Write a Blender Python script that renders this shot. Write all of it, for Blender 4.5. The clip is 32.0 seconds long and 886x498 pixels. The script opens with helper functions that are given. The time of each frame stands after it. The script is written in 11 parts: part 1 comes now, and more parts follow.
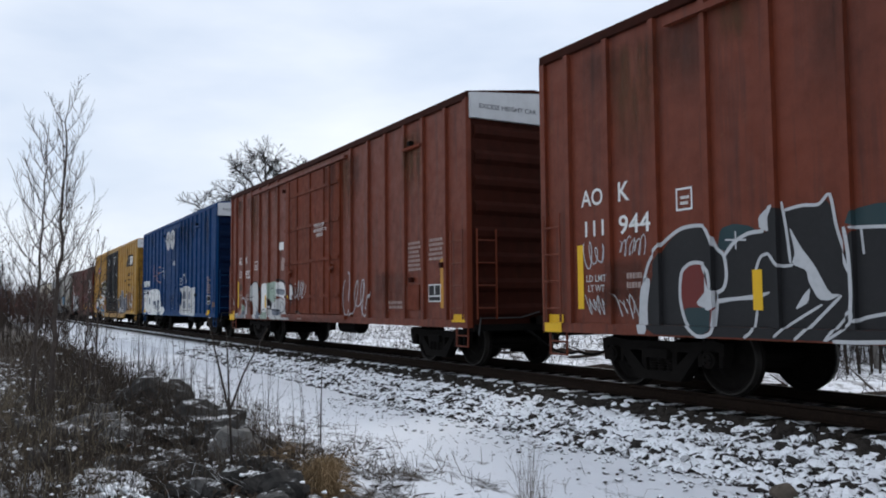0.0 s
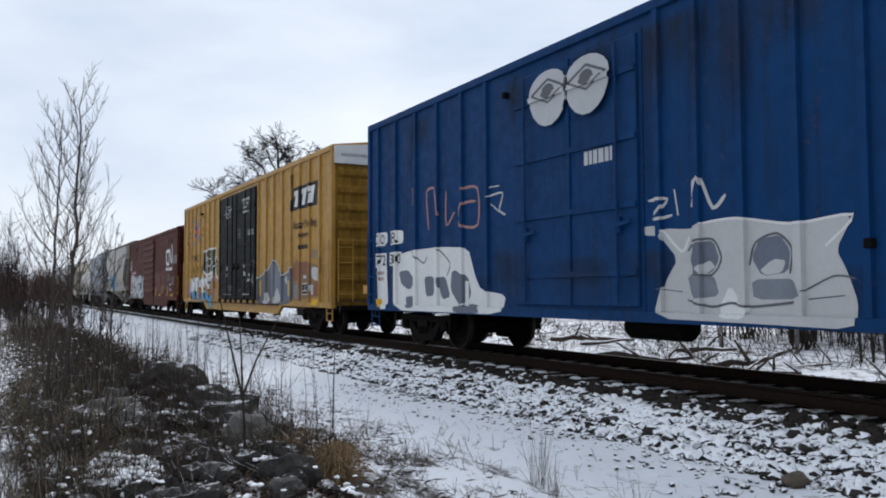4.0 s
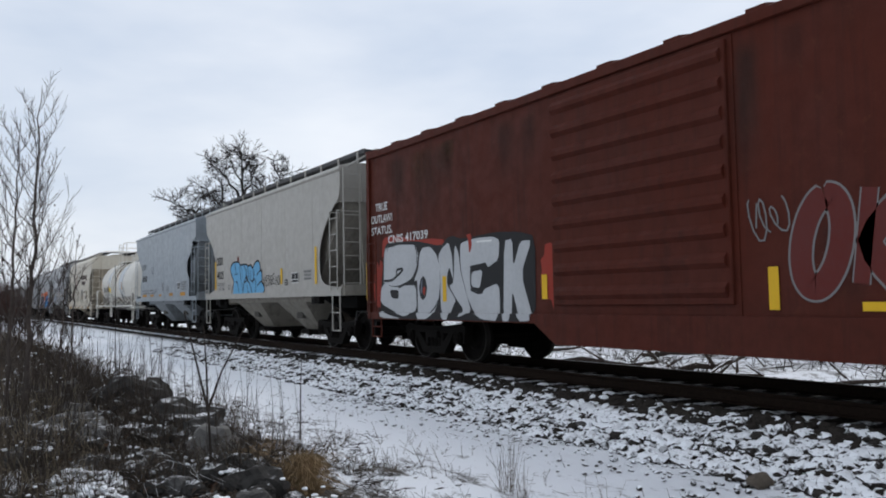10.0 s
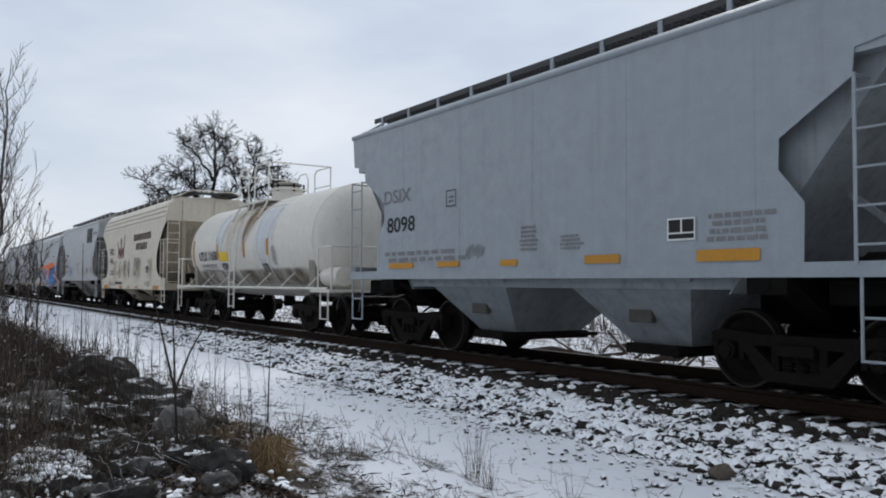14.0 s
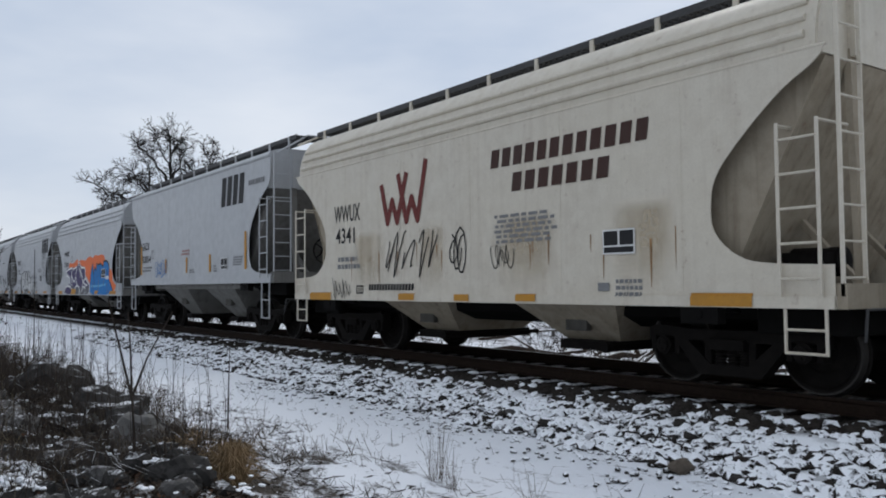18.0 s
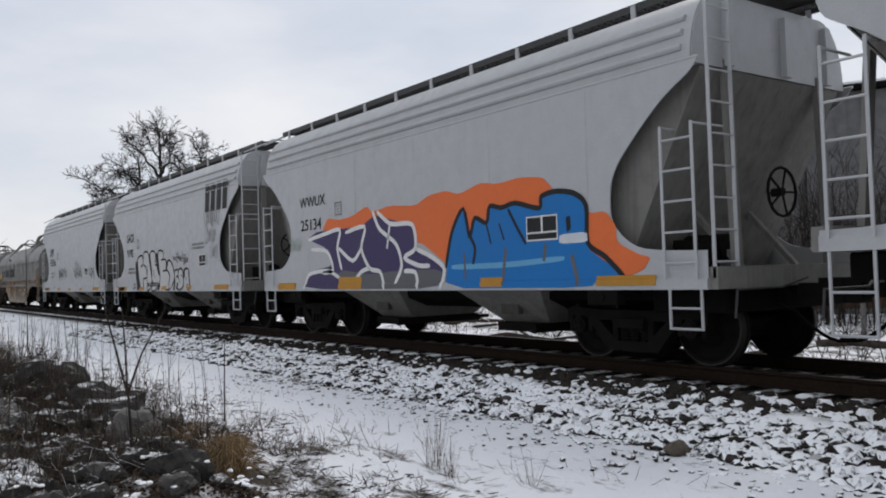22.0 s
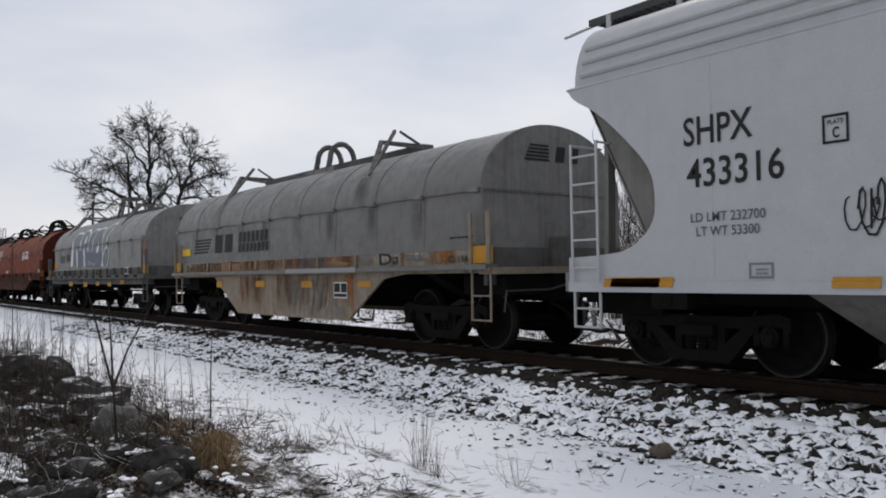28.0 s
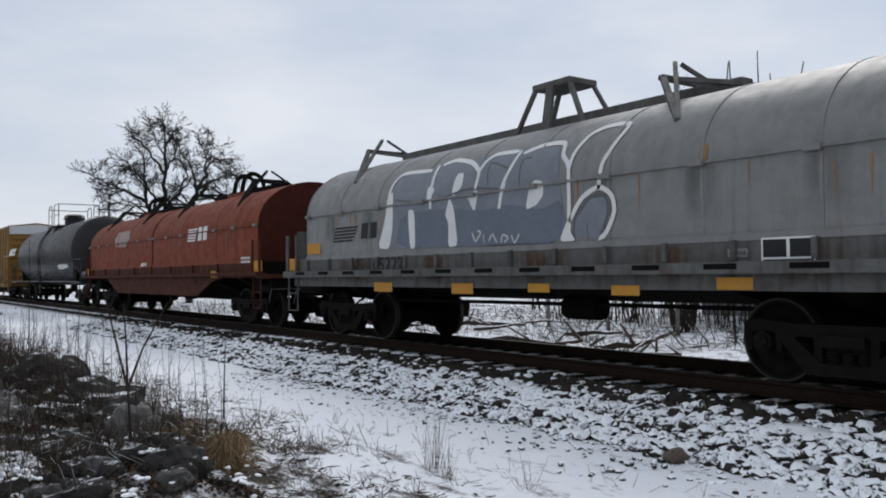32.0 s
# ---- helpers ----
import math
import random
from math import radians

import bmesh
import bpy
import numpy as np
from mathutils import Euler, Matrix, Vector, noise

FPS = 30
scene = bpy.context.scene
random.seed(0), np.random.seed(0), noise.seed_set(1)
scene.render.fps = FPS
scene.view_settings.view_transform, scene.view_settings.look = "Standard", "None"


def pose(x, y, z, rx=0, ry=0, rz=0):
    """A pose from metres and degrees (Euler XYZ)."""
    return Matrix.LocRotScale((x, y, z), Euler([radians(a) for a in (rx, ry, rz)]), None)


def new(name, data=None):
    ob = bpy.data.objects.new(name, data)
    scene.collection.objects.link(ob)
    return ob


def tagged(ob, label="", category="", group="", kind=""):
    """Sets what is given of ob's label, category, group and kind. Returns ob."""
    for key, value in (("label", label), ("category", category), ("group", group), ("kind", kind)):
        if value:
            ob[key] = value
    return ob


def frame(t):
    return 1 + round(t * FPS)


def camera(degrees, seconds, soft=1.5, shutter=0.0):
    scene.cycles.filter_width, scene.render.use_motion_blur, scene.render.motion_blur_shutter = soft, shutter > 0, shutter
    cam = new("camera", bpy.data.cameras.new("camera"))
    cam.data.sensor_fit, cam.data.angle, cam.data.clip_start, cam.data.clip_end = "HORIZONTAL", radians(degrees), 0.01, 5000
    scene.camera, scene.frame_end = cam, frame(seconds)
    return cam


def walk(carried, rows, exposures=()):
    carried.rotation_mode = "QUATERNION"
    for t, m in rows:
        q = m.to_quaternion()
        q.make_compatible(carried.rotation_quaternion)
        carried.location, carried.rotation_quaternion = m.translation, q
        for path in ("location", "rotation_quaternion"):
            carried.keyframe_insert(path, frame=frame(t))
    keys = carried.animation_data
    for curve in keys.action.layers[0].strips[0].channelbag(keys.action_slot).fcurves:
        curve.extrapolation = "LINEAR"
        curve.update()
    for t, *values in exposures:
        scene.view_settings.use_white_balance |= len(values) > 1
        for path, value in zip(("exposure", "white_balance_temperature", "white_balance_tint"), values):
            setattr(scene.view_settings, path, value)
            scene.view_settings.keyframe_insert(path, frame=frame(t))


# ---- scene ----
cam = camera(56.50, 32.0, soft=1.9)
EYE = (0.0, -8.999, 1.181)
# seconds, tilt, lean, turn
PATH = [
    (0, 93.80, 0.48, 60.80), (0.5, 94.11, 0.36, 61.42), (1, 94.07, 0.26, 62.26),
    (1.5, 93.78, 0.48, 62.24), (2, 94.00, 0.58, 62.59), (2.5, 93.53, 0.25, 62.34),
    (3, 93.57, -0.20, 62.17), (3.5, 93.14, -0.04, 61.86), (5.5, 92.81, 0.73, 61.29),
    (6, 92.95, 0.51, 61.36), (6.5, 93.19, 0.56, 61.47), (7, 93.31, 0.19, 61.34),
    (7.5, 93.14, 0.90, 61.25), (8, 92.97, 0.97, 61.16), (8.5, 93.13, 1.07, 60.52),
    (9, 93.42, 1.33, 59.89), (9.5, 93.32, 1.18, 59.48), (10, 93.41, 1.07, 59.34),
    (10.5, 93.42, 0.91, 59.28), (11, 93.42, 0.95, 59.54), (11.5, 93.61, 0.83, 59.64),
    (12, 93.40, 0.72, 59.61), (12.5, 92.96, 0.47, 58.64), (13, 93.56, 0.86, 58.36),
    (13.5, 93.14, 0.09, 57.72), (14, 92.49, -0.39, 57.37), (14.5, 92.25, 0.31, 56.98),
    (16.5, 92.76, 0.39, 55.22), (17, 92.81, 0.46, 54.89), (17.5, 92.74, 0.49, 54.81),
    (18, 92.55, 0.49, 54.64), (18.5, 91.85, 0.51, 54.65), (19, 91.96, 0.81, 54.61),
    (19.5, 91.99, 0.74, 54.52), (20, 91.86, 1.26, 54.67), (20.5, 92.14, 1.07, 54.64),
    (21, 92.53, 1.41, 54.84), (21.5, 91.49, 1.76, 54.73), (22, 91.74, 1.76, 54.19),
    (22.5, 92.15, 1.01, 52.92), (23, 92.77, 0.70, 52.85), (23.5, 92.63, 0.34, 53.36),
    (24, 91.97, 0.38, 53.41), (24.5, 93.02, 0.20, 53.41), (25, 92.90, 0.18, 53.58),
    (25.5, 92.82, 0.23, 53.62), (27.5, 91.82, 0.63, 53.47), (28, 91.70, 0.91, 53.41),
    (28.5, 91.73, -0.10, 52.89), (29, 91.68, -0.06, 53.50), (29.5, 92.09, -0.14, 54.22),
    (30, 91.97, -0.19, 54.44), (30.5, 92.12, 0.05, 54.11), (31, 91.78, 0.16, 54.33),
    (31.5, 91.89, 0.14, 54.58), (32, 91.88, 0.50, 54.34),
]
# seconds, metres that the train has gone
TRAVEL = [
    (0, -0.01), (0.5, 3.52), (1, 7.08), (1.5, 10.64), (2, 14.20), (2.5, 17.77), (3, 21.33), (3.5, 24.90),
    (5.5, 39.01), (6, 42.39), (6.5, 45.74), (7, 49.09), (7.5, 52.47), (8, 55.88), (8.5, 59.32), (9, 62.65),
    (9.5, 65.87), (10, 69.12), (10.5, 72.37), (11, 75.61), (11.5, 78.84), (12, 82.04), (12.5, 85.24), (13, 88.44),
    (13.5, 91.65), (14, 94.86), (14.5, 98.06), (16.5, 110.94), (17, 114.14), (17.5, 117.28), (18, 120.36), (18.5, 123.41),
    (19, 126.45), (19.5, 129.51), (20, 132.59), (20.5, 135.61), (21, 138.54), (21.5, 141.45), (22, 144.40), (22.5, 147.44),
    (23, 150.51), (23.5, 153.50), (24, 156.41), (24.5, 159.28), (25, 162.12), (25.5, 164.95), (27.5, 176.34), (28, 179.23),
    (28.5, 182.13), (29, 184.94), (29.5, 187.71), (30, 190.47), (30.5, 193.20), (31, 195.93), (31.5, 198.67), (32, 201.37),
]
walk(cam, [(t, pose(*EYE, rx, ry, rz)) for t, rx, ry, rz in PATH],
     [(0, 0.12, 6330, 10), (6, 0.06, 6380, 10), (10, -0.02, 6420, 10), (15, -0.2, 6400, 10), (16.8, -0.29, 6340, 10), (18, -0.23, 6280, 10), (18.9, -0.17, 6150, 11), (19.6, -0.08, 6150, 11), (20.1, -0.04, 6180, 11), (20.45, -0.04, 6600, 11),
      (22, -0.09, 6800, 12), (25, -0.11, 6850, 13), (28, -0.16, 6800, 13), (30, -0.2, 6550, 12), (32, -0.2, 6480, 11)])

# ---- sky: overcast, with a soft low sun behind the cloud ----
world = bpy.data.worlds.new("overcast_sky")
scene.world = world
world.use_nodes = True
SUN_UP, SUN_TURN = radians(46), radians(-32)


def sky_nodes():
    nt = world.node_tree
    nt.nodes.clear()
    out = nt.nodes.new("ShaderNodeOutputWorld")
    bg = nt.nodes.new("ShaderNodeBackground")
    sky = nt.nodes.new("ShaderNodeTexSky")
    sky.sky_type = "NISHITA"
    sky.sun_disc = False
    sky.sun_elevation, sky.sun_rotation = SUN_UP, SUN_TURN
    sky.air_density, sky.dust_density = 1.0, 2.0
    co = nt.nodes.new("ShaderNodeTexCoord")
    mp = nt.nodes.new("ShaderNodeMapping")
    mp.inputs["Scale"].default_value = (1.0, 1.0, 3.2)
    n1 = nt.nodes.new("ShaderNodeTexNoise")
    n1.inputs["Scale"].default_value = 2.1
    n1.inputs["Detail"].default_value = 5.0
    n1.inputs["Roughness"].default_value = 0.5
    ramp = nt.nodes.new("ShaderNodeValToRGB")
    ramp.color_ramp.elements[0].position, ramp.color_ramp.elements[0].color = 0.32, (6.2, 7.1, 8.5, 1)
    ramp.color_ramp.elements[1].position, ramp.color_ramp.elements[1].color = 0.66, (9.3, 9.7, 10.3, 1)
    mix = nt.nodes.new("ShaderNodeMix")
    mix.data_type = "RGBA"
    mix.inputs["Factor"].default_value = 0.88
    nt.links.new(co.outputs["Generated"], mp.inputs["Vector"])
    nt.links.new(mp.outputs["Vector"], n1.inputs["Vector"])
    nt.links.new(n1.outputs["Fac"], ramp.inputs["Fac"])
    nt.links.new(sky.outputs["Color"], mix.inputs[6])
    nt.links.new(ramp.outputs["Color"], mix.inputs[7])
    nt.links.new(mix.outputs[2], bg.inputs["Color"])
    bg.inputs["Strength"].default_value = 0.1
    nt.links.new(bg.outputs["Background"], out.inputs["Surface"])


sky_nodes()
sun = new("sun", bpy.data.lights.new("sun", "SUN"))
sun.data.energy, sun.data.angle, sun.data.color = 1.35, radians(30), (1.0, 0.97, 0.93)
sun.rotation_euler = (radians(90) - SUN_UP, 0, radians(180) - SUN_TURN)

# ---- materials ----
def nodes_of(name):
    m = bpy.data.materials.new(name)
    m.use_nodes = True
    nt = m.node_tree
    bsdf = nt.nodes["Principled BSDF"]
    bsdf.inputs["Specular IOR Level"].default_value = 0.22
    return m, nt, bsdf


def noise_node(nt, vec, scale, detail=4.0, rough=0.55, stretch=None):
    n = nt.nodes.new("ShaderNodeTexNoise")
    n.inputs["Scale"].default_value = scale
    n.inputs["Detail"].default_value = detail
    n.inputs["Roughness"].default_value = rough
    if stretch:
        mp = nt.nodes.new("ShaderNodeMapping")
        mp.inputs["Scale"].default_value = stretch
        nt.links.new(vec, mp.inputs["Vector"])
        vec = mp.outputs["Vector"]
    nt.links.new(vec, n.inputs["Vector"])
    return n.outputs["Fac"]


def ranged(nt, value, a, b, c=0.0, d=1.0):
    n = nt.nodes.new("ShaderNodeMapRange")
    n.inputs["From Min"].default_value, n.inputs["From Max"].default_value = a, b
    n.inputs["To Min"].default_value, n.inputs["To Max"].default_value = c, d
    nt.links.new(value, n.inputs["Value"])
    return n.outputs["Result"]


def blended(nt, fac, a, b, how="MIX"):
    n = nt.nodes.new("ShaderNodeMix")
    n.data_type, n.blend_type = "RGBA", how
    for sock, value in ((n.inputs[0], fac), (n.inputs[6], a), (n.inputs[7], b)):
        if isinstance(value, (int, float)):
            sock.default_value = value
        elif isinstance(value, tuple):
            sock.default_value = (*value, 1)
        else:
            nt.links.new(value, sock)
    return n.outputs[2]


def times(nt, a, b, op="MULTIPLY"):
    n = nt.nodes.new("ShaderNodeMath")
    n.operation = op
    for sock, value in zip(n.inputs, (a, b)):
        if isinstance(value, (int, float)):
            sock.default_value = value
        else:
            nt.links.new(value, sock)
    return n.outputs[0]


def bumped(nt, bsdf, height, strength, distance):
    n = nt.nodes.new("ShaderNodeBump")
    n.inputs["Strength"].default_value, n.inputs["Distance"].default_value = strength, distance
    nt.links.new(height, n.inputs["Height"])
    nt.links.new(n.outputs["Normal"], bsdf.inputs["Normal"])


def paint(name, color, dirt=(0.05, 0.04, 0.035), amount=0.45, rough=0.55, fade=0.25, rust=0.0, streak=0.5, gloss=0.22):
    """Weathered paint on steel: faded patches, grime, runs down the sheet, spots of rust."""
    m, nt, bsdf = nodes_of(name)
    bsdf.inputs["Specular IOR Level"].default_value = gloss
    co = nt.nodes.new("ShaderNodeTexCoord").outputs["Object"]
    big = noise_node(nt, co, 0.7, 5)
    mid = noise_node(nt, co, 4.5, 6, 0.65)
    fine = noise_node(nt, co, 38, 3)
    runs = noise_node(nt, co, 3.2, 4, 0.6, (2.6, 2.6, 0.14))
    pale = tuple(min(1, c * 0.7 + 0.3 * (sum(color) / 3 + 0.06)) for c in color)
    col = blended(nt, ranged(nt, big, 0.35, 0.7, 0, fade * 2), color, pale)
    col = blended(nt, ranged(nt, fine, 0.3, 0.7, 0, 0.25), col, tuple(c * 0.72 for c in color))
    grime = times(nt, ranged(nt, mid, 0.38, 0.8), ranged(nt, big, 0.3, 0.65, 0.3, 1))
    col = blended(nt, times(nt, grime, amount), col, dirt)
    col = blended(nt, times(nt, ranged(nt, runs, 0.5, 0.78), streak * amount), col, dirt)
    if rust:
        spots = times(nt, ranged(nt, noise_node(nt, co, 7, 8, 0.7), 0.58, 0.68), ranged(nt, runs, 0.42, 0.6))
        col = blended(nt, times(nt, spots, rust), col, (0.16, 0.06, 0.022))
    nt.links.new(col, bsdf.inputs["Base Color"])
    nt.links.new(ranged(nt, mid, 0.3, 0.8, rough - 0.1, min(1, rough + 0.2)), bsdf.inputs["Roughness"])
    dents = times(nt, noise_node(nt, co, 1.4, 2), 6.0)
    bumped(nt, bsdf, times(nt, dents, times(nt, fine, 0.35), "ADD"), 0.25, 0.006)
    return m


def plain(name, color, rough=0.7, metal=0.0, vary=0.3, scale=12.0, bump=0.3, depth=0.004):
    """A surface with grain at two scales."""
    m, nt, bsdf = nodes_of(name)
    co = nt.nodes.new("ShaderNodeTexCoord").outputs["Object"]
    a = noise_node(nt, co, scale, 5, 0.6)
    b = noise_node(nt, co, scale * 0.13, 4)
    col = blended(nt, ranged(nt, a, 0.3, 0.7), tuple(c * (1 - vary) for c in color), tuple(min(1, c * (1 + vary)) for c in color))
    col = blended(nt, ranged(nt, b, 0.35, 0.7, 0, vary), col, tuple(c * 0.6 for c in color))
    nt.links.new(col, bsdf.inputs["Base Color"])
    bsdf.inputs["Metallic"].default_value = metal
    nt.links.new(ranged(nt, a, 0.3, 0.7, max(0.05, rough - 0.12), min(1, rough + 0.1)), bsdf.inputs["Roughness"])
    bumped(nt, bsdf, a, bump, depth)
    return m


def mark(name, color, wear=0.25, scale=14):
    """Painted lettering and spray paint, a little worn."""
    m, nt, bsdf = nodes_of(name)
    co = nt.nodes.new("ShaderNodeTexCoord").outputs["Object"]
    a = noise_node(nt, co, scale, 6, 0.7)
    b = noise_node(nt, co, 1.6, 4)
    col = blended(nt, ranged(nt, a, 0.45, 0.8, 0, wear), color, tuple(c * 0.35 + 0.04 for c in color))
    col = blended(nt, ranged(nt, b, 0.4, 0.7, 0, wear), col, tuple(c * 0.6 + 0.03 for c in color))
    nt.links.new(col, bsdf.inputs["Base Color"])
    bsdf.inputs["Roughness"].default_value = 0.6
    return m


def stain(name, color, most=0.8, streak=5.0, low=0.35, high=0.62):
    """Thin dirt, rust or overspray that fades out towards its edges, broken into upright runs."""
    m, nt, bsdf = nodes_of(name)
    tex = nt.nodes.new("ShaderNodeTexCoord")
    sep = nt.nodes.new("ShaderNodeSeparateXYZ")
    nt.links.new(tex.outputs["Generated"], sep.inputs[0])
    sides = times(nt, ranged(nt, sep.outputs["X"], 0.0, 0.3), ranged(nt, sep.outputs["X"], 0.7, 1.0, 1.0, 0.0))
    ends = times(nt, ranged(nt, sep.outputs["Z"], 0.0, 0.55), ranged(nt, sep.outputs["Z"], 0.88, 1.0, 1.0, 0.0))
    runs = noise_node(nt, tex.outputs["Object"], streak, 5, 0.6, (1.0, 1.0, 0.12))
    fine = noise_node(nt, tex.outputs["Object"], 18, 5, 0.7)
    cover = times(nt, times(nt, sides, ends), times(nt, ranged(nt, runs, low, high), ranged(nt, fine, 0.25, 0.6, 0.78, 1.0)))
    nt.links.new(times(nt, cover, most), bsdf.inputs["Alpha"])
    nt.links.new(blended(nt, fine, tuple(c * 0.7 for c in color), tuple(c * 1.25 for c in color)), bsdf.inputs["Base Color"])
    bsdf.inputs["Roughness"].default_value = 0.7
    bsdf.inputs["Specular IOR Level"].default_value = 0.15
    return m


SNOW = (0.88, 0.895, 0.92)


def snowy(name, color, low=0.35, high=0.7, vary=0.35, scale=14.0, cover=1.0, tip=0.0, bare=0.0, patchy=0.0):
    """Stone, soil or wood with snow lying on what faces up."""
    m, nt, bsdf = nodes_of(name)
    co = nt.nodes.new("ShaderNodeTexCoord").outputs["Object"]
    geo = nt.nodes.new("ShaderNodeNewGeometry")
    sep = nt.nodes.new("ShaderNodeSeparateXYZ")
    nt.links.new(geo.outputs["Normal"], sep.inputs[0])
    a = noise_node(nt, co, scale, 5, 0.65)
    base = blended(nt, ranged(nt, a, 0.3, 0.7), tuple(c * (1 - vary) for c in color), tuple(c * (1 + vary) for c in color))
    up = times(nt, sep.outputs["Z"], times(nt, times(nt, a, 0.5, "SUBTRACT"), 0.9), "ADD")
    if patchy:
        up = times(nt, up, times(nt, times(nt, noise_node(nt, co, 1.7, 4, 0.6, (1.0, 2.2, 1.0)), 0.5, "SUBTRACT"), patchy), "ADD")
    lie = times(nt, ranged(nt, up, low, high), cover)
    if tip:
        lie = times(nt, lie, ranged(nt, geo.outputs["Random Per Island"], 1 - tip, 1 - tip + 0.02, 1.0, 0.0))
    if bare:
        # no snow stays on the strip that the trains sweep
        yy = nt.nodes.new("ShaderNodeSeparateXYZ")
        nt.links.new(co, yy.inputs[0])
        lie = times(nt, lie, ranged(nt, times(nt, times(nt, yy.outputs["Y"], -1.0), times(nt, a, 0.5), "ADD"), bare, bare + 0.4))
    nt.links.new(blended(nt, lie, base, SNOW), bsdf.inputs["Base Color"])
    bsdf.inputs["Roughness"].default_value = 0.85
    bumped(nt, bsdf, a, 0.5, 0.01)
    return m


def ground_material():
    """Trodden snow over dead grass and gravel: cleaner along the track road, thin among the weeds."""
    m, nt, bsdf = nodes_of("snowy_ground")
    co = nt.nodes.new("ShaderNodeTexCoord").outputs["Object"]
    sep = nt.nodes.new("ShaderNodeSeparateXYZ")
    nt.links.new(co, sep.inputs[0])
    big = noise_node(nt, co, 0.55, 5, 0.6)
    patch = noise_node(nt, co, 2.4, 7, 0.7, (0.6, 1.5, 1))
    fine = noise_node(nt, co, 16, 6, 0.7)
    wide = noise_node(nt, co, 0.05, 3)
    soil = blended(nt, ranged(nt, fine, 0.35, 0.65), (0.03, 0.026, 0.022), (0.09, 0.074, 0.055))
    soil = blended(nt, ranged(nt, big, 0.4, 0.65), soil, (0.06, 0.05, 0.042))
    # bare ground shows through more, the farther from the road
    edge = times(nt, ranged(nt, sep.outputs["Y"], -4.4, -6.0, 0.0, 0.2), ranged(nt, sep.outputs["Y"], 2.0, 6.0, 0.0, 0.16), "ADD")
    bank = times(nt, times(nt, ranged(nt, sep.outputs["Y"], -6.0, -6.6, 0.0, 0.33), ranged(nt, sep.outputs["Y"], -8.7, -8.0)), ranged(nt, sep.outputs["X"], -5.9, -6.6))
    edge = times(nt, edge, bank, "ADD")
    cut = times(nt, times(nt, patch, times(nt, fine, 0.35), "ADD"), times(nt, big, 0.35), "ADD")
    bare = ranged(nt, times(nt, cut, edge, "ADD"), 0.98, 1.12)
    pale = blended(nt, ranged(nt, wide, 0.4, 0.6), SNOW, (0.8, 0.82, 0.86))
    nt.links.new(blended(nt, bare, pale, soil), bsdf.inputs["Base Color"])
    bsdf.inputs["Roughness"].default_value = 0.8
    bumped(nt, bsdf, times(nt, times(nt, patch, 2.0), fine, "ADD"), 0.6, 0.03)
    return m


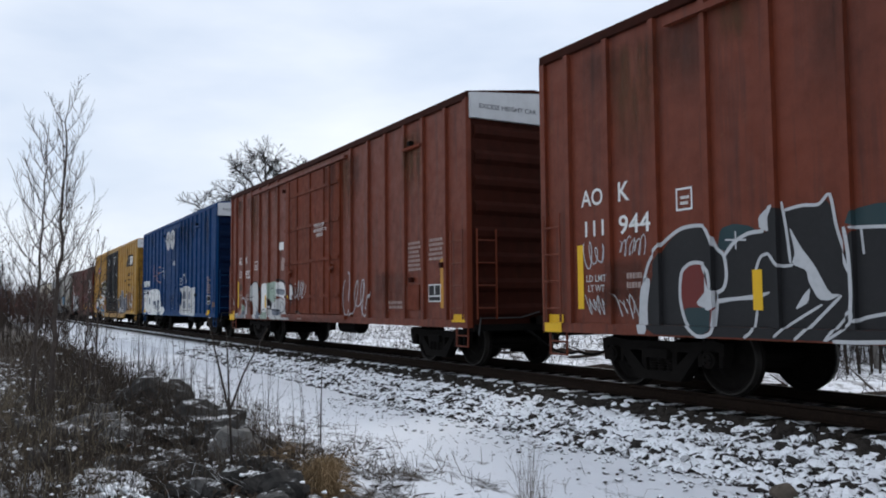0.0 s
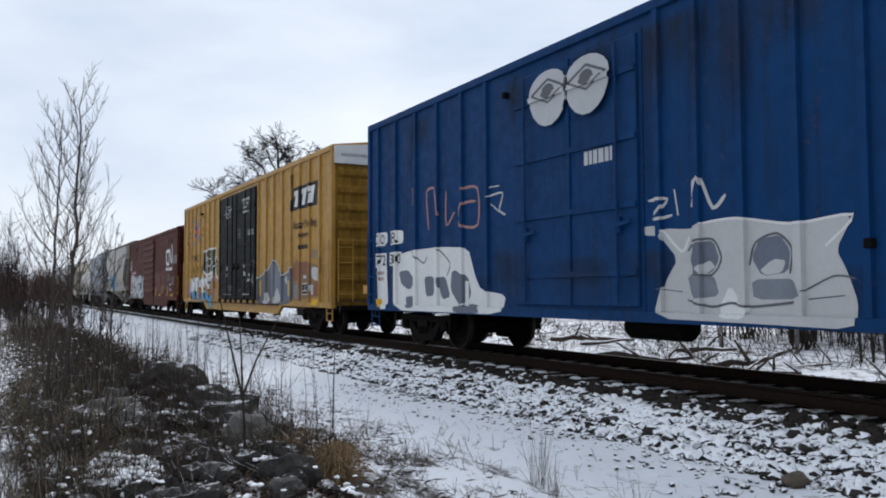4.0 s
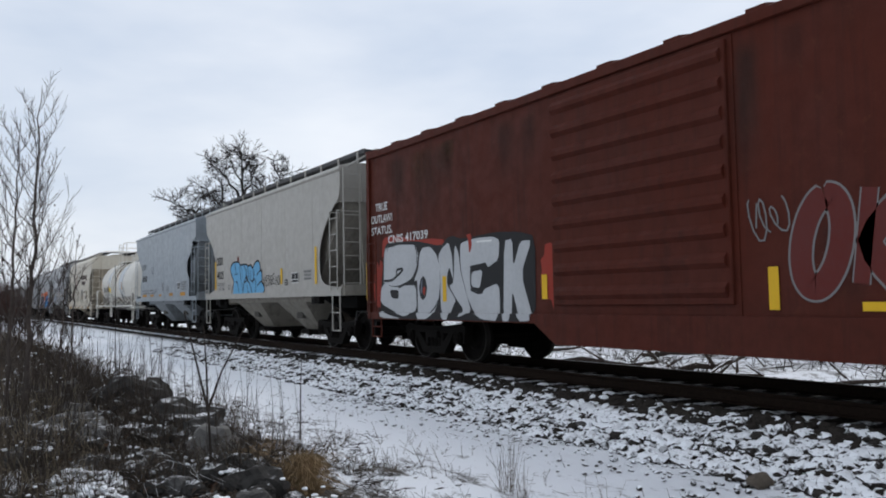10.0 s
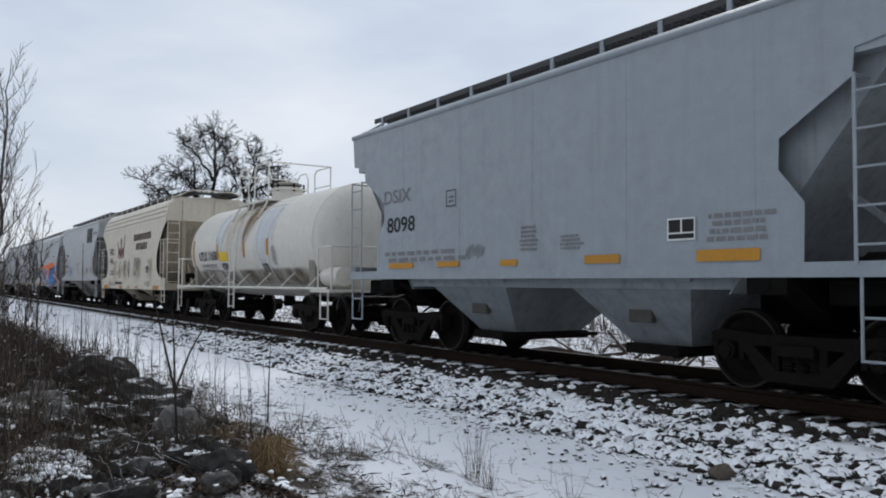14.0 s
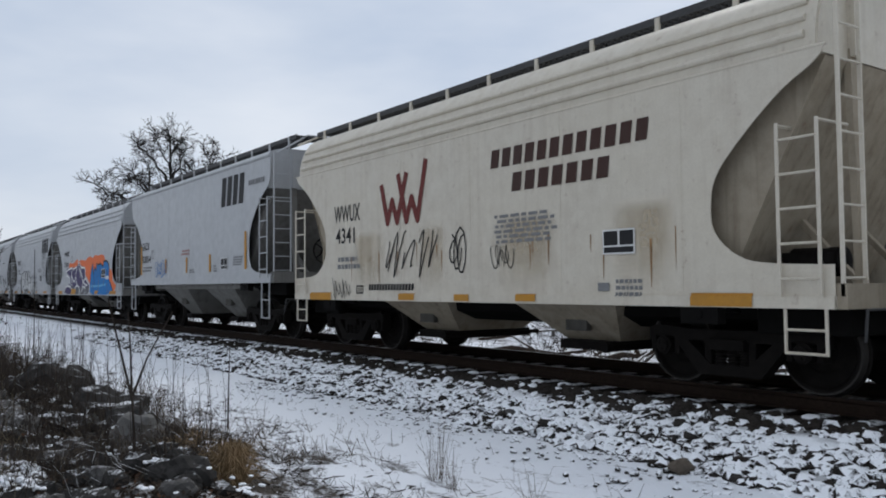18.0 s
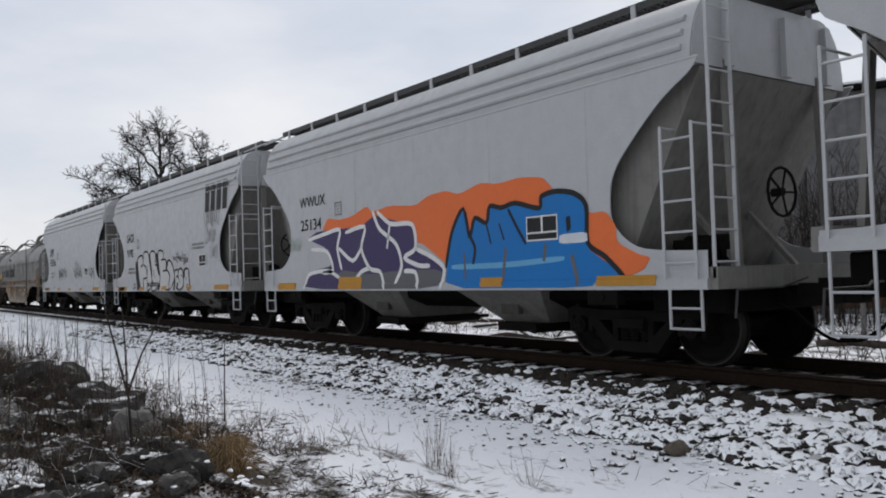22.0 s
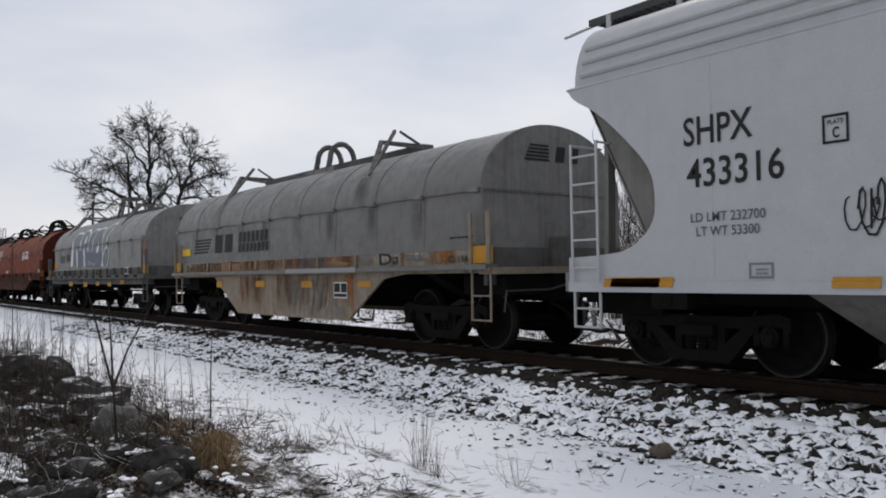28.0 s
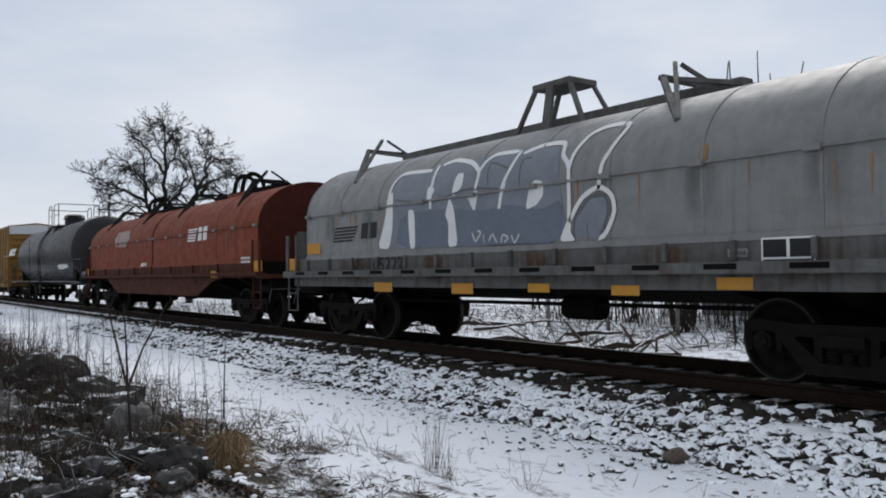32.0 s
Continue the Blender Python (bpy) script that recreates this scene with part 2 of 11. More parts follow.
M = {
    # end paints: soot, and the shade on the ends put into darker side colours
    "oxide_end": paint("sooty_shaded_oxide_paint", (0.038, 0.009, 0.005), (0.01, 0.007, 0.005), 0.7, 0.7, 0.05, 0.1),
    # the blue side paint with soot, darkened for the shaded ends
    "blue_end": paint("sooty_shaded_blue_paint", (0.002, 0.01, 0.036), (0.005, 0.007, 0.01), 0.7, 0.7, 0.0),
    "dull_yellow": paint("dull_yellow_paint", (0.22, 0.11, 0.02), (0.06, 0.035, 0.015), 0.5),
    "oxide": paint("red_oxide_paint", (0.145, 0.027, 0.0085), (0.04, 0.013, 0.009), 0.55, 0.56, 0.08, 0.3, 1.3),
    "cn": paint("brown_paint", (0.083, 0.017, 0.009), (0.03, 0.011, 0.008), 0.5, 0.6, 0.1, 0.2, 1.2),
    # copy of the brown above, shade of the ends put into it
    "cn_end": paint("shaded_brown_paint", (0.022, 0.007, 0.0055), (0.008, 0.006, 0.005), 0.5, 0.6),
    "blue": paint("blue_paint", (0.003, 0.042, 0.14), (0.008, 0.018, 0.035), 0.55, 0.6, 0.05, 0.25, 1.2, 0.1),
    # yellow of the ends: soot and shade both put into the colour
    "yellow_end": paint("sooty_shaded_yellow_paint", (0.25, 0.135, 0.022), (0.03, 0.018, 0.008), 0.65, 0.65, 0.05, 0.3, 1.2),
    "yellow": paint("yellow_paint", (0.43, 0.235, 0.038), (0.12, 0.06, 0.018), 0.5, 0.5, 0.08, 0.4, 1.2, 0.35),
    "black_door": paint("black_door_paint", (0.0039, 0.0042, 0.005), (0.0195, 0.0195, 0.0195), 0.3, 0.55, 0.0, 0.0, 0.5, 0.1),
    "warm_grey": paint("warm_grey_paint", (0.36, 0.34, 0.3), (0.15, 0.13, 0.105), 0.26, 0.4, 0.1, 0.1, 0.25, 0.65),
    "blue_grey": paint("blue_grey_paint", (0.27, 0.308, 0.338), (0.1, 0.11, 0.118), 0.35, 0.4, 0.15, 0.1, 0.5, 0.65),
    "cream": paint("cream_paint", (0.62, 0.565, 0.46), (0.26, 0.19, 0.12), 0.3, 0.42, 0.15, 0.35, 0.6, 0.5),
    "pale_grey": paint("pale_grey_paint", (0.42, 0.43, 0.44), (0.2, 0.19, 0.17), 0.24, 0.4, 0.1, 0.08, 0.25, 0.6),
    "tank_white": paint("tank_white_paint", (0.66, 0.635, 0.57), (0.3, 0.24, 0.16), 0.25, 0.4, 0.15, 0.2, 0.5, 0.5),
    "coil_grey": paint("coil_grey_paint", (0.118, 0.116, 0.107), (0.046, 0.039, 0.032), 0.5, 0.44, 0.2, 0.4, 0.8, 0.7),
    "coil_pale": paint("coil_pale_paint", (0.19, 0.192, 0.184), (0.06, 0.054, 0.046), 0.5, 0.46, 0.2, 0.4, 0.8, 0.5),
    "coil_rust": paint("rusty_side_paint", (0.27, 0.225, 0.165), (0.085, 0.042, 0.022), 0.6, 0.65, 0.2, 0.9, 1.0, 0.3),
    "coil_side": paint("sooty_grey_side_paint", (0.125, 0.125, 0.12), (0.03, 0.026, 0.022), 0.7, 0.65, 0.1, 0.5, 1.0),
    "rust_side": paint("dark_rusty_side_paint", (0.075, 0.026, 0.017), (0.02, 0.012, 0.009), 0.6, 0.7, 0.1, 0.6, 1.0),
    "oxide_door": paint("dull_red_oxide_door_paint", (0.145, 0.028, 0.0095), (0.035, 0.013, 0.009), 0.6, 0.62, 0.08, 0.4, 1.2),
    "coil_red": paint("coil_red_paint", (0.2, 0.042, 0.016), (0.03, 0.012, 0.009), 0.6, 0.6, 0.08, 0.2),
    # hood ends: paler than the grey hoods, darker than the red ones
    "coil_end": paint("grey_hood_end_paint", (0.23, 0.228, 0.22), (0.05, 0.045, 0.04), 0.5, 0.6, 0.1, 0.4, 1.0),
    "coil_red_end": paint("dark_red_end_paint", (0.06, 0.015, 0.01), (0.015, 0.009, 0.007), 0.6, 0.6, 0.05, 0.2),
    # bay paints: dust, plus shade put into darker copies of the body paint
    "bay_pale": paint("dusty_shaded_pale_bay_paint", (0.215, 0.21, 0.195), (0.085, 0.077, 0.066), 0.55, 0.6, 0.1, 0.25, 1.0),
    "bay_blue": paint("dusty_shaded_blue_bay_paint", (0.25, 0.272, 0.29), (0.09, 0.09, 0.088), 0.5, 0.6, 0.1, 0.2, 1.0),
    "bay_shaded_grime": paint("grimy_shaded_bay_paint", (0.29, 0.268, 0.23), (0.1, 0.086, 0.068), 0.55, 0.7, 0.1, 0.4, 1.0),
    "black": paint("black_tank_paint", (0.012, 0.012, 0.014), (0.06, 0.055, 0.05), 0.3, 0.4, 0.2, 0.1),
    "white_panel": paint("grey_white_panel_paint", (0.56, 0.57, 0.58), (0.3, 0.3, 0.3), 0.3, 0.5),
    # slope paints: dust and the shade of the car ends, both in the colour
    "slope": paint("dusty_shaded_slope_paint", (0.1, 0.094, 0.082), (0.035, 0.03, 0.025), 0.6, 0.7),
    "cream_slope": paint("dusty_shaded_cream_slope_paint", (0.36, 0.31, 0.235), (0.12, 0.09, 0.06), 0.55, 0.7, 0.1, 0.35, 1.0),
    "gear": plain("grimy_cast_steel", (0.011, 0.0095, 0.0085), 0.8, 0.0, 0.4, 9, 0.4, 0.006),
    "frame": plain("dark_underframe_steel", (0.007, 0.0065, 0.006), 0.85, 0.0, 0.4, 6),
    "rusty_valve": plain("rusty_brass", (0.075, 0.045, 0.025), 0.7, 0.3, 0.4, 14),
    "tread": plain("worn_wheel_steel", (0.05, 0.046, 0.042), 0.55, 0.6, 0.2, 20),
    "grating": plain("galvanised_grating", (0.07, 0.07, 0.07), 0.6, 0.5, 0.3, 20),
    "galvanised": plain("galvanised_steel", (0.3, 0.3, 0.3), 0.5, 0.4, 0.2, 15),
    "rail": plain("rusty_rail_steel", (0.024, 0.016, 0.012), 0.8, 0.1, 0.4, 25),
    "rail_top": plain("polished_rail_head", (0.1, 0.095, 0.09), 0.45, 0.9, 0.15, 30, 0.1),
    "tie": snowy("creosoted_wood", (0.02, 0.017, 0.015), 0.9, 1.2, 0.4, 18),
    "stone": snowy("dark_ballast_stone", (0.038, 0.034, 0.031), 0.3, 0.56, 0.5, 14, tip=0.06, patchy=2.4),
    "ballast": snowy("ballast_bed", (0.03, 0.025, 0.021), 0.4, 0.75, 0.5, 5.5, 0.95, bare=1.8, patchy=2.2),
    "gear_stone": plain("bare_ballast_stone", (0.034, 0.029, 0.025), 0.9, 0, 0.4, 20),
    "bare_rock": plain("brown_grey_stone", (0.11, 0.09, 0.07), 0.85, 0, 0.35, 12, 0.6, 0.01),
    "log": snowy("snowy_log", (0.06, 0.045, 0.035), 0.55, 0.85, 0.4, 6),
    "rock": snowy("grey_rock", (0.036, 0.034, 0.032), 0.94, 1.14, 0.45, 6),
    "grey_rock": snowy("dull_grey_rock", (0.07, 0.067, 0.064), 0.95, 1.2, 0.45, 6),
    "pale_rock": plain("pale_grey_rock", (0.13, 0.125, 0.118), 0.85, 0, 0.35, 7, 0.6, 0.02),
    "snow": plain("snow_lump", SNOW, 0.8, 0, 0.06, 20, 0.4, 0.01),
    "twig": plain("dead_twig", (0.042, 0.034, 0.029), 0.9, 0, 0.5, 3),
    "frosted_twig": snowy("frosted_twig", (0.04, 0.031, 0.025), 0.8, 1.12, 0.5, 6),
    "litter": plain("dead_leaf_litter", (0.03, 0.021, 0.015), 0.95, 0, 0.6, 3),
    "brown_litter": plain("red_brown_dead_leaves", (0.07, 0.036, 0.02), 0.95, 0, 0.5, 3),
    "dark_straw": plain("dark_dead_grass", (0.055, 0.045, 0.036), 0.9, 0, 0.4, 4),
    "brown_twig": plain("red_brown_twig", (0.06, 0.034, 0.027), 0.9, 0, 0.4, 3),
    "bark": plain("dark_bark", (0.018, 0.016, 0.015), 0.9, 0, 0.4, 8, 0.5, 0.02),
    "birch": plain("birch_bark", (0.075, 0.06, 0.052), 0.85, 0, 0.5, 9),
    "straw": plain("dead_grass", (0.27, 0.185, 0.1), 0.9, 0, 0.35, 4),
    "pale_stalk": plain("bleached_dry_stalk", (0.2, 0.165, 0.115), 0.9, 0, 0.4, 4),
    "dull_straw": plain("grey_dead_grass", (0.095, 0.072, 0.048), 0.9, 0, 0.4, 4),
    "siding": plain("weathered_grey_siding", (0.17, 0.17, 0.173), 0.8, 0, 0.15, 3),
    "pale_siding": plain("pale_grey_siding", (0.27, 0.272, 0.276), 0.8, 0, 0.12, 3),
    "barn_board": plain("dark_grey_boards", (0.16, 0.16, 0.162), 0.85, 0, 0.25, 2.5),
    "brown_board": plain("rotten_brown_boards", (0.09, 0.05, 0.03), 0.9, 0, 0.3, 4),
    "metal_roof": snowy("snowy_sheet_roof", (0.3, 0.3, 0.3), 0.3, 0.5, 0.2, 4),
    "fence": plain("weathered_post", (0.16, 0.15, 0.14), 0.85, 0, 0.25, 8),
    "m_white": mark("white_marking", (0.72, 0.72, 0.7)),
    "m_yellow2": mark("yellow_notice", (0.7, 0.48, 0.02), 0.1),
    "m_red": mark("red_spray", (0.3, 0.03, 0.015), 0.3),
    "m_cn": mark("brown_spray_fill", (0.11, 0.018, 0.014), 0.2),
    "m_pale": mark("pale_grey_spray", (0.5, 0.5, 0.49), 0.2),
    "m_dim": mark("faded_white_marking", (0.34, 0.25, 0.22), 0.5),
    "m_black": mark("black_marking", (0.015, 0.015, 0.016), 0.15),
    "m_faint": mark("faded_grey_marking", (0.2, 0.2, 0.2), 0.4),
    "m_yellow": mark("yellow_reflector", (0.72, 0.43, 0.02), 0.15),
    "m_amber": mark("weathered_amber_reflector", (0.5, 0.24, 0.03), 0.4),
    "m_orange": mark("orange_spray", (0.74, 0.16, 0.045), 0.15),
    "m_blue": mark("blue_spray", (0.006, 0.16, 0.45), 0.15),
    "m_sky": mark("light_blue_spray", (0.12, 0.36, 0.58), 0.15),
    "m_purple": mark("purple_spray", (0.055, 0.04, 0.11), 0.2),
    "m_silver": mark("silver_spray", (0.48, 0.49, 0.5), 0.3),
    "m_tarnish": mark("tarnished_silver_spray", (0.2, 0.19, 0.185), 0.5, 8),
    "m_grey": mark("grey_spray", (0.12, 0.12, 0.13), 0.4),
    "m_pink": mark("faded_pink_spray", (0.4, 0.22, 0.2), 0.5),
    "m_green": mark("pale_green_spray", (0.3, 0.38, 0.31), 0.5),
    "m_rust": mark("brown_rust_patch", (0.25, 0.085, 0.035), 0.6),
    "m_rust2": mark("thin_rust_stain", (0.27, 0.155, 0.07), 0.7, 5),
    "m_teal": mark("dark_teal_spray", (0.02, 0.045, 0.05), 0.4, 3),
    "m_olive": mark("olive_spray", (0.1, 0.085, 0.03), 0.6, 5),
    "m_haze": mark("hazy_grey_spray", (0.2, 0.22, 0.25), 0.5, 5),
    "m_frost": mark("pale_blue_patch_paint", (0.6, 0.63, 0.66), 0.2, 4),
    "m_ochre": mark("ochre_dirt_run", (0.27, 0.14, 0.03), 0.5, 6),
    "m_maroon": mark("maroon_marking", (0.14, 0.025, 0.02), 0.2),
    "m_umber": mark("dark_brown_marking", (0.05, 0.022, 0.016), 0.25),
    "m_slate": mark("slate_blue_spray", (0.14, 0.16, 0.2), 0.45),
    "s_rust": stain("orange_rust_stain", (0.33, 0.12, 0.03), 0.85),
    "s_brown": stain("brown_rust_run", (0.12, 0.06, 0.03), 0.85, 7.0),
    "s_ochre": stain("ochre_product_run", (0.27, 0.16, 0.055), 0.9, 4.0, 0.3, 0.55),
    "s_tan": stain("tan_dust_film", (0.5, 0.41, 0.28), 0.5, 2.0, 0.25, 0.55),
    "s_soot": stain("sooty_film", (0.04, 0.035, 0.03), 0.42, 3.0, 0.3, 0.65),
    # brown grime of the tank belly, part of its shade mixed in
    "s_grime_shade": stain("brown_shaded_belly_grime", (0.16, 0.115, 0.075), 0.75, 2.5, 0.25, 0.6),
    "s_frost": stain("pale_blue_white_overpaint", (0.66, 0.7, 0.74), 0.8, 1.0, 0.1, 0.4),
    "s_white": stain("chalky_white_run", (0.55, 0.54, 0.5), 0.6, 6.0),
    "ground": ground_material(),
}
for key in ("slope", "bay_shaded_grime", "bay_pale", "cream_slope", "coil_red_end", "rust_side", "cn_end", "oxide_end", "yellow_end", "blue_end", "coil_end", "coil_side", "gear", "frame", "gear_stone", "rail", "tie", "ballast", "stone", "rock", "twig"):
    # grimy, porous and shade-darkened surfaces have hardly any sheen
    M[key].node_tree.nodes["Principled BSDF"].inputs["Specular IOR Level"].default_value = 0.06
M["oxide"].node_tree.nodes["Principled BSDF"].inputs["Specular IOR Level"].default_value = 0.3
for key in ("oxide_door", "cn", "coil_red"):
    # chalky old oxide paint
    M[key].node_tree.nodes["Principled BSDF"].inputs["Specular IOR Level"].default_value = 0.12

# ---- mesh tools ----
class Buf:
    """Vertices and faces gathered for one mesh."""

    def __init__(self):
        self.v, self.f = [], []

    def add(self, verts, faces):
        n = len(self.v)
        self.v += [tuple(p) for p in verts]
        self.f += [tuple(i + n for i in q) for q in faces]
        return self

    def box(self, x0, x1, y0, y1, z0, z1, bevel=0.0):
        if bevel:
            b = bevel
            ring = [(x0 + b, y0), (x1 - b, y0), (x1, y0 + b), (x1, y1 - b), (x1 - b, y1), (x0 + b, y1), (x0, y1 - b), (x0, y0 + b)]
            inner = [(x0 + b, y0 + b), (x1 - b, y0 + b), (x1 - b, y0 + b), (x1 - b, y1 - b), (x1 - b, y1 - b), (x0 + b, y1 - b), (x0 + b, y1 - b), (x0 + b, y0 + b)]
            secs = [[(*p, z0) for p in inner], [(*p, z0 + b) for p in ring], [(*p, z1 - b) for p in ring], [(*p, z1) for p in inner]]
            return self.loft(secs)
        v = [(x, y, z) for z in (z0, z1) for y in (y0, y1) for x in (x0, x1)]
        return self.add(v, [(0, 2, 3, 1), (4, 5, 7, 6), (0, 1, 5, 4), (2, 6, 7, 3), (0, 4, 6, 2), (1, 3, 7, 5)])

    def loft(self, rings, cap=True, closed=True):
        n = len(rings[0])
        faces = []
        for k in range(len(rings) - 1):
            for i in range(n if closed else n - 1):
                j = (i + 1) % n
                faces.append((k * n + i, k * n + j, (k + 1) * n + j, (k + 1) * n + i))
        if cap:
            faces.append(tuple(range(n))[::-1])
            faces.append(tuple((len(rings) - 1) * n + i for i in range(n)))
        return self.add([p for r in rings for p in r], faces)

    def prism(self, poly, a, b, axis="y"):
        """A polygon of (x, z), (y, z) or (x, y) pairs, pushed out from a to b along the axis."""
        put = {"y": lambda p, d: (p[0], d, p[1]), "x": lambda p, d: (d, p[0], p[1]), "z": lambda p, d: (p[0], p[1], d)}[axis]
        return self.loft([[put(p, a) for p in poly], [put(p, b) for p in poly]])

    def cyl(self, p, q, r, r2=None, n=8, cap=True):
        p, q = Vector(p), Vector(q)
        d = (q - p).normalized()
        u = d.orthogonal().normalized()
        w = d.cross(u)
        r2 = r if r2 is None else r2
        ring = [(math.cos(2 * math.pi * i / n), math.sin(2 * math.pi * i / n)) for i in range(n)]
        return self.loft([[p + r * (c * u + s * w) for c, s in ring], [q + r2 * (c * u + s * w) for c, s in ring]], cap)

    def rod(self, pts, r, n=6):
        """A bent round rod through the points; r is one radius or a list of them."""
        pts = [Vector(p) for p in pts]
        rings, side = [], None
        for i, p in enumerate(pts):
            a = (p - pts[i - 1]).normalized() if i else (pts[1] - p).normalized()
            b = (pts[i + 1] - p).normalized() if i < len(pts) - 1 else a
            d = (a + b).normalized() if (a + b).length > 1e-4 else a
            side = d.orthogonal() if side is None else side - side.dot(d) * d
            u = side.normalized()
            w = d.cross(u)
            k = (r[i] if isinstance(r, (list, tuple)) else r) / max(0.5, a.dot(d)) ** 0.5
            rings.append([p + k * (math.cos(2 * math.pi * j / n) * u + math.sin(2 * math.pi * j / n) * w) for j in range(n)])
        return self.loft(rings)

    def bar(self, p, q, w, h):
        """A flat bar from p to q: w across (level), h deep."""
        p, q = Vector(p), Vector(q)
        d = (q - p).normalized()
        u = d.cross(Vector((0, 0, 1)))
        u = u.normalized() if u.length > 1e-4 else Vector((0, 1, 0))
        t = u.cross(d)
        ring = [(-1, -1), (1, -1), (1, 1), (-1, 1)]
        return self.loft([[c + a * w / 2 * u + b * h / 2 * t for a, b in ring] for c in (p, q)])

    def lathe(self, prof, center, axis="x", n=24):
        """(along, radius) pairs turned about an axis through center."""
        cx, cy, cz = center
        rings = []
        for a, r in prof:
            ring = []
            for i in range(n):
                c, s = r * math.cos(2 * math.pi * i / n), r * math.sin(2 * math.pi * i / n)
                ring.append((cx + a, cy + c, cz + s) if axis == "x" else (cx + c, cy + a, cz + s) if axis == "y" else (cx + c, cy + s, cz + a))
            rings.append(ring)
        return self.loft(rings)

    def lump(self, c, r, rng, flat=0.7, n=1):
        """A small rough stone."""
        sx, sy, sz = r * rng.uniform(0.7, 1.3), r * rng.uniform(0.7, 1.3), r * flat * rng.uniform(0.7, 1.2)
        a = rng.uniform(0, 6.28)
        ca, sa = math.cos(a), math.sin(a)
        pts = []
        for x, y, z in ICO_V:
            k = rng.uniform(0.8, 1.15)
            x, y, z = x * sx * k, y * sy * k, z * sz * k
            pts.append((c[0] + ca * x - sa * y, c[1] + sa * x + ca * y, c[2] + z))
        return self.add(pts, ICO_F)


G = (1 + 5 ** 0.5) / 2
K = (1 + G * G) ** 0.5
ICO_V = [(a / K, b * G / K, 0) for a in (-1, 1) for b in (-1, 1)] + [(0, a / K, b * G / K) for a in (-1, 1) for b in (-1, 1)] + [(b * G / K, 0, a / K) for a in (-1, 1) for b in (-1, 1)]


def ico_faces():
    out = []
    e = 2 / K
    for i in range(12):
        for j in range(i + 1, 12):
            for k in range(j + 1, 12):
                p, q, r = (Vector(ICO_V[n]) for n in (i, j, k))
                if max(abs((p - q).length - e), abs((q - r).length - e), abs((p - r).length - e)) < 0.01:
                    out.append((i, j, k) if (q - p).cross(r - p).dot(p) > 0 else (i, k, j))
    return out


ICO_F = ico_faces()


def mesh_of(name, buf, material, smooth=False):
    me = bpy.data.meshes.new(name)
    me.from_pydata(buf.v, [], buf.f)
    me.materials.append(material)
    if smooth:
        me.polygons.foreach_set("use_smooth", [True] * len(me.polygons))
        me.set_sharp_from_angle(angle=radians(38))
    me.update()
    return me


def part(name, buf, material, parent=None, label="", smooth=False, at=None):
    """Links a buffer, or a ready mesh, as one mesh object under a thing or part."""
    me = buf if isinstance(buf, bpy.types.Mesh) else mesh_of(name, buf, M[material] if isinstance(material, str) else material, smooth)
    ob = new(name, me)
    if parent:
        ob.parent = parent
    if at is not None:
        ob.matrix_basis = at
    if label:
        ob["label"] = label
    return ob


def thing(name, label, category, group="", at=None):
    ob = new(name)
    ob.empty_display_size = 0.3
    if at is not None:
        ob.matrix_basis = at
    return tagged(ob, label, category, group)

# ---- ground, track and ballast ----
def ease(a, b, v):
    u = min(1, max(0, (v - a) / (b - a)))
    return u * u * (3 - 2 * u)


def heap(x, y):
    """The lumpy bank of rubble and soil beside the road."""
    if y > -5.6 or x > -4.5:
        return 0.0
    foot = ease(-6.15 + 0.25 * noise.noise((x * 0.7, 0, 8)), -7.05, y) * ease(-4.6, -7.0, x)
    tail = 1 - 0.45 * ease(-12.5, -18, x)
    lumps = 0.26 + 0.2 * noise.noise((x * 0.75, y * 0.9, 21)) + 0.09 * noise.noise((x * 2.1, y * 2.1, 22))
    return foot * tail * max(0.06, lumps) * (1 - 0.35 * ease(-7.9, -9.0, y))


def ground_z(x, y):
    z = -0.5
    z += heap(x, y)
    if y > 3:
        z += 0.12 * noise.noise((x * 0.15, y * 0.15, 3))
    d = math.hypot(x, y + 9)
    amp = 0.03 if -5.8 < y < -2.6 else 0.08
    if d < 90:
        z += amp * noise.noise((x * 0.9, y * 0.9, 0)) + 0.02 * noise.noise((x * 3.5, y * 3.5, 1))
    if abs(y) < 2.4:
        z = -0.62
    return z


def steps(a, b, step, far):
    vals = [a + step * k for k in range(int((b - a) / step) + 1)]
    d, p, q = step, vals[0], vals[-1]
    while q < far or p > -far:
        d *= 1.28
        p, q = p - d, q + d
        vals = [p] + vals + [q]
    return vals


def build_ground():
    xs, ys = steps(-34, 4, 0.16, 3000), steps(-12, 9, 0.14, 3000)
    v = [(x, y, ground_z(x, y)) for y in ys for x in xs]
    n = len(xs)
    f = [(j * n + i, j * n + i + 1, (j + 1) * n + i + 1, (j + 1) * n + i) for j in range(len(ys) - 1) for i in range(n - 1)]
    g = part("ground", Buf().add(v, f), "ground", smooth=True)
    tagged(g, "flat snow-dusted ground with dead grass showing through", "ground", kind="structure")


build_ground()
TRACK_FAR = 420


